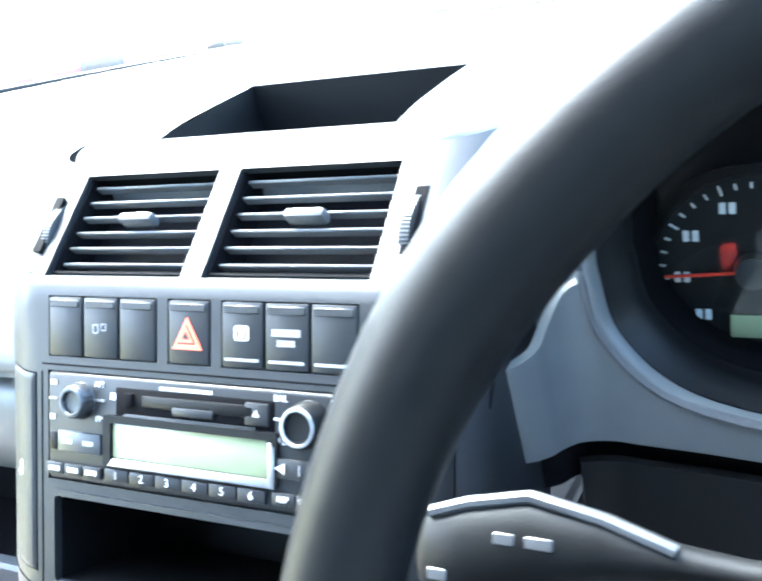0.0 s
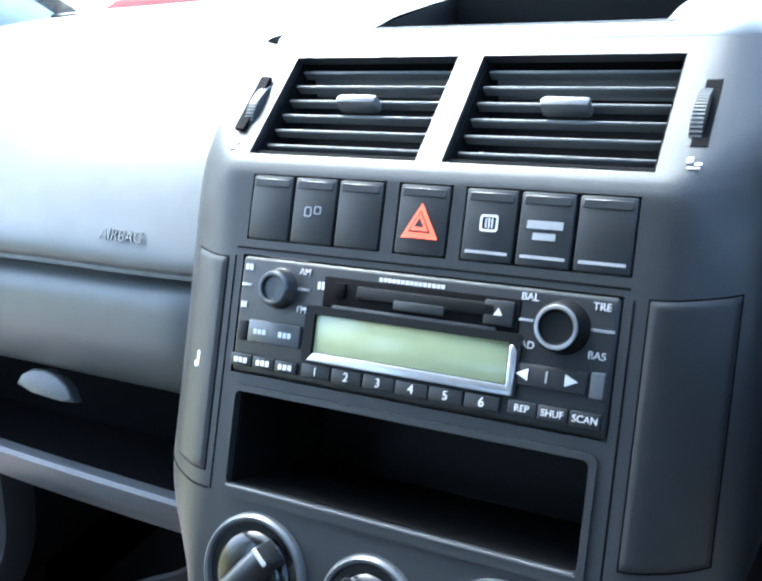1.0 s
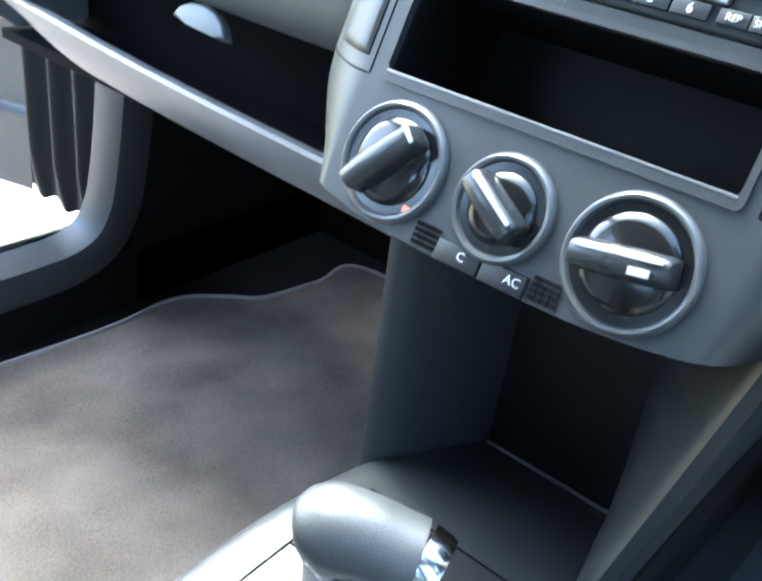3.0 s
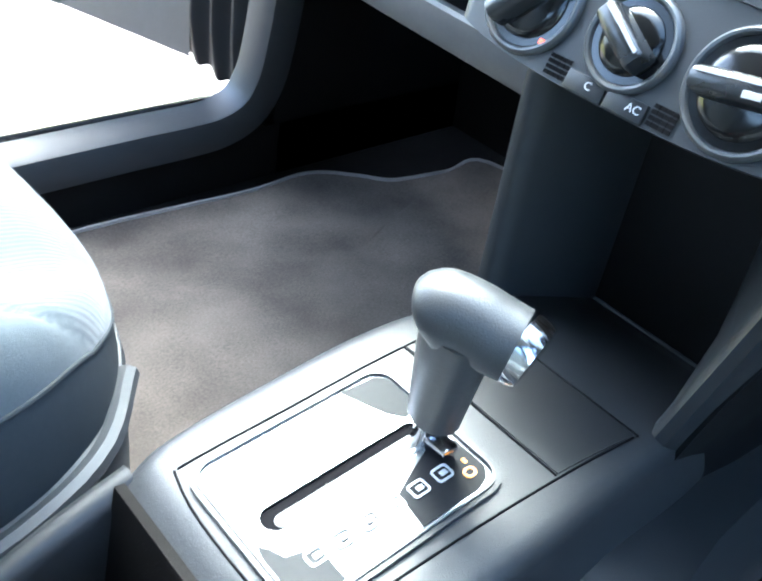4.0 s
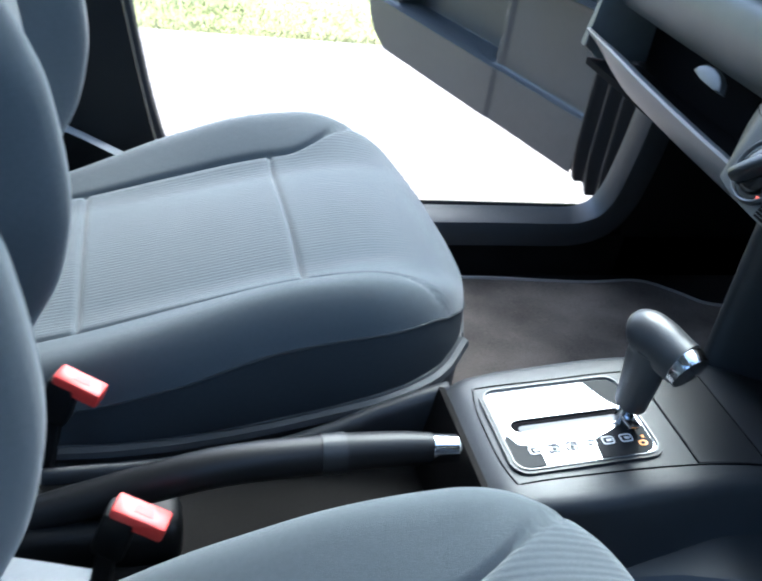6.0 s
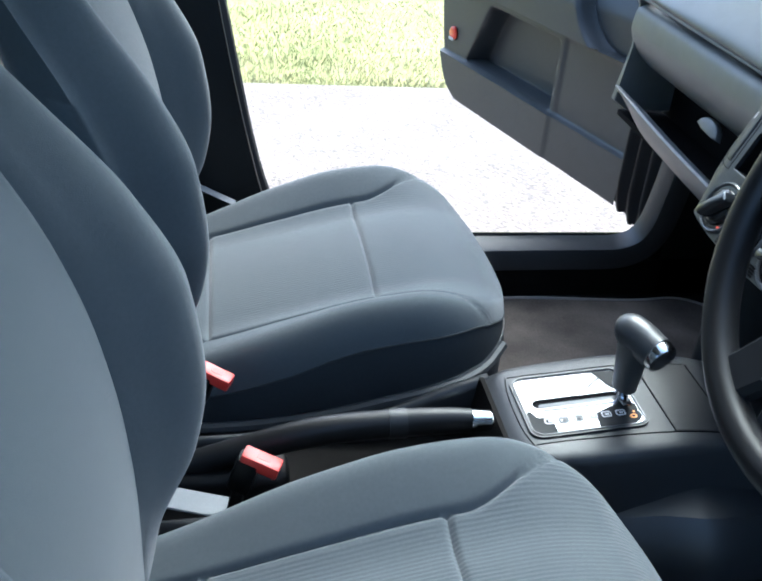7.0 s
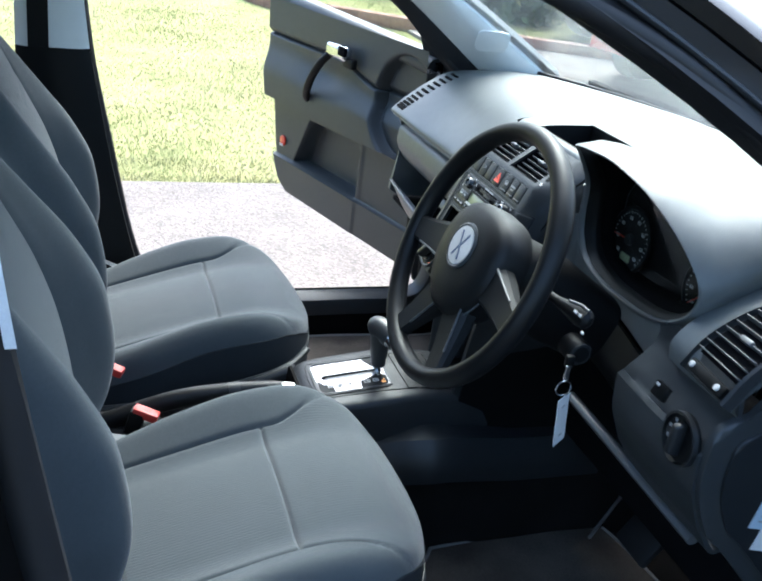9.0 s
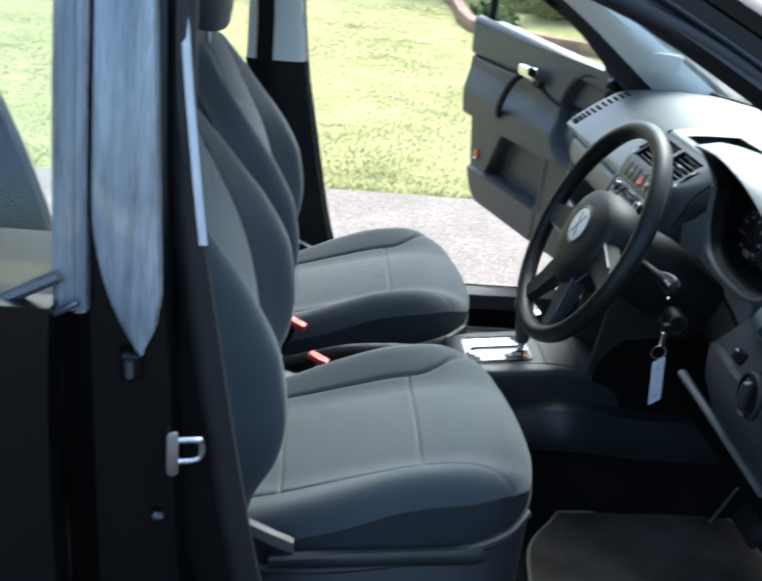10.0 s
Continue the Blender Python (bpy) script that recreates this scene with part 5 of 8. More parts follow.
        return (x + 0.022 * u, yf + (0.44 - yf) * u, z)

    b = bmesh.new()
    slab(b, cheek, 6, 12, 0.005)
    part("side_panel", b, "black", stack, "plain black side panel towards the footwell")
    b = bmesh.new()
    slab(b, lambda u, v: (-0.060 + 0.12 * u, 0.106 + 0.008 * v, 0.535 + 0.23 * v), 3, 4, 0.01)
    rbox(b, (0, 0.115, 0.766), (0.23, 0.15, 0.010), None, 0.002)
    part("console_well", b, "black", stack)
    b = bmesh.new()
    tube(b, [(-0.047, 0.1045, 0.5590), (0.052, 0.1045, 0.5590)], 0.0013, 8)
    part("well_bead", b, "slat", stack)


build_stack()


def radio():
    r = thing("car_radio", "black cassette car radio with green display and two dials", "radio", (0, 0.035, 0.878))
    W, H = 192.4, 59
    b = bmesh.new()
    rbox(b, (0, 0, -0.006), (W / 1000, H / 1000, 0.014), S(0, 83.2, 0), 0.0025, 3)
    part("faceplate", b, "button", r)

    def key(x, y, w, h, material="button", z=1.6, name="button", parent=r, rr=0.0008, d=2.4):
        q = bmesh.new()
        rbox(q, (0, 0, 0), (w / 1000, h / 1000, d / 1000), S(x, y, z), rr, 2)
        return part(name, q, material, parent)

    def bars(x, y, w, h, z, parent, material="white"):
        q = bmesh.new()
        n = max(2, int(w / 2.2))
        for k in range(n):
            rbox(q, (0, 0, 0), (w / n * 0.72 / 1000, h / 1000, 0.0004), S(x - w / 2 + w / n * (k + 0.5), y, z))
        part("print_bar", q, material, parent)

    # dials: tall black knob with a bright ring near its top
    for x, y, big, tall in ((-71.5, 98, 9.8, 7.0), (73.5, 97.5, 11.0, 11.0)):
        q = bmesh.new()
        turned(q, [((big + 0.6) / 1000, 0), (big / 1000, 0.001), ((big - 0.8) / 1000, (tall - 1) / 1000), ((big - 1.6) / 1000, tall / 1000), ((big - 3.8) / 1000, (tall + 0.3) / 1000), ((big - 4.6) / 1000, (tall - 1.5) / 1000), (0.0005, (tall - 1.8) / 1000)], S(x, y, 1), 44)
        k = part("dial", q, "knob" if x < 0 else "black", r, "round black dial with bright rim")
        q = bmesh.new()
        turned(q, [((big - 1.5) / 1000, (tall - 0.3) / 1000), ((big - 2.1) / 1000, (tall + 0.8) / 1000), ((big - 3.2) / 1000, (tall + 0.9) / 1000), ((big - 3.9) / 1000, (tall - 0.2) / 1000)], S(x, y, 1), 44, False)
        part("dial_rim", q, "rim" if x < 0 else "satin", k)
    bars(-91, 107, 5, 3, 1.4, r)
    bars(-92, 88, 4, 3, 1.4, r)
    words("lettering", "AM", 0.0046, S(-57.5, 107.5, 1.4), "white", r)
    words("lettering", "FM", 0.0046, S(-57.5, 89, 1.4), "white", r)
    for x, y, w in ((-57.5, 99, 7), (-91.5, 98, 6), (57.5, 98.5, 9), (90, 98, 10)):
        key(x, y, w, 1.3, "satin", 1.2, "pointer_line", d=0.8, rr=0.0002)
    for x, y, t in ((57.5, 108.5, "BAL"), (88.8, 107.8, "TRE"), (57.5, 88, "FAD"), (88.8, 87.5, "BAS")):
        words("lettering", t, 0.0046, S(x, y, 1.4), "white", r)
    # cassette slot with its flap, eject key and title print
    b = bmesh.new()
    rbox(b, (0, 0, 0), (0.100, 0.0150, 0.002), S(4, 99.5, 0.9), 0.001)
    slot = part("cassette_slot", b, "void", r, "black cassette slot")
    key(8, 101, 70, 6.0, "black", 1.8, "cassette_flap", slot)
    key(6, 97.5, 26, 4.6, "button", 2.2, "flap_catch", slot)
    key(-36, 101, 6, 7, "void", 2.4, "tape_gap", slot)
    key(2, 92.0, 84, 3.4, "stack", 1.6, "slot_lip", slot, 0.0008, 1.6)
    e = key(44.5, 100, 14, 11, "button", 1.8, "eject_key")
    q = bmesh.new()
    prism(q, [(-0.002, -0.001), (0.002, -0.001), (0, 0.0022)], 0.0004, S(44.5, 100, 3))
    part("symbol", q, "white", e)
    bars(0.5, 108.3, 34, 1.9, 1.4, r)
    bars(-47.5, 102, 4.5, 3.8, 1.4, r)
    # display set back in a dark surround, its lower and outer edges bright
    b = bmesh.new()
    ring_frame(b, rrect(0.110, 0.0275, 0.002), rrect(0.0995, 0.0195, 0.001), 0.0026, S(1.5, 78.5, 0.8))
    sf = part("display_frame", b, "black", r, "dark display surround")
    key(1.5, 79.0, 99, 18.5, "lcd", 1.4, "display", sf, 0.0005, 1.0)
    b = bmesh.new()
    prism(b, [(-0.052, -0.0022), (0.0535, -0.0022), (0.0505, 0.0022), (-0.0480, 0.0022)], 0.0014, S(1.5, 67.6, 2.6), 0.0005)
    part("lower_bezel", b, "satin", sf, "silver sloping lower bezel")
    b = bmesh.new()
    prism(b, [(-0.0016, -0.0105), (0.0020, -0.0120), (0.0020, 0.0070), (0.0, 0.0098), (-0.0016, 0.0098)], 0.0014, S(53.2, 77.5, 2.6), 0.0005)
    part("side_bezel", b, "satin", sf)
    # rows of keys
    for n, x in enumerate((-44.5, -27.3, -10.1, 7.1, 24.3, 41.6)):
        k = key(x, 60.6, 16.6, 6.8, "button", 2.0)
        words("lettering", str(n + 1), 0.0060, S(x, 60.6, 3.4), "white", k)
    for x, t in ((-89, 6), (-75.5, 6), (-62, 6)):
        k = key(x, 60.2, 13, 6.2, "button", 2.0)
        bars(x, 60.2, t + 2.5, 2.6, 3.4, k)
    k = key(-71.5, 75.5, 31, 11.0, "rim", 1.6)
    for x in (-79.5, -64.5):
        bars(x, 75.5, 8, 2.6, 3.0, k, "satin")
    key(-90.5, 75.0, 5.5, 10.0, "black", 1.2)
    for x, t in ((60, "REP"), (73.5, "SHUF"), (87.5, "SCAN")):
        k = key(x, 61.0, 13.2, 6.4, "button", 2.0)
        words("lettering", t, 0.0042, S(x, 61.0, 3.4), "white", k)
    k = key(69.5, 75.6, 34, 9.5, "button", 1.8, "seek_rocker")
    for sd in (-1, 1):
        q = bmesh.new()
        prism(q, [(-0.0025 * sd, -0.0026), (-0.0025 * sd, 0.0026), (0.003 * sd, 0)][::sd], 0.0005, S(69.2 + 10.6 * sd, 75.8, 3.1))
        part("arrow", q, "white", k)
    q = bmesh.new()
    rbox(q, (0, 0, 0), (0.0008, 0.005, 0.0005), S(69.2, 75.8, 3.2))
    part("marker_bar", q, "grey_print", k)
    key(90.6, 75.5, 6, 11, "slat", 1.4)
    settle(r)


radio()


# ---- instrument binnacle ----
def binnacle():
    b = thing("instrument_binnacle", "hooded instrument cluster with round dials in the dashboard", "instrument cluster", (0.40, 0.10, 0.93))
    mouth = smooth_path([(0.186, 0.118, 0.965), (0.190, 0.112, 1.015), (0.225, 0.068, 1.070), (0.284, 0.026, 1.097), (0.340, 0.018, 1.106), (0.395, 0.021, 1.106), (0.470, 0.030, 1.088),
                         (0.535, 0.044, 1.050), (0.570, 0.057, 1.008), (0.562, 0.060, 0.970), (0.523, 0.062, 0.940), (0.455, 0.078, 0.915), (0.385, 0.094, 0.900),
                         (0.300, 0.108, 0.890), (0.228, 0.117, 0.898), (0.194, 0.119, 0.928), (0.186, 0.118, 0.965)], 97)[:-1]

    def pad_at(x, y):
        q = [dash_profile(max(0.15, min(0.69, x)), k / 50) for k in range(33)]
        if y <= q[-1][0]:
            return q[-1][1]
        return next(b[1] + (a[1] - b[1]) * (y - b[0]) / max(1e-6, a[0] - b[0]) for a, b in zip(q, q[1:]) if b[0] <= y <= a[0] + 1e-6)

    def lip(grow, dy):
        return [Vector((0.385 + (p.x - 0.385) * grow, p.y + dy, 1.0 + (p.z - 1.0) * grow)) for p in mouth]

    bm = bmesh.new()
    rings = [lip(0.965, 0), lip(0.975, -0.005), lip(0.990, -0.006), lip(1.005, -0.003)]
    for k in range(1, 13):
        q = k / 12
        row = []
        for p in mouth:
            w = sstep(0.945, 0.985, p.z)
            x = 0.385 + (p.x - 0.385) * (1.008 + 0.16 * q * w)
            y = p.y + 0.004 + (0.375 - p.y) * q * w
            rise = p.z - pad_at(p.x, p.y)
            z = pad_at(x, y) + 0.0035 - 0.006 * q * q + (rise + 0.004) * (1 - sstep(0, 1, q ** 1.15))
            row.append(Vector((x, y, z * w + (p.z - 0.004 - 0.004 * q) * (1 - w))))
        rings.append(row)
    loft(bm, rings, True, False)
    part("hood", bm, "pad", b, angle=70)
    bm = bmesh.new()
    inner = [lip(0.966, 0)]
    for k in (1, 2, 3):
        inner.append([Vector((0.385 + (p.x - 0.385) * (1 - 0.03 * k), p.y + (0.174 - p.y) * k / 3, 0.985 + (p.z - 0.985) * (1 - (0.10 if p.z > 0.985 else 0.03) * k))) for p in inner[0]])
    loft(bm, inner, True, False)
    part("hood_lining", bm, "void", b, angle=70)
    bm = bmesh.new()
    bm.faces.new([bm.verts.new(p + Vector((0, 0.002, 0))) for p in inner[3]])
    part("dial_panel", bm, "void", b, smooth=False)
    bm = bmesh.new()
    loft(bm, [lip(0.964, 0.001), lip(0.940, 0.006), lip(0.915, 0.010), lip(0.905, 0.016), lip(0.905, 0.022)], True, False)
    part("mouth_ledge", bm, "black", b, "stepped dark ledge inside the hood mouth", angle=50)
    # dials
    for cx, r in ((0.254, 0.046), (0.450, 0.046)):
        base = frame_at((cx, 0.170, 0.942), (1, 0, 0), (0, 0.06, 1))
        bm = bmesh.new()
        turned(bm, [(r + 0.006, 0), (r + 0.006, 0.004), (r + 0.002, 0.006), (r, 0.003), (0.0005, 0.003)], base, 48)
        g = part("dial", bm, "black", b, "round black dial with pale marks")
        for k in range(29):
            a = radians(225 - 270 * k / 28)
            bm = bmesh.new()
            rbox(bm, (0, 0, 0), (0.005 if k % 4 == 0 else 0.003, 0.0011, 0.0005), base @ pose((r - 0.004) * math.cos(a), (r - 0.004) * math.sin(a), 0.0036, 0, 0, math.degrees(a)))
            part("tick", bm, "white", g)
        for k in range(8):
            a = radians(225 - 270 * k / 7)
            bm = bmesh.new()
            for dx in (-0.0022, 0.0022):
                rbox(bm, (dx, 0, 0), (0.0030, 0.0056, 0.0005), base @ pose((r - 0.013) * math.cos(a), (r - 0.013) * math.sin(a), 0.0036), 0.0008, 1)
            part("figure_bar", bm, "white", g)
        bm = bmesh.new()
        a = radians(184 if cx < 0.4 else 222)
        rbox(bm, (0.018, 0, 0), (0.046, 0.0016, 0.0012), base @ Matrix.Translation((0, 0, 0.006)) @ pose(0, 0, 0, 0, 0, math.degrees(a)), 0.0004, 1)
        n = part("needle", bm, "needle", g, "thin red needle")
        bm = bmesh.new()
        turned(bm, [(0.009, 0.003), (0.008, 0.009), (0.0005, 0.0095)], base, 28)
        part("needle_cap", bm, "button", g)
    bm = bmesh.new()
    rbox(bm, (0, 0, 0), (0.024, 0.012, 0.002), frame_at((0.255, 0.164, 0.9135), (1, 0, 0), (0, 0.06, 1)), 0.001)
    part("trip_display", bm, "lcd", b, "amber green trip display")
    for cx in (0.39, 0.42):
        bm = bmesh.new()
        turned(bm, [(0.016, 0), (0.016, 0.003), (0.0005, 0.003)], frame_at((cx - 0.04, 0.170, 1.02), (1, 0, 0), (0, 0.06, 1)), 28)
        part("small_dial", bm, "black", b)
    # lens over the dials
    bm = bmesh.new()
    bm.faces.new([bm.verts.new(p) for p in inner[2]])
    w = part("lens", bm, "glass", b, "clear plastic lens", smooth=False)
    w.visible_shadow = False
    # bead along the lower mouth, its pale colour painting the edge highlight
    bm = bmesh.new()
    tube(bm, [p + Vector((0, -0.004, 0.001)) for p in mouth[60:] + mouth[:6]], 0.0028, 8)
    part("rim_highlight", bm, "slat", b)
    settle(b)


binnacle()


# ---- steering wheel and column ----
WC, WR, WT = Vector((0.370, -0.151, 0.972)), 0.1700, 23.0
WHEEL = frame_at(WC, (1, 0, 0), (0, math.sin(radians(WT)), math.cos(radians(WT))))

COLUMN = frame_at((0.380, -0.155, 0.980), (1, 0, 0), (0, math.sin(radians(22.3)), math.cos(radians(22.3))))


def steering_wheel():
    w = thing("steering_wheel", "black four spoke steering wheel with a round silver badge", "steering wheel", WC)
    bm = bmesh.new()
    rings = []
    for k in range(96):
        a = 2 * math.pi * k / 96
        c = Vector((WR * math.cos(a), WR * math.sin(a), 0))
        d = Vector((math.cos(a), math.sin(a), 0))
        bulge = 1 + 0.10 * (math.exp(-((math.degrees(a) - 40) / 14) ** 2) + math.exp(-((math.degrees(a) - 140) / 14) ** 2))
        rings.append([WHEEL @ (c + d * (0.0128 * bulge * math.cos(q)) + Vector((0, 0, 0.0142 * bulge * math.sin(q)))) for q in (2 * math.pi * j / 18 for j in range(18))])
    rings.append(rings[0])
    loft(bm, rings, True, False)
    bmesh.ops.remove_doubles(bm, verts=bm.verts, dist=1e-6)
    part("rim", bm, "wheel", w, "thick black foam rim")
    # pad: rounded shield shape, domed
    bm = bmesh.new()
    shield = []
    for k in range(64):
        a = 2 * math.pi * k / 64
        rx = 0.079
        ry = 0.066 if math.sin(a) > 0 else 0.088
        e = 0.80
        shield.append((rx * math.copysign(abs(math.cos(a)) ** e, math.cos(a)) * (1 if math.sin(a) > -0.2 else 1 + 0.22 * (math.sin(a) + 0.2)), ry * math.copysign(abs(math.sin(a)) ** e, math.sin(a))))
    rr = []
    for sc, z in ((0.96, -0.040), (1.0, -0.030), (1.0, -0.006), (0.96, 0.004), (0.85, 0.011), (0.62, 0.0155), (0.35, 0.0172), (0.05, 0.0176)):
        rr.append([WHEEL @ Vector((x * sc, y * sc, z)) for x, y in shield])
    loft(bm, rr)
    pad = part("airbag_pad", bm, "hub", w, "domed black airbag pad")
    for k0, k1 in ((50, 61), (36, 47)):
        bm = bmesh.new()
        tube(bm, [WHEEL @ Vector((x, y, -0.004)) for x, y in shield[k0:k1]], 0.0014, 6)
        part("pad_edge", bm, "slat", pad, "thin satin edge of the airbag pad")
    bm = bmesh.new()
    turned(bm, [(0.0315, 0.012), (0.0315, 0.0185), (0.029, 0.0200), (0.027, 0.0185), (0.0005, 0.0185)], WHEEL @ Matrix.Translation((0, 0.004, 0)), 48)
    part("badge_ring", bm, "rim", pad)
    bm = bmesh.new()
    turned(bm, [(0.0265, 0.018), (0.0262, 0.0198), (0.0005, 0.0205)], WHEEL @ Matrix.Translation((0, 0.004, 0)), 40)
    bd = part("badge", bm, "badge_face", pad, "plain round silver badge")
    for x, y, bw, bh, tilt in ((-0.0052, 0.0085, 0.0036, 0.0215, 27), (0.0052, 0.0085, 0.0036, 0.0215, -27), (-0.0052, -0.0095, 0.0036, 0.0185, -27), (0.0052, -0.0095, 0.0036, 0.0185, 27)):
        bm = bmesh.new()
        rbox(bm, (0, 0, 0), (bw, bh, 0.0006), WHEEL @ Matrix.Translation((x, 0.004 + y, 0.0203)) @ pose(0, 0, 0, 0, 0, tilt), 0.0002, 1)
        part("badge_bar", bm, "badge_blue", bd)
    # four spokes
    for a0, side in ((-10, 1), (190, -1), (-66, 1), (-114, -1)):
        a = radians(a0)
        d = Vector((math.cos(a), math.sin(a), 0))
        n = Vector((-math.sin(a), math.cos(a), 0))
        bm = bmesh.new()
        rg = []
        for q, hw, z, th in ((0.060, 0.030, -0.012, 0.016), (0.090, 0.026, -0.012, 0.013), (0.125, 0.021, -0.008, 0.010), (0.150, 0.019, -0.004, 0.009), (0.165, 0.019, -0.002, 0.009)):
            c = d * q
            rg.append([WHEEL @ (c + n * u * hw + Vector((0, 0, z + v * th))) for u, v in ((-1, -0.6), (-1, 0.4), (-0.75, 0.95), (0.75, 0.95), (1, 0.4), (1, -0.6))])
        loft(bm, rg)
        sp = part("spoke", bm, "hub", w)
        bm = bmesh.new()
        tube(bm, [WHEEL @ (d * q + n * 0.9 * hw + Vector((0, 0, zz))) for q, hw, zz in ((0.075, 0.027, 0.003), (0.105, 0.022, 0.003), (0.135, 0.019, 0.004))], 0.0016, 6)
        part("spoke_edge", bm, "slat", sp)
    settle(w)
    c = thing("steering_column", "black steering column shroud with stalks and ignition lock", "steering column", (0.37, 0.02, 0.90))
    bm = bmesh.new()
    rg = []
    for z, hw, up, dn in ((-0.035, 0.052, 0.045, 0.050), (-0.07, 0.058, 0.048, 0.060), (-0.14, 0.060, 0.046, 0.070), (-0.22, 0.060, 0.03, 0.075)):
        rg.append([WHEEL @ Vector((hw * math.copysign(abs(math.cos(q)) ** 0.6, math.cos(q)), (up if math.sin(q) > 0 else dn) * math.copysign(abs(math.sin(q)) ** 0.7, math.sin(q)), z)) for q in (2 * math.pi * j / 28 for j in range(28))])
    loft(bm, rg)
    part("shroud", bm, "black", c)
    # stalks: flat tapered paddles
    for s in (-1, 1):
        L, ly, lz = (0.184, 0.007, -0.086) if s < 0 else (0.172, 0.0, -0.078)
        bm = bmesh.new()
        rg = []
        if s < 0:
            shape = [(0.04, 0.017, 0.005, 0.006), (0.105, 0.018, 0.0042, 0.005), (0.121, 0.0190, 0.0046, 0.006), (0.140, 0.0195, 0.0100, 0.008), (0.160, 0.0180, 0.0152, 0.009), (0.178, 0.0135, 0.0158, 0.009), (0.190, 0.0110, 0.0142, 0.008), (0.1945, 0.0105, 0.009, 0.004)]
        else:
            shape = [(q, ly + 0.1 * (q - 0.04), h, d) for q, h, d in ((0.04, 0.006, 0.006), (0.105, 0.006, 0.006), (0.13, 0.0095, 0.008), (0.155, 0.0130, 0.009), (L, 0.0115, 0.008), (L + 0.005, 0.006, 0.003))]
        for q, cy, h, d in shape:
            rg.append([COLUMN @ Vector((s * q, cy + h * math.cos(a), lz + d * math.sin(a))) for a in (2 * math.pi * j / 16 for j in range(16))])
        loft(bm, rg)
        st = part("stalk", bm, "black", c, "tapered black stalk with white symbols")
        bm = bmesh.new()
        for k, (q, ww, v) in enumerate(((0.156, 0.008, 0.014), (0.166, 0.006, 0.014), (0.186, 0.006, 0.001))):
            rbox(bm, (0, 0, 0), (ww, 0.0035, 0.0008), COLUMN @ pose(s * q, ly + v, lz + 0.0086), 0.0008, 1)
        part("symbol", bm, "slat" if s < 0 else "white", st)
        # paler tube paints the sky highlight along the stalk's top edge
        bm = bmesh.new()
        tube(bm, [COLUMN @ Vector((s * q, cy + h - 0.0008, lz + 0.004)) for q, cy, h, d in shape[2:-1]], 0.0020, 8)
        part("stalk_highlight", bm, "rim", st)
    # ignition lock
    bm = bmesh.new()
    lock = frame_at((0.478, -0.032, 0.880), (0, 0.3, -1), (0, 1, 0.3))
    turned(bm, [(0.017, -0.02), (0.017, 0.006), (0.014, 0.010), (0.0005, 0.010)], lock, 32)
    part("ignition_lock", bm, "black", c)
    bm = bmesh.new()
    turned(bm, [(0.0165, 0.0055), (0.0145, 0.0098), (0.0115, 0.0104), (0.0115, 0.006)], lock, 32, False)
    part("lock_ring", bm, "stack", c)
    settle(c)
    k = thing("key_bunch", "car key in the ignition with a white paper tag", "keys", (0.50, -0.055, 0.84))
    bm = bmesh.new()
    rbox(bm, (0.492, -0.049, 0.874), (0.010, 0.012, 0.018), None, 0.003)
    part("key_head", bm, "black", k)
    bm = bmesh.new()
    rbox(bm, (0.500, -0.054, 0.862), (0.003, 0.008, 0.022), None, 0.001)
    part("key_blade", bm, "chrome", k)
    bm = bmesh.new()
    ringc = Vector((0.504, -0.057, 0.842))
    tube(bm, [ringc + Vector((0, 0.0105 * math.cos(a), 0.0105 * math.sin(a))) for a in (2 * math.pi * j / 28 for j in range(29))], 0.0011, 6, 1.0, (1, 0, 0), False)
    part("key_ring", bm, "chrome", k)
    bm = bmesh.new()
    rbox(bm, (0, 0, -0.040), (0.0012, 0.026, 0.076), pose(0.506, -0.055, 0.833, 10, 0, 30), 0.0005, 1)
    t = part("paper_tag", bm, "paper", k, "blank white paper tag")
    bm = bmesh.new()
    for z in (-0.018, -0.064):
        rbox(bm, (0.0009, 0, z), (0.0004, 0.007, 0.0016), pose(0.506, -0.055, 0.833, 10, 0, 30))
    part("print_bar", bm, "grey_print", t)
    settle(k)


steering_wheel()


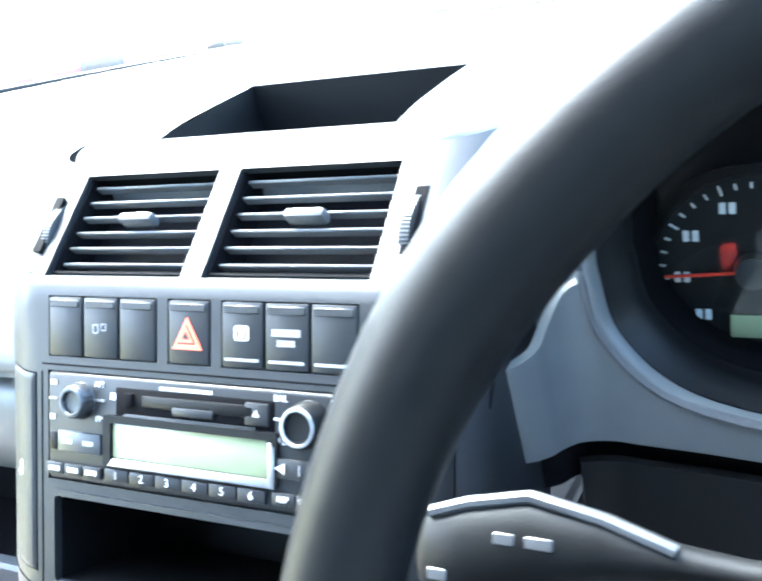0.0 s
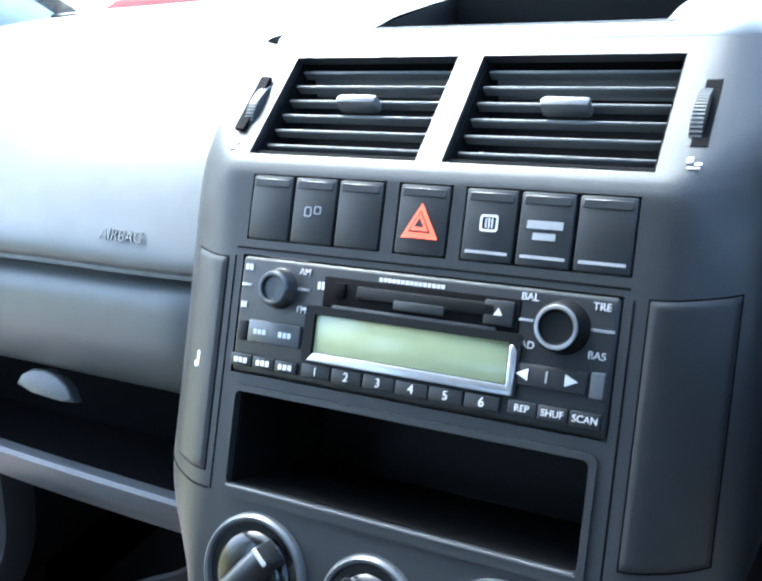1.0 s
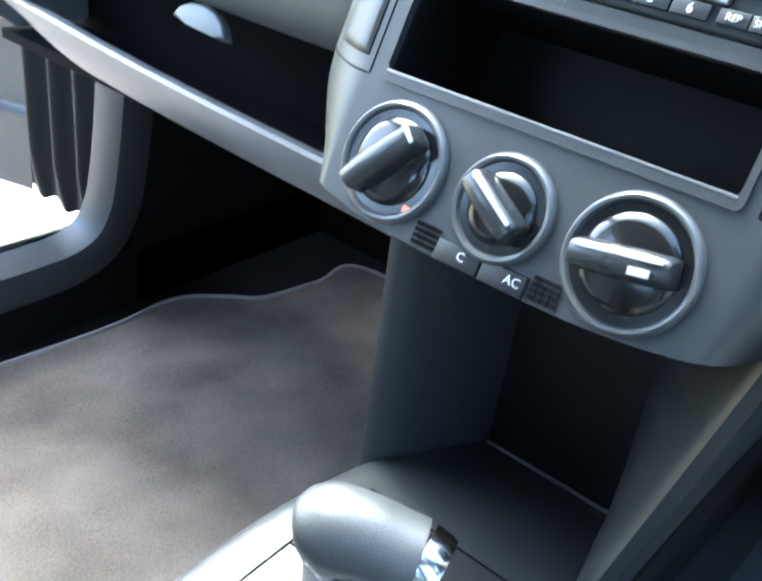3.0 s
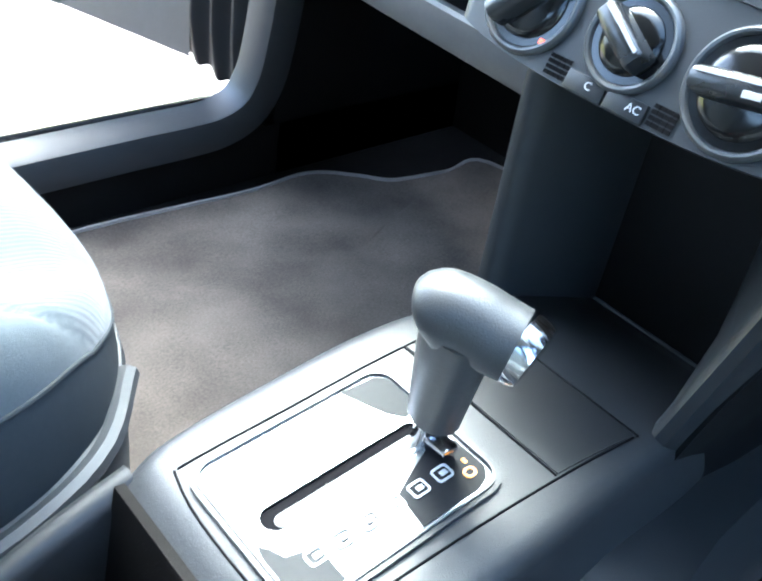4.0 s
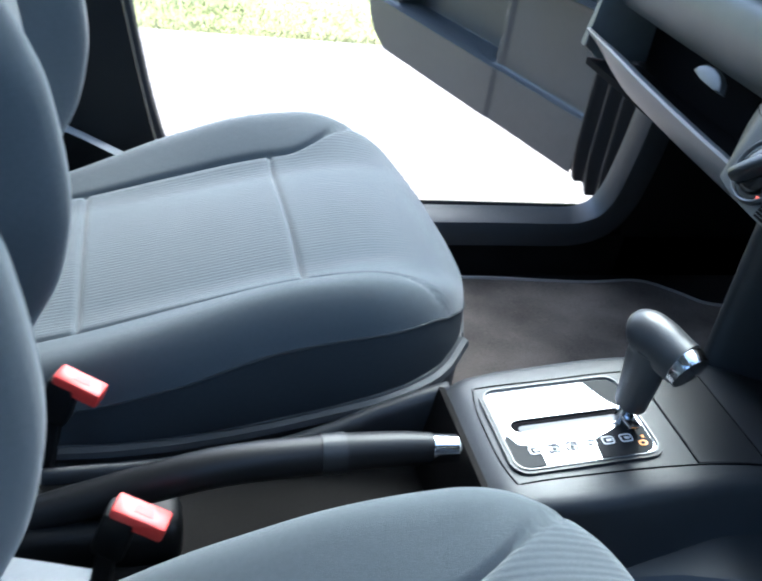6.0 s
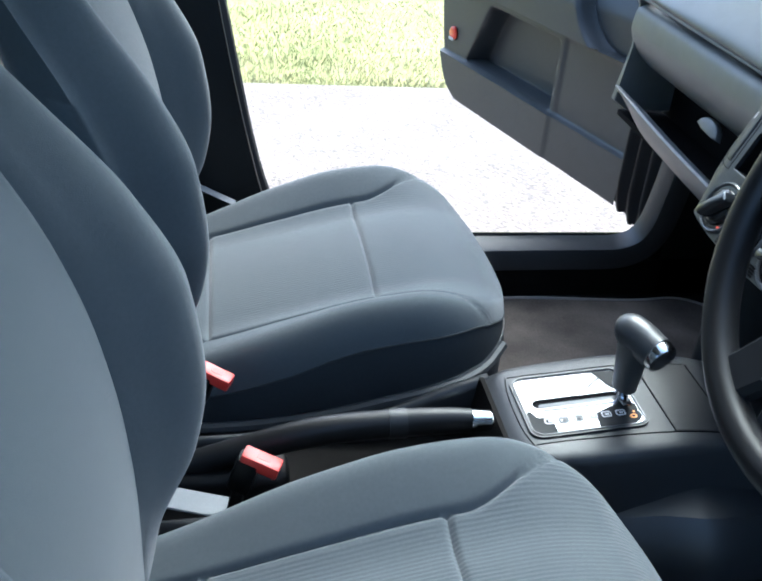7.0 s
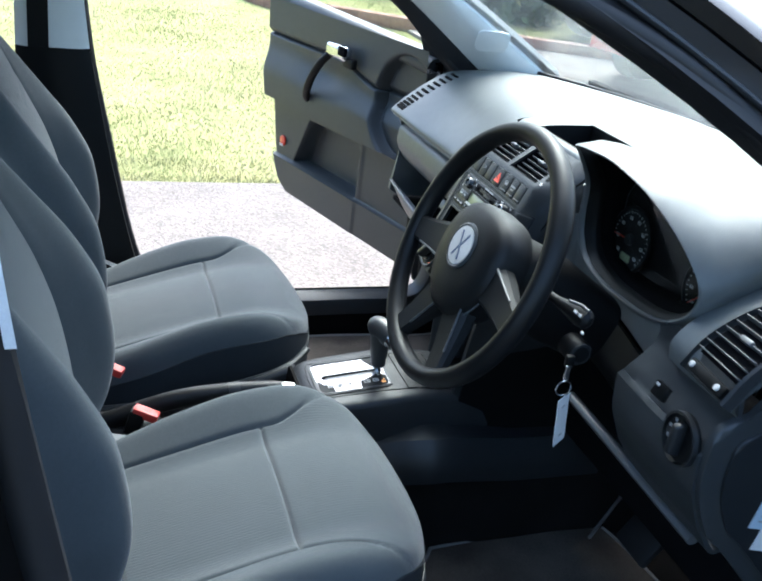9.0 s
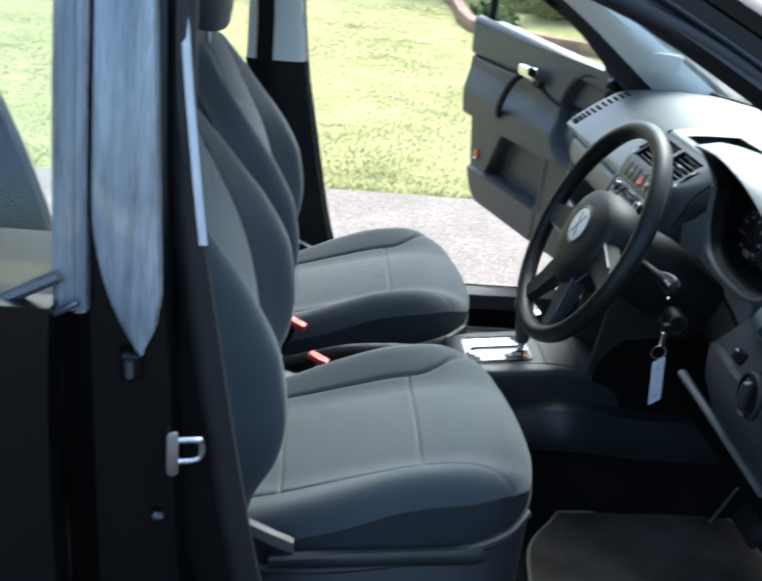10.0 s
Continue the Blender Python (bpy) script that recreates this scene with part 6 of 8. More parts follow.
def driver_side_fittings():
    # corner air vent: a curved body that follows the dash up to the screen, with cross slats
    spine = smooth_path([(0.651, 0.018, 0.930), (0.653, 0.042, 0.966), (0.656, 0.082, 0.998), (0.659, 0.132, 1.020)], 25)
    fr = []
    for k, p in enumerate(spine):
        v = (spine[min(24, k + 1)] - spine[max(0, k - 1)]).normalized()
        fr.append(frame_at(p, Vector((1, -0.15, 0.02)) - v * v.dot(Vector((1, -0.15, 0.02))), v))
    hw = [0.045 - 0.010 * (k / 24) ** 2 for k in range(25)]
    bm = bmesh.new()
    loft(bm, [[f @ Vector((s * (w + g), 0, h)) for s, g, h in ((-1, 0.006, -0.012), (-1, 0.005, 0.001), (-1, 0.001, 0.003), (-1, 0.0, -0.004), (1, 0.0, -0.004), (1, 0.001, 0.003), (1, 0.005, 0.001), (1, 0.006, -0.012))] for f, w in zip(fr, hw)])
    g = part("corner_vent", bm, "stack", dash, "curved corner air vent with cross slats", angle=50)
    bm = bmesh.new()
    loft(bm, [[f @ Vector((s * (w - 0.003), 0, h)) for s, h in ((-1, -0.010), (-1, -0.0034), (1, -0.0034), (1, -0.010))] for f, w in zip(fr[5:], hw[5:])])
    part("vent_box", bm, "void", g)
    for k in range(6, 25, 2):
        bm = bmesh.new()
        rbox(bm, (0, 0, 0.0005), (2 * hw[k] - 0.006, 0.0016, 0.008), fr[k], 0.0005, 1)
        part("slat", bm, "slat", g)
    bm = bmesh.new()
    rbox(bm, (0.004, 0, 0.004), (0.022, 0.007, 0.007), fr[12], 0.002)
    part("tab", bm, "slat", g)
    bm = bmesh.new()
    rbox(bm, (0, 0, -0.001), (0.076, 0.015, 0.007), fr[2], 0.002)
    part("thumb_plate", bm, "black", g)
    for x in (-0.030, 0.026):
        bm = bmesh.new()
        turned(bm, [(0.0042, 0.002), (0.0036, 0.0045), (0.0005, 0.005)], fr[2] @ Matrix.Translation((x, 0, 0)), 20)
        part("stud", bm, "white", g)
    # mirror switch and light switch
    m = frame_at((0.602, 0.012, 0.892), (1, 0, 0), (0, 0.38, 0.92))
    bm = bmesh.new()
    rbox(bm, (0, 0, 0.002), (0.026, 0.020, 0.008), m, 0.003)
    p = part("mirror_switch", bm, "black", dash, "small black rotary mirror switch")
    bm = bmesh.new()
    rbox(bm, (-0.006, 0.005, 0.0065), (0.006, 0.003, 0.001), m)
    part("symbol", bm, "white", p)
    m = frame_at((0.656, 0.010, 0.862), (1, -0.06, 0), (0, 0.05, 1))
    bm = bmesh.new()
    turned(bm, [(0.032, -0.004), (0.032, 0.003), (0.029, 0.006), (0.027, 0.002), (0.0005, 0.002)], m, 44)
    p = part("light_switch", bm, "black", dash, "round rotary light switch with bar grip")
    bm = bmesh.new()
    ring_frame(bm, [(0.0322 * math.cos(a), 0.0322 * math.sin(a)) for a in (2 * math.pi * j / 40 for j in range(40))], [(0.0300 * math.cos(a), 0.0300 * math.sin(a)) for a in (2 * math.pi * j / 40 for j in range(40))], 0.0055, m)
    part("switch_rim", bm, "stack", p)
    bm = bmesh.new()
    rbox(bm, (0, 0, 0.008), (0.013, 0.044, 0.016), m, 0.004, 3, 0.85)
    part("grip", bm, "button", p)
    for a in (130, 165, 200):
        bm = bmesh.new()
        rbox(bm, (0, 0, 0), (0.005, 0.004, 0.0008), m @ pose(0.022 * math.cos(radians(a)), 0.022 * math.sin(radians(a)), 0.003))
        part("symbol", bm, "grey_print", p)
    # sticker on the end cover
    s = thing("service_sticker", "pale blue printed service sticker on the dash end", "sticker", (0.708, 0.125, 0.78))
    rot = pose(0.7075, 0.133, 0.797, -13, 0, 0)
    bm = bmesh.new()
    rbox(bm, (0, 0, 0), (0.0006, 0.062, 0.078), rot, 0.0002, 1)
    part("sheet", bm, "label", s)
    bm = bmesh.new()
    rbox(bm, (0.0008, 0.010, -0.053), (0.0008, 0.042, 0.030), rot, 0.0002, 1)
    part("yellow_sheet", bm, "paper", s)
    for k, (z, w, y) in enumerate(((0.030, 0.030, 0.008), (0.022, 0.026, 0.006), (0.016, 0.022, 0.008), (0.008, 0.028, 0.004), (-0.004, 0.040, 0), (-0.012, 0.044, 0), (-0.020, 0.036, -0.003), (-0.028, 0.042, 0))):
        bm = bmesh.new()
        rbox(bm, (0.0006, y, z), (0.0006, w, 0.0030 if k in (0, 4) else 0.0018), rot)
        part("print_bar", bm, "black" if k in (0, 4) else "grey_print", s)
    bm = bmesh.new()
    prism(bm, [(-0.006, -0.006), (0.006, -0.006), (0, 0.008)], 0.0004, rot @ Matrix.Translation((0.0006, -0.020, 0.028)) @ Matrix(((0, 0, 1, 0), (1, 0, 0, 0), (0, 1, 0, 0), (0, 0, 0, 1))))
    part("print_mark", bm, "leaf", s)
    settle(s)
    # side demister grille at the passenger end of the pad
    for k in range(12):
        q = k / 11
        x = -0.668 + 0.022 * q
        y = 0.105 + 0.125 * q
        bm = bmesh.new()
        v = 0.70 - 0.37 * q
        yy, zz = dash_profile(x, v)
        yy2, zz2 = dash_profile(x, v - 0.05)
        mm = frame_at((x, yy, zz + 0.001), (1, 0, 0), (0, yy2 - yy, zz2 - zz))
        rbox(bm, (0.012, 0, 0), (0.046, 0.0080, 0.003), mm, 0.0015, 1)
        part("demister_slot", bm, "void", dash)
    words("lettering", "AIRBAG", 0.0112, frame_at((-0.250, dash_profile(-0.240, 0.735)[0], dash_profile(-0.240, 0.735)[1]), (1, -0.02, 0), Vector((0, dash_profile(-0.24, 0.70)[0] - dash_profile(-0.24, 0.77)[0], dash_profile(-0.24, 0.70)[1] - dash_profile(-0.24, 0.77)[1]))) @ Matrix.Translation((-0.002, 0, 0.0013)), "pad", dash, 0.0005)
    # pillar speaker cover
    bm = bmesh.new()
    mm = frame_at((-0.6215, 0.292, 1.084), (0.19, 0.98, 0.0), (0.37, 0, 0.93))
    prism(bm, rrect(0.078, 0.052, 0.012), 0.004, mm, 0.002)
    p = part("pillar_speaker", bm, "pillar")
    tagged(p, "pale perforated speaker cover on the front pillar", "speaker cover")
    settle(dash)
    settle(stack)


driver_side_fittings()


# ---- centre console ----
PLATE = frame_at((0.002, -0.172, 0.5765), (1, 0, 0), (0, 1, 0.11))


def console():
    c = thing("gear_console", "dark grey floor console with chromed selector plate", "floor console", (0, -0.15, 0.46))
    # housing: crowned top with soft shoulders, falling away into the well ahead of the lid
    TOP = [(-0.262, 0.5610, 0.074), (-0.235, 0.5690, 0.0815), (-0.17, 0.5762, 0.086), (-0.105, 0.5832, 0.087), (-0.07, 0.5850, 0.086), (-0.012, 0.5810, 0.083), (0.03, 0.5740, 0.080), (0.07, 0.5650, 0.076), (0.112, 0.5560, 0.070)]
    bm = bmesh.new()
    rings = []
    for k in range(60):
        y = -0.262 + 0.374 * k / 59
        z, hw = lerp_table(TOP, y)
        e = 0.004 * sstep(-0.250, -0.262, y)
        sec = [(hw + 0.011, z - 0.13), (hw + 0.008, z - 0.050), (hw + 0.005, z - 0.015), (hw + 0.003, z - 0.0065), (hw - 0.001, z - 0.0028 - e), (hw - 0.008, z - 0.0008 - e), (0.064, z - e)]
        rings.append([(0.004 - a, y, b) for a, b in sec] + [(0.004 + a, y, b) for a, b in sec[::-1]])
    loft(bm, rings)
    part("housing", bm, "housing", c, angle=50)

    def P(x, y, z=0.0):
        """Millimetres on the selector plate's plane, but following the housing's crown ahead of it."""
        w = PLATE @ Vector((x / 1000, y / 1000, 0))
        return Vector((w.x, w.y, lerp_table(TOP, w.y)[0] + z / 1000))

    # joint round the inset top panel and across ahead of the plate
    left, right = [(-58.5, y) for y in range(-66, 160, 6)], [(62.5 + 8 * sstep(-40, 160, y), y) for y in range(-66, 160, 6)]
    for line in (left, right, [(-58.5 + 12.5 * q, 91) for q in range(11)], [(-58.5 + 13 * q, 160) for q in range(11)], [(-58.5 + 12.1 * q, -74 + 6 * (abs(q - 5) / 5) ** 3) for q in range(11)]):
        bm = bmesh.new()
        tube(bm, [P(x, y, 0.1) for x, y in line], 0.0008, 6)
        part("panel_gap", bm, "void", c)
    bm = bmesh.new()
    slab(bm, lambda u, v: P(-57.2 + (123.5 + 3.5 * v) * u, 92.4 + 66 * v, 0.7), 4, 10, 0.003)
    part("lid", bm, "flap", c, "flat dark lid ahead of the selector")
    # selector plate: raised frame, bright plate with the gate cut through it, prints
    cx, cy = 0.0005, 0.0005
    bm = bmesh.new()
    ring_frame(bm, rrect(0.110, 0.137, 0.016, 6, cx, cy), rrect(0.102, 0.129, 0.012, 6, cx, cy), 0.0022, PLATE)
    fr = part("plate_frame", bm, "housing", c, "raised frame round the selector plate")
    bm = bmesh.new()
    ring_frame(bm, rrect(0.1035, 0.1305, 0.013, 6, cx, cy), rrect(0.1010, 0.1280, 0.012, 6, cx, cy), 0.0034, PLATE)
    part("frame_bead", bm, "rim", fr)
    gate = rrect(0.0165, 0.107, 0.0081, 6, 0.0, 0.001)
    bm = bmesh.new()
    ring_frame(bm, rrect(0.1005, 0.1275, 0.0118, 6, cx, cy), gate, 0.0013, PLATE)
    pl = part("selector_plate", bm, "plate", c, "bright chromed selector plate")
    bm = bmesh.new()
    ring_frame(bm, rrect(0.0205, 0.111, 0.0100, 6, 0.0, 0.001), gate, 0.0024, PLATE)
    part("slot_rim", bm, "satin", pl, "bright raised rim of the gate")
    bm = bmesh.new()
    prism(bm, rrect(0.0164, 0.1068, 0.0080, 6, 0.0, 0.001), 0.0004, PLATE @ Matrix.Translation((0, 0, 0.0001)))
    part("slot", bm, "void", pl, "dark selector gate")
    bm = bmesh.new()
    prism(bm, rrect(0.0085, 0.094, 0.0040, 6, 0.0027, 0.001), 0.0005, PLATE @ Matrix.Translation((0, 0, 0.0006)), 0.0002)
    part("gate_shutter", bm, "slat", pl, "grey sliding gate shutter")
    dark = (((0.008, -0.0605), (0.013, -0.0565), (0.021, -0.0535), (0.024, -0.043), (0.028, -0.0375), (0.0485, -0.0375), (0.0485, -0.055), (0.045, -0.0605), (0.039, -0.0625), (0.014, -0.0625)),
            ((0.026, 0.014), (0.049, 0.011), (0.049, 0.050), (0.046, 0.058), (0.040, 0.0625), (0.018, 0.0625), (0.012, 0.058), (0.013, 0.044)),
            ((-0.0485, 0.034), (-0.021, 0.045), (-0.012, 0.052), (-0.013, 0.060), (-0.020, 0.0635), (-0.040, 0.0635), (-0.047, 0.057)))
    for pts in dark:
        bm = bmesh.new()
        prism(bm, pts, 0.0005, PLATE @ Matrix.Translation((0, 0, 0.0014)))
        part("dark_panel", bm, "panel_dark", pl, "dark glossy selector panel")
    for k in range(6):
        bm = bmesh.new()
        m = PLATE @ Matrix.Translation((0.0300, -0.0415 + 0.0165 * k, 0.0020))
        ring_frame(bm, rrect(0.0095, 0.0110, 0.0024), rrect(0.0070, 0.0085, 0.0014), 0.0005, m)
        rbox(bm, (0.0, 0.0008, 0.0003), (0.0032, 0.0046, 0.0005), m, 0.0004, 1)
        part("position_mark", bm, "button" if 0 < k < 3 else "white", pl)
    bm = bmesh.new()
    ring_frame(bm, rrect(0.0065, 0.0075, 0.0028), rrect(0.004, 0.005, 0.002), 0.0006, PLATE @ Matrix.Translation((0.0385, 0.053, 0.0021)))
    rbox(bm, (0.031, 0.056, 0.0022), (0.0035, 0.0022, 0.0005), PLATE, 0.0004, 1)
    part("lit_mark", bm, "orange", pl)
    bm = bmesh.new()
    rbox(bm, (0, 0, 0.0016), (0.0016, 0.030, 0.0005), PLATE @ pose(-0.031, 0.032, 0, 0, 0, 40))
    rbox(bm, (0, 0, 0.0015), (0.0007, 0.022, 0.0004), PLATE @ pose(-0.032, -0.002, 0, 0, 0, -14))
    part("engraving", bm, "button", pl)
    # tray walls behind the plate, sweeping down beside the handbrake
    for sd in (-1, 1):
        bm = bmesh.new()
        rings = []
        for k in range(20):
            q = k / 19
            y = -0.255 - 0.40 * q
            z = lerp_table([(0.0, 0.5605), (0.12, 0.545), (0.30, 0.518), (0.55, 0.496), (1.0, 0.486)], q)[0]
            x = 0.002 + sd * (0.079 - 0.012 * sstep(0, 0.5, q))
            w = 0.011 - 0.004 * q
            rings.append([(x + sd * w, y, 0.40), (x + sd * w * 0.9, y, z - 0.012), (x + sd * w * 0.55, y, z - 0.003), (x, y, z), (x - sd * w * 0.6, y, z - 0.002), (x - sd * w * 0.9, y, z - 0.012), (x - sd * w * 0.9, y, 0.45)])
        loft(bm, rings)
        part("bin_side", bm, "housing", c, "tapering side wall of the handbrake tray", angle=60)
    bm = bmesh.new()
    rbox(bm, (0.007, -0.46, 0.470), (0.150, 0.40, 0.012), None, 0.003)
    slab(bm, lambda u, v: (-0.068 + 0.150 * u, -0.262 - 0.012 * v, 0.562 - 0.095 * v), 3, 4, 0.006)
    # dull carpet colour puts the shade of the tray into its floor
    part("bin_floor", bm, "carpet", c, "tray floor, coloured dark and dull for the shade in it")
    # padded side of the tunnel in the driver's footwell
    bm = bmesh.new()
    rings = []
    for y, z, x in ((-0.26, 0.458, 0.105), (-0.16, 0.484, 0.120), (-0.10, 0.505, 0.140), (-0.065, 0.515, 0.157), (-0.045, 0.517, 0.161), (-0.02, 0.514, 0.156), (0.04, 0.502, 0.145), (0.12, 0.49, 0.138), (0.30, 0.49, 0.14)):
        rings.append([(0.060, y, z + 0.012), (x - 0.02, y, z + 0.004), (x, y, z - 0.020), (x + 0.004, y, z - 0.055), (x + 0.002, y, z - 0.075), (0.060, y, z - 0.080)])
    loft(bm, rings)
    part("side_moulding", bm, "housing", c, "bulging footwell side moulding")
    settle(c)

    g = thing("gear_selector", "automatic gear lever with dark leather T handle and chrome button", "gear lever", (-0.002, -0.128, 0.585))
    bm = bmesh.new()
    tube(bm, [(0.008, -0.123, 0.580), (0.009, -0.123, 0.600), (0.011, -0.124, 0.612)], [0.0085, 0.0075, 0.0095], 16)
    part("collar", bm, "chrome", g, "chromed lever collar")
    bm = bmesh.new()
    rbox(bm, (0.018, -0.123, 0.590), (0.020, 0.012, 0.005), pose(0, 0, 0), 0.002)
    part("pointer", bm, "chrome", g)
    bm = bmesh.new()
    tube(bm, smooth_path([(0.012, -0.124, 0.606), (0.015, -0.126, 0.632), (0.018, -0.128, 0.656), (0.020, -0.128, 0.672)], 12), [0.0135 + 0.0005 * k for k in range(12)], 20, 1.15, (1, 0, 0))
    part("stem", bm, "leather", g, "leather wrapped stem")
    bm = bmesh.new()
    axis = smooth_path([(0.003, -0.136, 0.674), (0.010, -0.133, 0.678), (0.022, -0.126, 0.677), (0.034, -0.120, 0.674), (0.044, -0.115, 0.672)], 20)
    tube(bm, axis, [0.010 + 0.0105 * math.sqrt(max(0, math.sin(min(1, k / 6) * math.pi / 2))) if k < 6 else 0.0205 - 0.0012 * (k - 6) / 13 for k in range(20)], 24)
    part("handle", bm, "leather", g, "dark leather T handle")
    bm = bmesh.new()
    tube(bm, [(0.0435, -0.1148, 0.6718), (0.0500, -0.1128, 0.6698), (0.0535, -0.1116, 0.6687), (0.0545, -0.1113, 0.6684)], [0.0186, 0.0184, 0.0172, 0.0120], 28)
    part("release_button", bm, "chrome", g, "chrome release button")
    settle(g)

    h = thing("handbrake", "dark grey handbrake lever with a chrome button", "handbrake", (0.012, -0.50, 0.50))
    bm = bmesh.new()
    p = smooth_path([(0.014, -0.66, 0.500), (0.013, -0.57, 0.528), (0.012, -0.48, 0.553), (0.011, -0.40, 0.561), (0.011, -0.330, 0.563), (0.011, -0.298, 0.562)], 26)
    tube(bm, p, [0.013 + 0.0025 * math.sin(math.pi * k / 25) for k in range(26)], 16, 1.1)
    part("grip", bm, "wheel", h, "long dark grip")
    bm = bmesh.new()
    tube(bm, [(0.011, -0.392, 0.5615), (0.011, -0.372, 0.5622)], 0.0162, 20, 1.1)
    part("grip_band", bm, "button", h)
    bm = bmesh.new()
    tube(bm, [(0.011, -0.299, 0.562), (0.011, -0.288, 0.5617), (0.011, -0.276, 0.561), (0.011, -0.273, 0.561)], [0.0135, 0.0125, 0.0118, 0.009], 20)
    part("button", bm, "chrome", h, "chrome push button")
    bm = bmesh.new()
    rbox(bm, (0.014, -0.57, 0.492), (0.05, 0.14, 0.045), pose(0, 0, 0, 0, 0, 0), 0.012, 3)
    part("boot", bm, "black", h)
    settle(h)
    for n, (x, y, z, rz) in enumerate(((-0.080, -0.584, 0.580, 24), (0.070, -0.537, 0.579, 20))):
        bk = thing("seat_belt_buckle", "red seat belt buckle on a black stalk beside the seat", "seat belt buckle", (x, y, 0.5), "seat belt buckles")
        m = pose(x, y, z - 0.012, -16, 0, -rz) @ Matrix.Scale(0.74, 4)
        bm = bmesh.new()
        rbox(bm, (0, 0.004, 0), (0.026, 0.056, 0.020), m, 0.003)
        part("release", bm, "red_plastic", bk, "red release button")
        bm = bmesh.new()
        rbox(bm, (0, 0.006, 0.0102), (0.010, 0.020, 0.001), m, 0.0005, 1)
        part("slot", bm, "rear_red", bk)
        bm = bmesh.new()
        rbox(bm, (0, -0.012, -0.030), (0.028, 0.034, 0.062), m, 0.005)
        part("housing", bm, "black", bk)
        bm = bmesh.new()
        tube(bm, [m @ Vector((0, -0.014, -0.05)), (x, y - 0.03, 0.47)], 0.008, 8)
        part("stalk", bm, "black", bk)
        settle(bk)


console()


# ---- seats ----
def seat(cx):
    s = thing("front_seat", "dark blue grey cloth front seat with stitched bolsters and headrest", "car seat", (cx, -0.40, 0.29), "front seats")
    yb, yf, HW = -0.70, -0.180, 0.242

    def plan(y):
        q = max(0, (y + 0.38) / (yf + 0.38))
        w = HW * max(0.0, 1 - q ** 3.6) ** 0.45
        return w * (1 - 0.10 * sstep(-0.48, -0.70, y))

    def seam(y):
        return 0.142 + 0.055 * sstep(-0.36, -0.23, y)

    def top(x, y):
        base = lerp_table([(-0.70, 0.508), (-0.59, 0.528), (-0.48, 0.556), (-0.36, 0.585), (-0.29, 0.594), (-0.235, 0.588), (-0.20, 0.568), (-0.180, 0.545)], y)[0]
        ax, sm = abs(x), seam(y)
        rise = lerp_table([(-0.70, 0.006), (-0.62, 0.020), (-0.50, 0.040), (-0.41, 0.050), (-0.34, 0.047), (-0.26, 0.030), (-0.18, 0.006)], y)[0]
        bol = rise * sstep(0.100, 0.212, ax)
        dome = 0.013 * (1 - min(1, ax / sm) ** 2)
        z = base + bol + dome
        z -= 0.0055 * math.exp(-((ax - sm) / 0.0030) ** 2) * sstep(-0.21, -0.27, y)
        if ax < sm:
            z -= 0.0048 * math.exp(-((y + 0.374) / 0.0030) ** 2) + 0.0048 * math.exp(-((y + 0.590) / 0.0030) ** 2)
        return z

    def bottom(y):
        return 0.455 + 0.035 * sstep(-0.40, -0.18, y)

    def rim(y):
        return lerp_table([(-0.68, 0.462), (-0.51, 0.484), (-0.40, 0.507), (-0.30, 0.531), (-0.25, 0.541), (-0.18, 0.545)], y)[0]

    def side_x(y):
        """Half width at which the upper cloth meets the darker side band."""
        w, zb = max(plan(y), 0.004), bottom(y)
        zs = lerp_table([(-0.70, 0.490), (-0.60, 0.505), (-0.50, 0.538), (-0.404, 0.574), (-0.325, 0.588), (-0.267, 0.592), (-0.22, 0.578), (-0.18, 0.545)], y)[0]
        k = min(0.80, max(0.15, (zs - zb) / (top(0.93 * w, y) - zb)))
        return w * (0.74 + 0.26 * (1 - k ** (1 / 0.48)) ** (1 / 3))

    # upholstery of the cushion: one closed skin of cross rings
    ys = [yb + (yf - yb) * (1 - (1 - k / 80) ** 1.25) for k in range(81)]
    ys = [y for y in ys if min(abs(y + 0.374), abs(y + 0.590)) > 0.0085]
    ys = sorted(ys + [c + d for c in (-0.374, -0.590) for d in (-0.007, -0.0045, -0.0025, 0, 0.0025, 0.0045, 0.007)])
    near = (0.0025, 0.0045, 0.007, 0.011, 0.017)
    bm = bmesh.new()
    rings = []
    for y in ys:
        w = max(plan(y), 0.004)
        ring = []
        zb, xs = bottom(y), side_x(y)
        sw = min(seam(y), 0.70 * w)
        o = w - sw
        half = [sw * k / 16 for k in range(13)] + [sw * (0.75 + 0.25 * q) for q in (0.35, 0.6, 0.76, 0.87, 0.94, 1)]
        half += [sw + min(q, o * 0.05 * (i + 1)) for i, q in enumerate(near)] + [sw + o * 0.30 + (xs - sw - o * 0.30) * (k / 12) ** 0.8 for k in range(1, 13)]
        half += [xs + (w - xs) * math.sin(k / 8 * math.pi / 2) for k in range(1, 9)]
        for x in [-q for q in half[:0:-1]] + half:
            e = abs(x) / w
            zt = top(x, y)
            r = max(0.0, (e - 0.74) / 0.26)
            z = zb + (zt - zb) * max(0.0, 1 - r ** 3) ** 0.48
            ring.append((x, y, max(z, zb + 0.005)))
        side = [(w * 1.0, zb + 0.003), (w * 0.985, zb)]
        ring = ring + [(side[0][0], y, min(side[0][1], ring[-1][2])), (side[1][0], y, zb), (-side[1][0], y, zb), (-side[0][0], y, min(side[0][1], ring[0][2]))]
        rings.append([(cx + a, b, c) for a, b, c in ring])
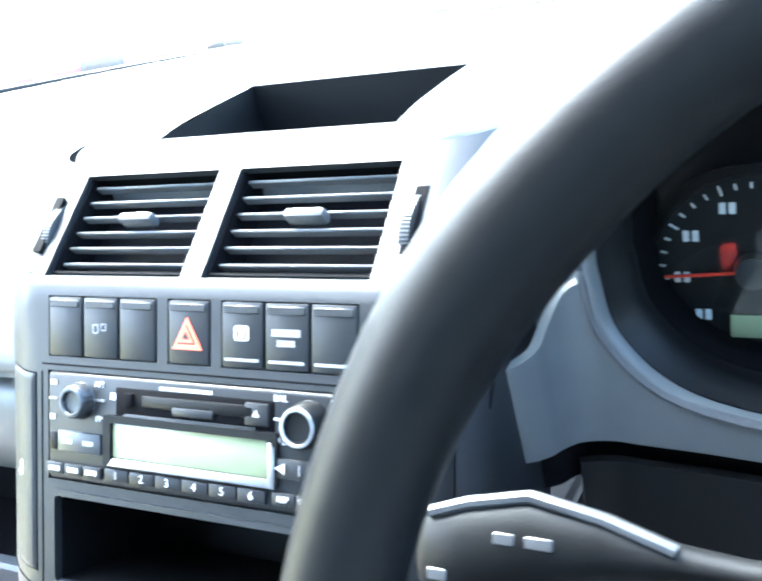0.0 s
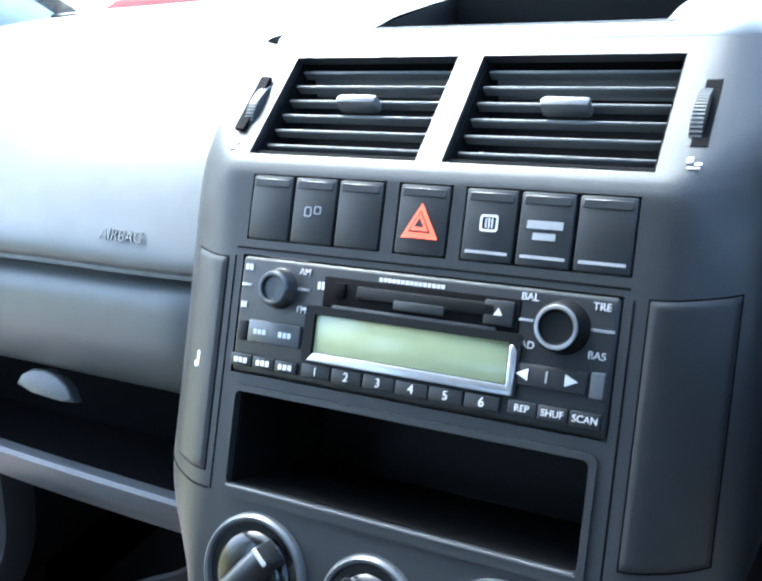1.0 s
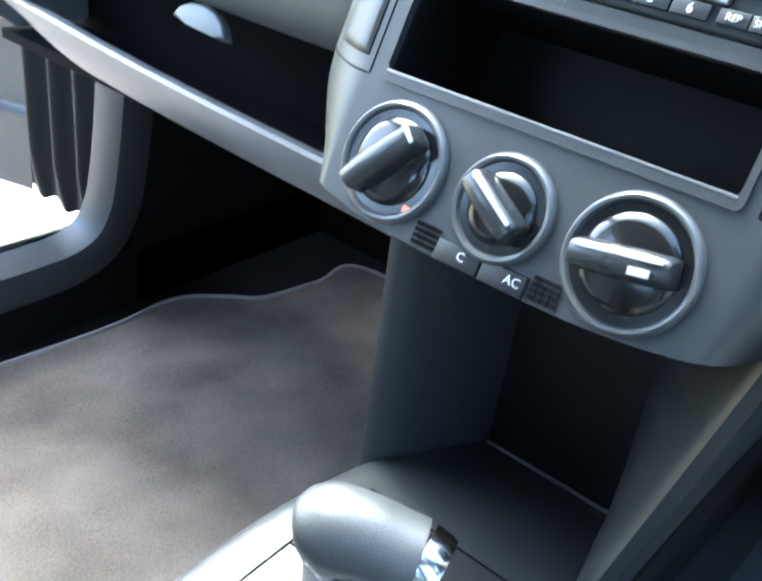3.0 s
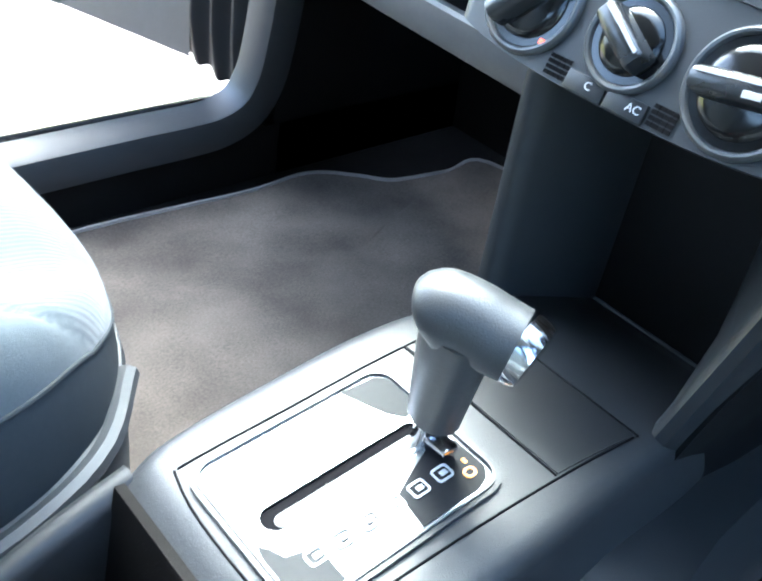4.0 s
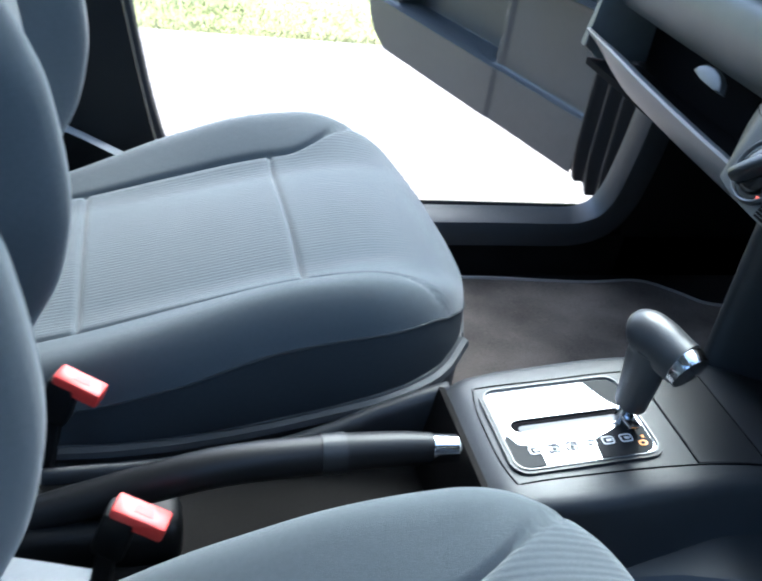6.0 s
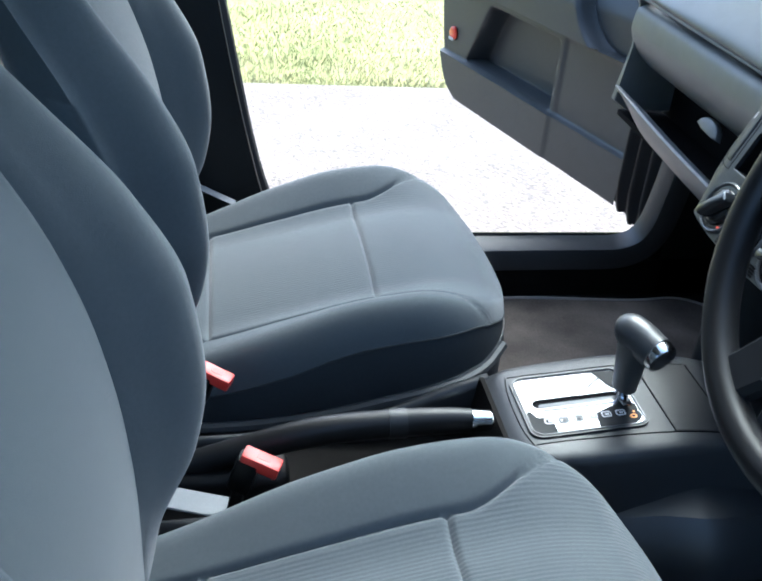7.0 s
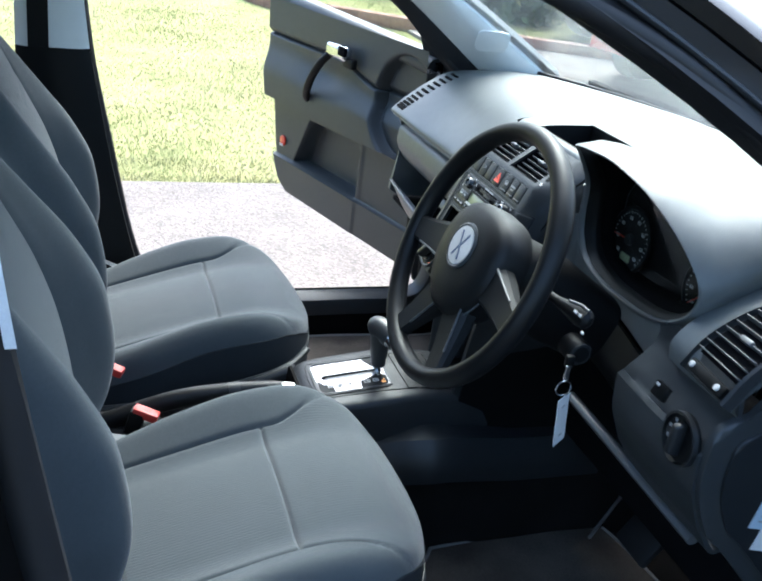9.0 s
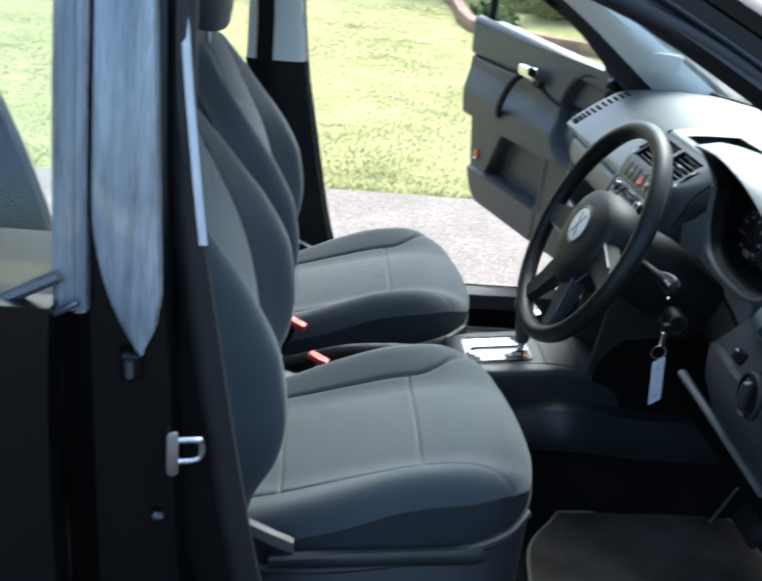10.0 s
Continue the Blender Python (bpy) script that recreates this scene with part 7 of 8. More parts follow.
    loft(bm, rings)
    me = part("cushion", bm, "cloth_side", s, "dark cloth cushion with stitched seams", angle=75)
    me.data.materials.append(M["cloth"])
    me.data.materials.append(M["cloth_dark"])
    for poly in me.data.polygons:
        c = poly.center
        if abs(c.x - cx) < seam(c.y) - 0.001 and poly.normal.z > 0.3:
            poly.material_index = 1
        elif abs(c.x - cx) > side_x(c.y):
            poly.material_index = 2
    for sx in (-1, 1):
        bm = bmesh.new()
        line = [yb + 0.02 + (yf - 0.012 - yb - 0.02) * k / 60 for k in range(61)]
        pts = []
        for y in line:
            w, x, zb = plan(y), side_x(y), bottom(y)
            r = max(0.0, (x / w - 0.74) / 0.26)
            pts.append((cx + sx * x, y, zb + (top(x, y) - zb) * max(0.0, 1 - r ** 3) ** 0.48))
        tube(bm, pts, 0.0016, 6)
        part("piping", bm, "cloth_dark", s)
    # backrest
    BACK = [  # z, centre y, bolster lead, half width, seam half width, thickness
        (0.500, -0.640, 0.000, 0.205, 0.130, 0.10), (0.560, -0.641, 0.012, 0.225, 0.135, 0.12), (0.640, -0.642, 0.046, 0.245, 0.140, 0.13), (0.720, -0.648, 0.062, 0.255, 0.143, 0.13),
        (0.800, -0.662, 0.064, 0.255, 0.143, 0.12), (0.880, -0.686, 0.050, 0.245, 0.138, 0.11), (0.960, -0.722, 0.028, 0.225, 0.128, 0.10), (1.030, -0.756, 0.010, 0.200, 0.115, 0.09),
        (1.080, -0.782, 0.000, 0.165, 0.10, 0.07), (1.098, -0.800, 0.000, 0.120, 0.08, 0.035)]
    bm = bmesh.new()
    rings = []
    for k in range(81):
        z = 0.500 + (1.098 - 0.500) * k / 80
        cy, lead, hw, sm, th = lerp_table(BACK, z)
        ring = []
        n = 70
        for i in range(n + 1):
            u = -1 + 2 * i / n
            x = hw * (0.6 * u + 0.4 * math.sin(u * math.pi / 2))
            ax = abs(x)
            y = cy + lead * sstep(sm - 0.004, sm + 0.055, ax) - 0.012 * (1 - (ax / hw) ** 2) * 0 - 0.006 * math.exp(-((ax - sm) / 0.0045) ** 2)
            if ax < sm:
                y += 0.008 * (1 - (ax / sm) ** 2) - 0.005 * math.exp(-((z - 1.0 + 0.25 * (sm - ax)) / 0.005) ** 2)
            y -= (0.055 + lead * 0.4) * sstep(0.80, 1.0, ax / hw) ** 2
            ring.append((cx + x, y, z))
        m2 = 10
        yb2 = cy - th
        for i in range(1, m2):
            a = math.pi * i / m2
            ring.append((cx + hw * math.cos(a) * 0.99, yb2 + (ring[n][1] - yb2) * (1 - math.sin(a)) ** 1.4 * 0.9, z))
        rings.append(ring)
    loft(bm, rings)
    me = part("backrest", bm, "cloth_side", s, "reclined bolstered cloth backrest", angle=75)
    me.data.materials.append(M["cloth"])
    for poly in me.data.polygons:
        c = poly.center
        if abs(c.x - cx) < lerp_table(BACK, c.z)[3] - 0.001 and poly.normal.y > 0.2:
            poly.material_index = 1
    # headrest
    bm = bmesh.new()
    rr = []
    for z, w, d, cy in ((1.118, 0.06, 0.015, -0.800), (1.124, 0.105, 0.038, -0.800), (1.16, 0.125, 0.050, -0.806), (1.22, 0.125, 0.050, -0.818), (1.27, 0.112, 0.042, -0.828), (1.292, 0.08, 0.022, -0.832)):
        rr.append([(cx + w * math.copysign(abs(math.cos(a)) ** 0.7, math.cos(a)), cy + d * math.copysign(abs(math.sin(a)) ** 0.8, math.sin(a)), z) for a in (2 * math.pi * j / 32 for j in range(32))])
    loft(bm, rr)
    part("headrest", bm, "cloth_side", s, "dark cloth headrest", angle=75)
    for q in (-0.055, 0.055):
        bm = bmesh.new()
        tube(bm, [(cx + q, -0.795, 1.06), (cx + q, -0.800, 1.13)], 0.006, 10)
        part("headrest_post", bm, "chrome", s)
    # plastic base with raised front edge, side valances, lever
    bm = bmesh.new()
    rings = []
    for k in range(40):
        y = -0.68 + (yf - 0.01 + 0.68) * k / 39
        w = max(plan(min(y, yf - 0.004)) + 0.006, 0.01)
        zt = rim(y)
        zb = 0.36 + 0.04 * sstep(-0.40, -0.17, y)
        rings.append([(cx - w, y, zb), (cx - w, y, zt - 0.006), (cx - w + 0.006, y, zt), (cx + w - 0.006, y, zt), (cx + w, y, zt - 0.006), (cx + w, y, zb)])
    loft(bm, rings)
    part("seat_base", bm, "seat_plastic", s, "dark plastic seat base valance", angle=50)
    for sx in (-1, 1):
        bm = bmesh.new()
        tube(bm, smooth_path([(cx + sx * (plan(min(y, yf - 0.004)) + 0.007), y, rim(y) - 0.003) for y in (-0.66, -0.55, -0.45, -0.36, -0.30, -0.25, -0.21)], 26), 0.0075, 8)
        part("base_edge", bm, "seat_plastic", s)
        bm = bmesh.new()
        rbox(bm, (cx + sx * 0.20, -0.45, 0.312), (0.035, 0.50, 0.11), None, 0.006)
        part("seat_rail", bm, "black", s)
    settle(s)
    return s


driver_seat = seat(0.349)
driver_seat.location = (0.349, -0.40, 0.312)
passenger_seat = copy_thing(driver_seat, Matrix.Translation((-0.340, -0.40, 0.29)))


def seat_controls(s):
    """Height lever and hinge cover on the door side of a seat, in world metres."""
    inv = Matrix.Translation(s.location).inverted()
    bm = bmesh.new()
    loft(bm, [[inv @ Vector((0.594 + o, y, z + h * f)) for o, h in ((0, -0.010), (0.010, -0.011), (0.014, -0.004), (0.013, 0.007), (0.009, 0.011), (0, 0.011))]
              for y, z, f in ((-0.600, 0.5180, 0.8), (-0.56, 0.5210, 1.0), (-0.48, 0.5260, 1.1), (-0.38, 0.5340, 1.2), (-0.31, 0.5400, 1.25), (-0.292, 0.5410, 1.1), (-0.286, 0.5410, 0.6))])
    part("height_lever", bm, "stack", s, "long flat seat height lever")
    bm = bmesh.new()
    loft(bm, [[inv @ Vector((0.585 + o, y, z + h)) for o, h in ((0, -0.016), (0.012, -0.014), (0.016, 0.0), (0.010, 0.014), (0, 0.016))] for y, z in ((-0.70, 0.604), (-0.66, 0.581), (-0.625, 0.561), (-0.59, 0.543), (-0.565, 0.532))])
    part("hinge_cover", bm, "stack", s)


seat_controls(driver_seat)


def rear_bench():
    r = thing("rear_bench", "dark cloth rear bench seat", "rear seat", (0, -1.45, 0.29))
    bm = bmesh.new()
    rbox(bm, (0, -1.38, 0.42), (1.26, 0.50, 0.24), None, 0.06, 4)
    part("cushion", bm, "rear_cloth", r)
    bm = bmesh.new()
    rbox(bm, (0, -1.70, 0.78), (1.26, 0.16, 0.66), pose(0, 0, 0, 0, 0, 0), 0.05, 4)
    part("backrest", bm, "rear_cloth", r)
    for x in (-0.34, 0.34):
        bm = bmesh.new()
        rbox(bm, (x, -1.72, 1.16), (0.24, 0.09, 0.13), None, 0.035, 4)
        part("headrest", bm, "rear_cloth", r)
    settle(r)


rear_bench()


# ---- belts and latches ----
def belts():
    b = thing("seat_belt", "pale grey seat belt webbing along the driver's door pillar", "seat belt", (0.70, -0.70, 1.02), "seat belts")
    bm = bmesh.new()
    p = smooth_path([(0.728, -0.688, 1.052), (0.724, -0.695, 1.11), (0.708, -0.706, 1.20), (0.682, -0.718, 1.30), (0.660, -0.728, 1.37)], 20)
    loft(bm, [[q + Vector((0.003, 0.006, 0)), q + Vector((0.005, 0.0065, 0)), q + Vector((0.005, -0.002, 0)), q + Vector((0.003, -0.0025, 0))] for q in p])
    part("webbing", bm, "belt", b)
    settle(b)
    b = thing("seat_belt", "grey lap belt strip tucked beside the driver's seat", "seat belt", (0.10, -0.606, 0.53), "seat belts")
    bm = bmesh.new()
    rbox(bm, (0, 0, 0), (0.026, 0.075, 0.003), pose(0.100, -0.606, 0.545, -8, 10, -12), 0.001, 1)
    part("webbing", bm, "belt_grey", b)
    settle(b)
    b = thing("seat_belt", "grey lap belt strip beside the passenger seat", "seat belt", (-0.60, -0.60, 0.52), "seat belts")
    bm = bmesh.new()
    tube(bm, [(-0.628, -0.660, 0.575), (-0.622, -0.60, 0.550), (-0.61, -0.55, 0.530)], 0.010, 8, 0.2)
    part("webbing", bm, "belt_grey", b)
    settle(b)
    b = thing("seat_belt", "black seat belt strap hanging on the far pillar", "seat belt", (-0.63, -0.70, 1.02), "seat belts")
    bm = bmesh.new()
    loft(bm, [[(x, y - 0.020, z), (x + 0.002, y - 0.020, z), (x + 0.002, y + 0.020, z), (x, y + 0.020, z)] for x, y, z in ((-0.6375, -0.700, 1.006), (-0.630, -0.699, 1.10), (-0.620, -0.702, 1.20), (-0.602, -0.708, 1.37))])
    part("webbing", bm, "black", b)
    bm = bmesh.new()
    rbox(bm, (-0.621, -0.702, 1.205), (0.012, 0.050, 0.022), None, 0.004)
    part("guide", bm, "button", b)
    settle(b)
    s = thing("door_striker", "chrome door latch striker loop bolted to the pillar", "door striker", (0.762, -0.70, 0.80))
    bm = bmesh.new()
    prism(bm, rrect(0.013, 0.060, 0.005), 0.004, frame_at((0.757, -0.714, 0.803), (-0.15, 1, 0), (0, 0, 1)), 0.001)
    part("plate", bm, "chrome", s)
    bm = bmesh.new()
    tube(bm, smooth_path([(0.757, -0.716, 0.819), (0.752, -0.690, 0.819), (0.750, -0.682, 0.813), (0.750, -0.682, 0.797), (0.752, -0.690, 0.791), (0.757, -0.716, 0.791)], 22), 0.0045, 10, 1, (1, 0, 0))
    part("loop", bm, "chrome", s)
    settle(s)
    s = thing("rear_door_latch", "black rear door hinge and latch fittings on the pillar", "hinge", (0.79, -0.745, 0.93))
    bm = bmesh.new()
    rbox(bm, (0.770, -0.756, 0.922), (0.016, 0.026, 0.036), None, 0.006, 3)
    part("hinge", bm, "paint", s)
    bm = bmesh.new()
    tube(bm, [(0.779, -0.757, 0.912), (0.779, -0.757, 0.932)], 0.0045, 10)
    part("pin", bm, "rim", s)
    bm = bmesh.new()
    tube(bm, [(0.766, -0.734, 0.722), (0.768, -0.730, 0.720), (0.768, -0.724, 0.722)], 0.004, 8)
    part("stud", bm, "rim", s)
    settle(s)


belts()


# ---- open passenger door ----
def front_door(side, name, label):
    DOOR = frame_at(Vector((side * 0.885, 0.215, 0)), Vector((side * 0.955, -0.297, 0)), (0, 0, 1))  # x towards the free edge, y up, z into the cabin
    if side < 0:
        DOOR = DOOR @ Matrix.Scale(-1, 4, (0, 0, 1))
    d = thing(name, label, "car door", (side * 1.2, 0.15, 0.45))

    def D(x, y, z=0.0):
        return DOOR @ Vector((x, y, z))

    def edge(y):
        return lerp_table([(0.425, 0.62), (0.455, 0.672), (0.53, 0.715), (0.70, 0.755), (0.80, 0.780), (0.92, 0.795), (1.03, 0.800)], y)[0]

    def relief(x, y):
        """How far the trim stands out into the cabin."""
        g = 0.905 - 0.040 * sstep(0.36, 0.14, x)
        z = 0.014 * sstep(g, g + 0.02, y)
        z += (0.010 + 0.026 * sstep(g - 0.02, 0.776, y)) * sstep(0.7045, 0.714, y) * sstep(g + 0.001, g - 0.001, y)
        z -= 0.020 * math.exp(-((x - 0.40) / 0.11) ** 2 - ((y - 0.845) / 0.05) ** 2)
        z += 0.014 * sstep(0.527, 0.523, y)
        d = math.hypot(x - 0.015, (y - 0.845) * 0.98)
        if y > 0.712:
            z -= 0.034 * (1 - sstep(0.128, 0.142, d)) + 0.010 * math.exp(-((d - 0.134) / 0.006) ** 2)
        z -= 0.006 * math.exp(-((y - 0.7045) / 0.0028) ** 2)
        z -= 0.006 * math.exp(-((y - g) / 0.0028) ** 2)
        z += 0.004 * math.exp(-((y - 0.5255) / 0.0030) ** 2)
        z -= 0.004 * sstep(0.205, 0.190, x) * sstep(0.705, 0.690, y)
        if 0.215 < x < 0.60 and 0.530 < y < 0.690:
            w = sstep(0.215, 0.235, x) * sstep(0.585 - 0.075 * (y - 0.53) / 0.145, 0.570 - 0.075 * (y - 0.53) / 0.145, x) * sstep(0.530, 0.534, y) * sstep(0.690, 0.672, y)
            z -= 0.055 * w
        return z

    bm = bmesh.new()
    nx, ny = 170, 190
    y0, y1 = 0.425, 1.015
    grid = []
    for j in range(ny + 1):
        y = y0 + (y1 - y0) * j / ny
        L = edge(y)
        row = []
        for i in range(nx + 1):
            x = -0.06 + (L + 0.06) * i / nx
            e = min(1, (L - x) / 0.025)
            row.append(bm.verts.new(D(x, y + 0.0, relief(x, y) - 0.018 * (1 - e) ** 2)))
        grid.append(row)
    for a, b in zip(grid, grid[1:]):
        for i in range(nx):
            bm.faces.new((a[i], a[i + 1], b[i + 1], b[i]))
    trim = part("trim_panel", bm, "trim", d, "moulded dark grey door trim", angle=50)
    # body of the door behind the trim
    bm = bmesh.new()
    out = [(-0.07, 0.42), (0.62, 0.42), (0.675, 0.452), (0.72, 0.53), (0.785, 0.80), (0.805, 1.0), (0.80, 1.02), (-0.07, 0.985)]
    loft(bm, [[D(0.35 + (x - 0.35) * k, 0.72 + (y - 0.72) * k, z + (0.03 * sstep(0.6, 0.4, y) if z < -0.1 else 0)) for x, y in out] for k, z in ((1, -0.115), (1, -0.018), (0.985, -0.018), (0.985, -0.078))])
    part("door_shell", bm, "paint", d, "black painted door shell", angle=20)
    # sloping cap along the window sill
    bm = bmesh.new()
    tube(bm, [D(-0.05, 0.972, -0.02), D(0.2, 0.990, -0.02), D(0.5, 1.005, -0.02), D(0.80, 1.015, -0.02)], 0.024, 12)
    part("sill_cap", bm, "trim", d)
    # window frame and glass, wound up
    bm = bmesh.new()
    tube(bm, smooth_path([D(0.785, 1.0, -0.05), D(0.775, 1.10, -0.055), D(0.74, 1.33, -0.03), D(0.68, 1.385, -0.02), D(0.40, 1.365, -0.02), D(0.12, 1.17, -0.04), D(-0.03, 1.0, -0.05)], 50), 0.017, 10)
    part("window_frame", bm, "black", d, "black window frame")
    bm = bmesh.new()
    outg = [(-0.03, 1.0), (0.12, 1.165), (0.40, 1.36), (0.68, 1.378), (0.74, 1.325), (0.775, 1.10), (0.785, 1.0)]
    bm.faces.new([bm.verts.new(D(x, y, -0.05)) for x, y in outg])
    w = part("window_pane", bm, "glass", d, smooth=False)
    w.visible_shadow = False
    # pull handle and latch
    bm = bmesh.new()
    tube(bm, smooth_path([D(0.482, 0.752, 0.018), D(0.466, 0.776, 0.044), D(0.430, 0.826, 0.058), D(0.385, 0.886, 0.058), D(0.352, 0.925, 0.044)], 24), 0.0125, 12, 0.9)
    part("pull_handle", bm, "black", d, "black pull handle")
    bm = bmesh.new()
    rbox(bm, (0.315, 0.938, 0.040), (0.105, 0.042, 0.030), DOOR @ pose(0, 0, 0, 0, 0, 0), 0.012, 4)
    lp = part("latch_bezel", bm, "chrome", d, "chrome inner latch bezel")
    bm = bmesh.new()
    rbox(bm, (0.278, 0.945, 0.052), (0.036, 0.026, 0.012), DOOR, 0.004)
    part("latch", bm, "void", lp)
    bm = bmesh.new()
    rbox(bm, (0.265, 0.915, 0.032), (0.050, 0.030, 0.020), DOOR @ pose(0, 0, 0, 0, 0, 0), 0.006)
    part("latch_recess", bm, "black", lp)
    # reflector
    bm = bmesh.new()
    turned(bm, [(0.017, 0), (0.017, 0.004), (0.014, 0.006), (0.0005, 0.0065)], DOOR @ Matrix.Translation((0.652, 0.580, 0.002)), 28)
    rf = part("reflector", bm, "reflector", d, "round red door reflector")
    # white bar painted on as the reflector's glint
    bm = bmesh.new()
    rbox(bm, (0.655, 0.566, 0.008), (0.022, 0.008, 0.002), DOOR, 0.001)
    part("reflector_glint", bm, "white", rf)
    # lower rail, seal and check strap
    bm = bmesh.new()
    tube(bm, [D(-0.06, 0.423, -0.03), D(0.61, 0.423, -0.03), D(0.672, 0.455, -0.03), D(0.722, 0.55, -0.03)], 0.012, 8)
    part("door_seal", bm, "rubber", d)
    bm = bmesh.new()
    a, c = D(-0.055, 0, 0.004), Vector((side * 0.742, 0.276, 0))

    def folds(u, v):
        p = a.lerp(c, u) + Vector((0, -0.016 * (0.5 - 0.5 * math.cos(6 * math.pi * u)) * sstep(-0.05, 0.12, v) - 0.006 * u, 0))
        return (p.x, p.y, 0.432 - 0.040 * u - 0.010 * math.sin(3 * math.pi * u) ** 2 + (0.54 + 0.03 * u) * v)

    slab(bm, folds, 48, 16, 0.004)
    part("hinge_gaiter", bm, "rubber", d, "black rubber gaiter with upright folds")
    # corner triangle with mirror mount
    bm = bmesh.new()
    for z0, z1 in ((-0.06, -0.03),):
        prism(bm, [(-0.12, 0.965), (0.005, 0.968), (0.09, 1.117), (0.15, 1.195), (0.11, 1.20), (0.0, 1.15), (-0.08, 1.11), (-0.12, 1.05)], 0.03, DOOR @ Matrix.Translation((0, 0, z0)), 0.005)
    part("mirror_corner", bm, "black", d)
    settle(d)


front_door(-1, "passenger_door", "open passenger door with dark grey trim and pull handle")
front_door(1, "driver_door", "open driver's door with dark grey trim and pull handle")


# ---- floor mats, pedals ----
def floor_things():
    def matpoly(name, pts, z, label):
        mt = thing(name, label, "floor mat", (sum(p[0] for p in pts) / len(pts), 0.1, z), "floor mats")
        o = smooth_path([(x, y, 0) for x, y in pts + pts[:1]], 80)[:-1]
        bm = bmesh.new()
        rows = []
        cx, cy = sum(p.x for p in o) / len(o), sum(p.y for p in o) / len(o)
        for k in range(13):
            q = 1 - k / 12.5
            rows.append([Vector((cx + (p.x - cx) * q, cy + (p.y - cy) * q, z + 0.008 + 0.006 * noise.noise(Vector((p.x * q * 9, p.y * q * 7, 1.3))))) for p in o])
        base = [[Vector((p.x, p.y, p.z - 0.007)) for p in rows[0]]]
        loft(bm, base + rows, True, True)
        part("carpet", bm, "mat", mt, angle=80)
        bm = bmesh.new()
        tube(bm, rows[0] + rows[0][:1], 0.0035, 6, 1, (0, 0, 1), False)
        part("binding", bm, "edge", mt)
        settle(mt)

    matpoly("floor_mat", [(-0.676, -0.24), (-0.678, -0.02), (-0.666, 0.216), (-0.668, 0.322), (-0.630, 0.385), (-0.594, 0.430), (-0.582, 0.52), (-0.580, 0.60), (-0.40, 0.61), (-0.18, 0.60), (-0.155, 0.30), (-0.15, -0.05), (-0.16, -0.24), (-0.42, -0.26)], 0.285, "brown grey carpet floor mat, brushed and creased")
    matpoly("floor_mat", [(0.158, -0.03), (0.142, 0.18), (0.135, 0.32), (0.30, 0.36), (0.50, 0.36), (0.60, 0.20), (0.62, -0.02), (0.56, -0.12), (0.30, -0.12)], 0.285, "dark carpet driver's floor mat")
    p = thing("pedals", "dark brake and accelerator pedals under the dashboard", "pedals", (0.42, 0.30, 0.40))
    for x, w, h, y, z in ((0.34, 0.085, 0.055, 0.27, 0.42), (0.46, 0.045, 0.12, 0.29, 0.38)):
        bm = bmesh.new()
        rbox(bm, (0, 0, 0), (w, 0.014, h), pose(x, y, z, -35, 0, 0), 0.005)
        q = part("pedal_pad", bm, "rubber", p)
        bm = bmesh.new()
        tube(bm, [(x, y + 0.01, z), (x, y + 0.12, z + 0.10), (x, y + 0.16, z + 0.30)], 0.008, 8)
        part("pedal_arm", bm, "black", q)
    bm = bmesh.new()
    tube(bm, [(0.225, 0.256, 0.334), (0.256, 0.283, 0.463), (0.272, 0.297, 0.53)], 0.0030, 8)
    part("link_rod", bm, "satin", p)
    settle(p)


floor_things()


# ---- outside: lawn, edging, shrubs, parked cars, wall ----
def lawn():
    rng = np.random.default_rng(5)
    n = 300000
    x = -2.74 - 9.5 * rng.random(n) ** 1.5
    y = -5 + 11 * rng.random(n)
    keep = (y < 2.58) | (x < -7.62)
    x, y = x[keep], y[keep]
    n = len(x)
    patch = np.array([noise.noise(Vector((a * 1.3, b * 1.3, 0.5))) for a, b in zip(x, y)])
    h = (0.010 + 0.016 * rng.random(n)) * (1 + 0.6 * patch)
    a = rng.random(n) * 2 * math.pi
    w = 0.0016 + 0.0018 * rng.random(n)
    lean = 0.030 * rng.random(n)
    b = rng.random(n) * 2 * math.pi
    v = np.zeros((n, 3, 3))
    v[:, 0] = np.stack([x - w * np.cos(a), y - w * np.sin(a), 0 * x - 0.002], 1)
    v[:, 1] = np.stack([x + w * np.cos(a), y + w * np.sin(a), 0 * x - 0.002], 1)
    v[:, 2] = np.stack([x + lean * np.cos(b), y + lean * np.sin(b), h], 1)
    me = bpy.data.meshes.new("grass")
    me.from_pydata(v.reshape(-1, 3).tolist(), [], np.arange(3 * n).reshape(-1, 3).tolist())
    me.materials.append(M["grass"])
    tagged(new("grass", me), "short patchy yellow green lawn grass", "grass", kind="stuff")


lawn()


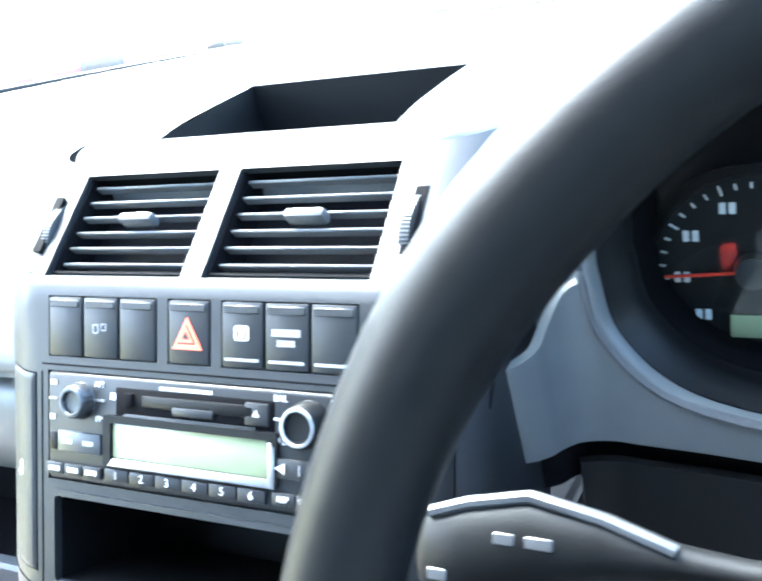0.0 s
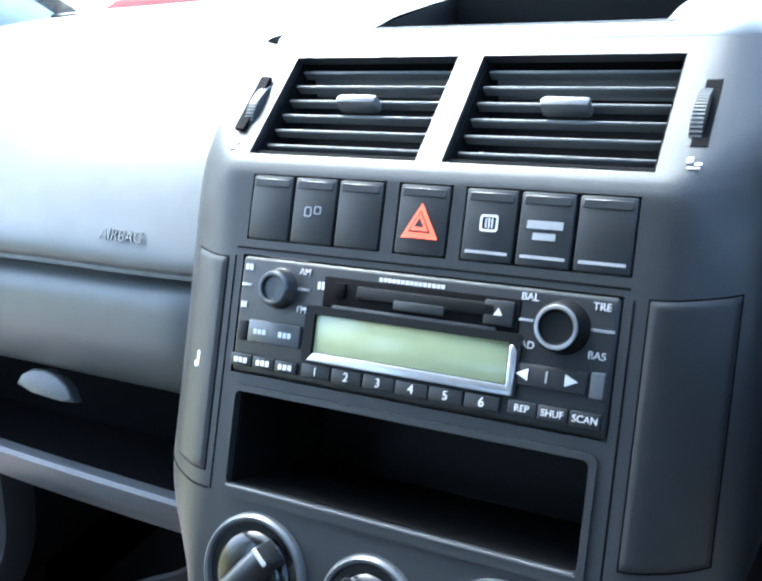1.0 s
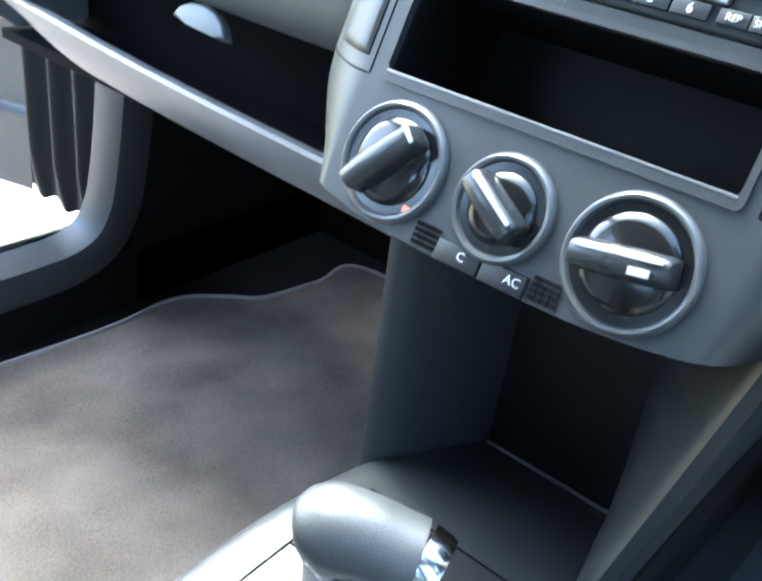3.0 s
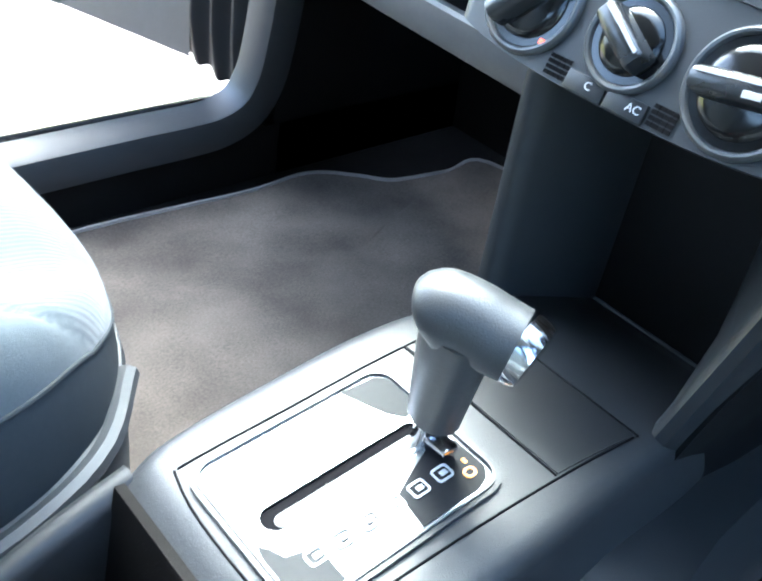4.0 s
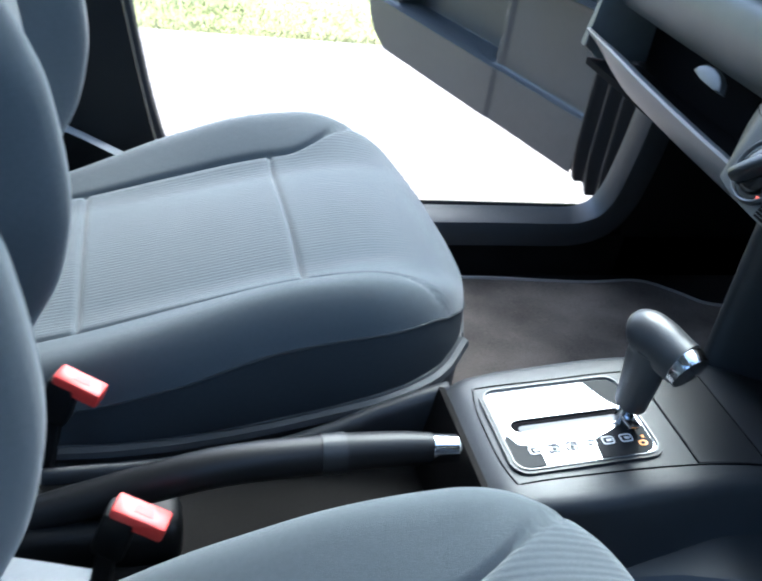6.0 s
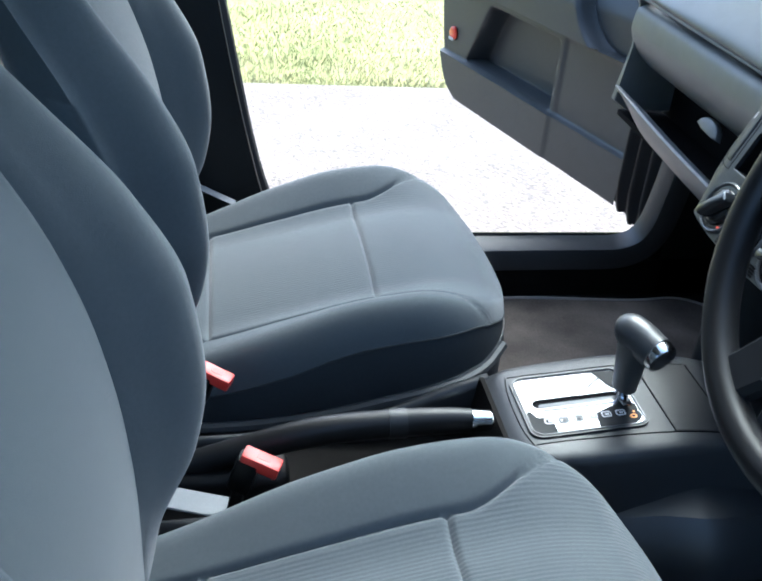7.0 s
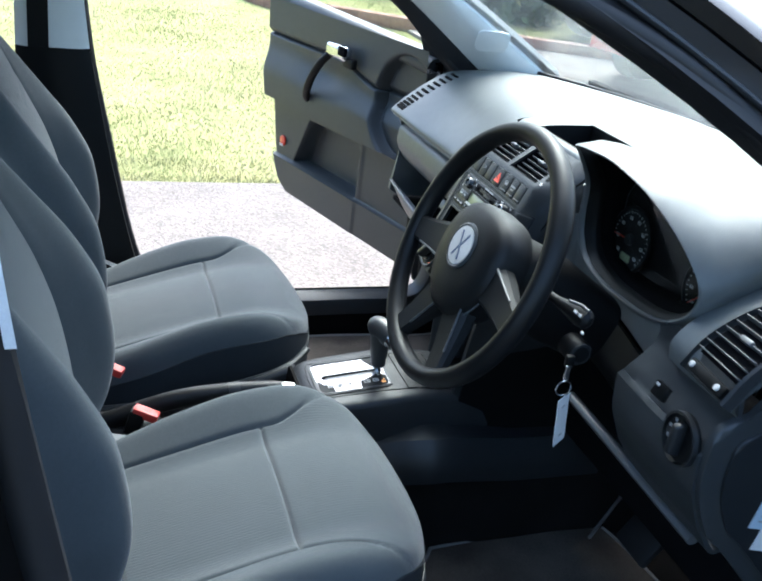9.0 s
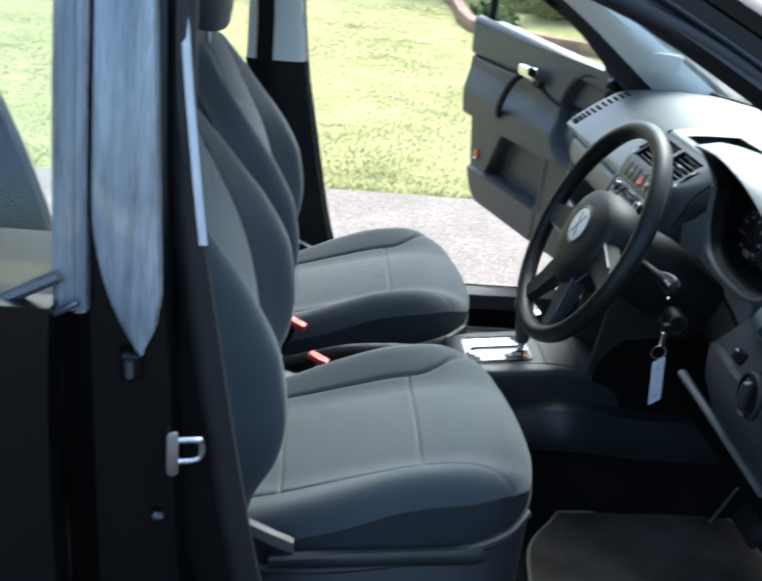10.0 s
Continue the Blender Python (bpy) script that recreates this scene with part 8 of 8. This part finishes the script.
def leaves(n, center, size, leaf, seed, clumps=14):
    rng = np.random.default_rng(seed)
    cc = rng.normal(size=(clumps, 3)) * np.array(size) * 0.42
    rad = 0.28 + 0.25 * rng.random(clumps)
    k = rng.integers(0, clumps, n)
    d = rng.normal(size=(n, 3))
    d /= np.linalg.norm(d, axis=1)[:, None]
    p = np.array(center) + cc[k] + d * (rad[k] * min(size) * (0.55 + 0.5 * rng.random(n)))[:, None]
    p[:, 2] = np.maximum(p[:, 2], 0.04)
    u = rng.normal(size=(n, 3))
    u /= np.linalg.norm(u, axis=1)[:, None]
    w = np.cross(u, rng.normal(size=(n, 3)))
    w /= np.linalg.norm(w, axis=1)[:, None]
    s = leaf * (0.6 + 0.8 * rng.random(n))[:, None]
    v = np.stack([p - u * s, p + w * s * 0.45, p + u * s, p - w * s * 0.45], 1)
    me = bpy.data.meshes.new("crown")
    me.from_pydata(v.reshape(-1, 3).tolist(), [], np.arange(4 * n).reshape(-1, 4).tolist())
    me.materials.append(M["leaf"])
    return me


def planting():
    for i, (x, y, sz, h, n) in enumerate(((-11.2, 3.0, 1.3, 0.8, 5000), (-10.0, 4.6, 1.4, 1.0, 6000), (-13.2, 2.2, 1.2, 0.9, 4000), (-9.4, 7.6, 1.6, 1.9, 8000), (-13.5, 8.0, 2.2, 2.2, 7000), (-16.0, 5.0, 2.0, 2.0, 5000))):
        s = thing("shrub", "leafy green garden shrub behind the edging", "shrub", (x, y, 0), "garden shrubs")
        for k in range(4):
            bm = bmesh.new()
            a = k * 1.7 + i
            tube(bm, smooth_path([(x, y, -0.02), (x + 0.15 * math.cos(a), y + 0.15 * math.sin(a), h * 0.35), (x + 0.4 * sz * math.cos(a), y + 0.4 * sz * math.sin(a), h * 0.7)], 6), [0.03, 0.026, 0.022, 0.018, 0.013, 0.008], 6)
            part("stem", bm, "bark", s)
        o = new("crown", leaves(n, (x, y, h * 0.55), (sz, sz, h), 0.085, 20 + i))
        o.parent = s
        settle(s)
    e = tagged(new("garden_edging"), "row of weathered terracotta edging blocks round the bed", "edging", kind="structure")
    bm = bmesh.new()
    rbox(bm, (0, 0, 0.06), (0.30, 0.14, 0.14), None, 0.02)
    first = part("block", bm, "brick_edge", e)
    pts = smooth_path([(-14.0, 1.2, 0), (-11.5, 1.30, 0), (-8.9, 1.28, 0), (-8.0, 2.3, 0), (-7.0, 3.8, 0), (-6.3, 5.6, 0)], 42)
    for k, (a, b) in enumerate(zip(pts, pts[1:])):
        o = first if k == 0 else first.copy()
        if k:
            scene.collection.objects.link(o)
            o.parent = e
        o.matrix_basis = Matrix.Translation((a + b) / 2) @ pose(0, 0, 0, 0, 0, math.degrees(math.atan2(b.y - a.y, b.x - a.x)) + 3 * noise.noise(a * 3))


planting()


def parked_car(name, label, at, heading, paint, s=1.0):
    c = thing(name, label, "car", (at[0], at[1], 0))
    m = Matrix.Translation((at[0], at[1], 0)) @ pose(0, 0, 0, 0, 0, heading)

    def P(pts):
        return [m @ Vector(p) for p in pts]

    bm = bmesh.new()
    rings = []
    for y, w, z0, z1 in ((-2.0, 0.70, 0.35, 0.70), (-1.9, 0.80, 0.25, 0.86), (-1.2, 0.83, 0.22, 0.90), (0.0, 0.84, 0.22, 0.90), (0.9, 0.83, 0.22, 0.90), (1.6, 0.80, 0.25, 0.80), (1.98, 0.72, 0.30, 0.66), (2.05, 0.55, 0.38, 0.58)):
        rings.append(P([(-w, y, z0), (-w, y, z1 - 0.15), (-w * 0.96, y, z1 - 0.03), (-w * 0.80, y, z1), (w * 0.80, y, z1), (w * 0.96, y, z1 - 0.03), (w, y, z1 - 0.15), (w, y, z0)]))
    loft(bm, rings)
    body = part("body", bm, paint, c, angle=35)
    bm = bmesh.new()
    rings = []
    for y, w, z in ((-1.85, 0.66, 0.88), (-1.45, 0.60, 1.36), (-0.6, 0.60, 1.45), (0.2, 0.60, 1.40), (0.95, 0.68, 0.89)):
        rings.append(P([(-w - 0.10, y, 0.86), (-w, y, z), (w, y, z), (w + 0.10, y, 0.86)]))
    loft(bm, rings)
    part("cabin", bm, paint, c, angle=20)
    bm = bmesh.new()
    rings = []
    for y, w, z in ((0.32, 0.55, 1.37), (0.98, 0.66, 0.93)):
        rings.append(P([(-w, y, z), (w, y, z), (w, y + 0.02, z + 0.01), (-w, y + 0.02, z + 0.01)]))
    loft(bm, rings)
    part("windscreen", bm, "gloss", c)
    for sx in (-1, 1):
        bm = bmesh.new()
        rbox(bm, (sx * 0.675, -0.55, 1.13), (0.03, 1.35, 0.30), m, 0.05, 3)
        part("side_window", bm, "gloss", c)
        bm = bmesh.new()
        rbox(bm, (sx * 0.58, 1.92, 0.62), (0.26, 0.14, 0.13), m, 0.04, 3)
        part("headlight", bm, "chrome", c)
        for y in (-1.25, 1.28):
            bm = bmesh.new()
            turned(bm, [(0.20, -0.09), (0.30, -0.09), (0.31, -0.05), (0.31, 0.05), (0.30, 0.09), (0.20, 0.09)], m @ pose(sx * 0.75, y, 0.31, 0, 90, 0), 32)
            w = part("wheel", bm, "tyre", c)
            bm = bmesh.new()
            turned(bm, [(0.20, -0.07), (0.20, 0.07), (0.06, 0.09), (0.0005, 0.09)], m @ pose(sx * 0.75, y, 0.31, 0, 90, 0), 28)
            part("rim", bm, "satin", w)
    bm = bmesh.new()
    rbox(bm, (0, 2.02, 0.50), (0.90, 0.06, 0.16), m, 0.02)
    part("grille", bm, "void", c)
    bm = bmesh.new()
    rbox(bm, (0, 2.06, 0.44), (0.52, 0.02, 0.11), m, 0.004)
    pl = part("number_plate", bm, "paper", c)
    bm = bmesh.new()
    for k in range(6):
        rbox(bm, (-0.19 + 0.075 * k, 2.073, 0.44), (0.045, 0.006, 0.07), m)
    part("plate_bar", bm, "button", pl)
    settle(c)


parked_car("parked_car", "red parked car nose to the drive", (-5.47, 5.64), 195, "red_paint")
parked_car("parked_car", "silver grey parked car beside a red car", (-7.75, 6.4), 190, "dark_paint")


def house():
    """Pale rendered building across the yard, with a row of tall narrow panes."""
    h = thing("house", "pale rendered building with a row of tall narrow windows", "building", (0.9, 10.2, 0))
    x0, x1, y = -5.15, 7.0, 8.3
    cols = [-4.88 + 0.25 * k for k in range(12)]
    bm = bmesh.new()
    rbox(bm, ((x0 + x1) / 2, y + 0.15, 0.14), (x1 - x0, 0.30, 0.28))
    rbox(bm, ((x0 + x1) / 2, y + 0.15, 1.80), (x1 - x0, 0.30, 1.20))
    rbox(bm, (x0 + 0.073, y + 0.15, 0.74), (0.145, 0.30, 0.92))
    rbox(bm, ((x1 - 2.005) / 2, y + 0.15, 0.74), (x1 + 2.005, 0.30, 0.92))
    part("wall", bm, "wall", h, smooth=False)
    bm = bmesh.new()
    prism(bm, [(8.0, 2.4), (12.6, 2.4), (10.3, 3.1)], x1 - x0 + 0.6, Matrix(((0, 0, 1, x0 - 0.3), (1, 0, 0, 0), (0, 1, 0, 0), (0, 0, 0, 1))))
    part("roof", bm, "roof", h, smooth=False)
    bm = bmesh.new()
    rbox(bm, ((x0 + x1) / 2, 10.55, 1.2), (x1 - x0, 3.9, 2.4))
    part("inner_block", bm, "wall", h, smooth=False)
    for x in cols:
        bm = bmesh.new()
        ring_frame(bm, [(-0.125, 0), (0.125, 0), (0.125, 0.92), (-0.125, 0.92)], [(-0.085, 0.03), (0.085, 0.03), (0.085, 0.89), (-0.085, 0.89)], 0.08, frame_at((x, y + 0.10, 0.28), (1, 0, 0), (0, 0, 1)))
        w = part("window", bm, "frame_white", h, smooth=False)
        bm = bmesh.new()
        rbox(bm, (x, y + 0.09, 0.74), (0.17, 0.02, 0.86))
        part("pane", bm, "pane", w, smooth=False)
    settle(h)


house()
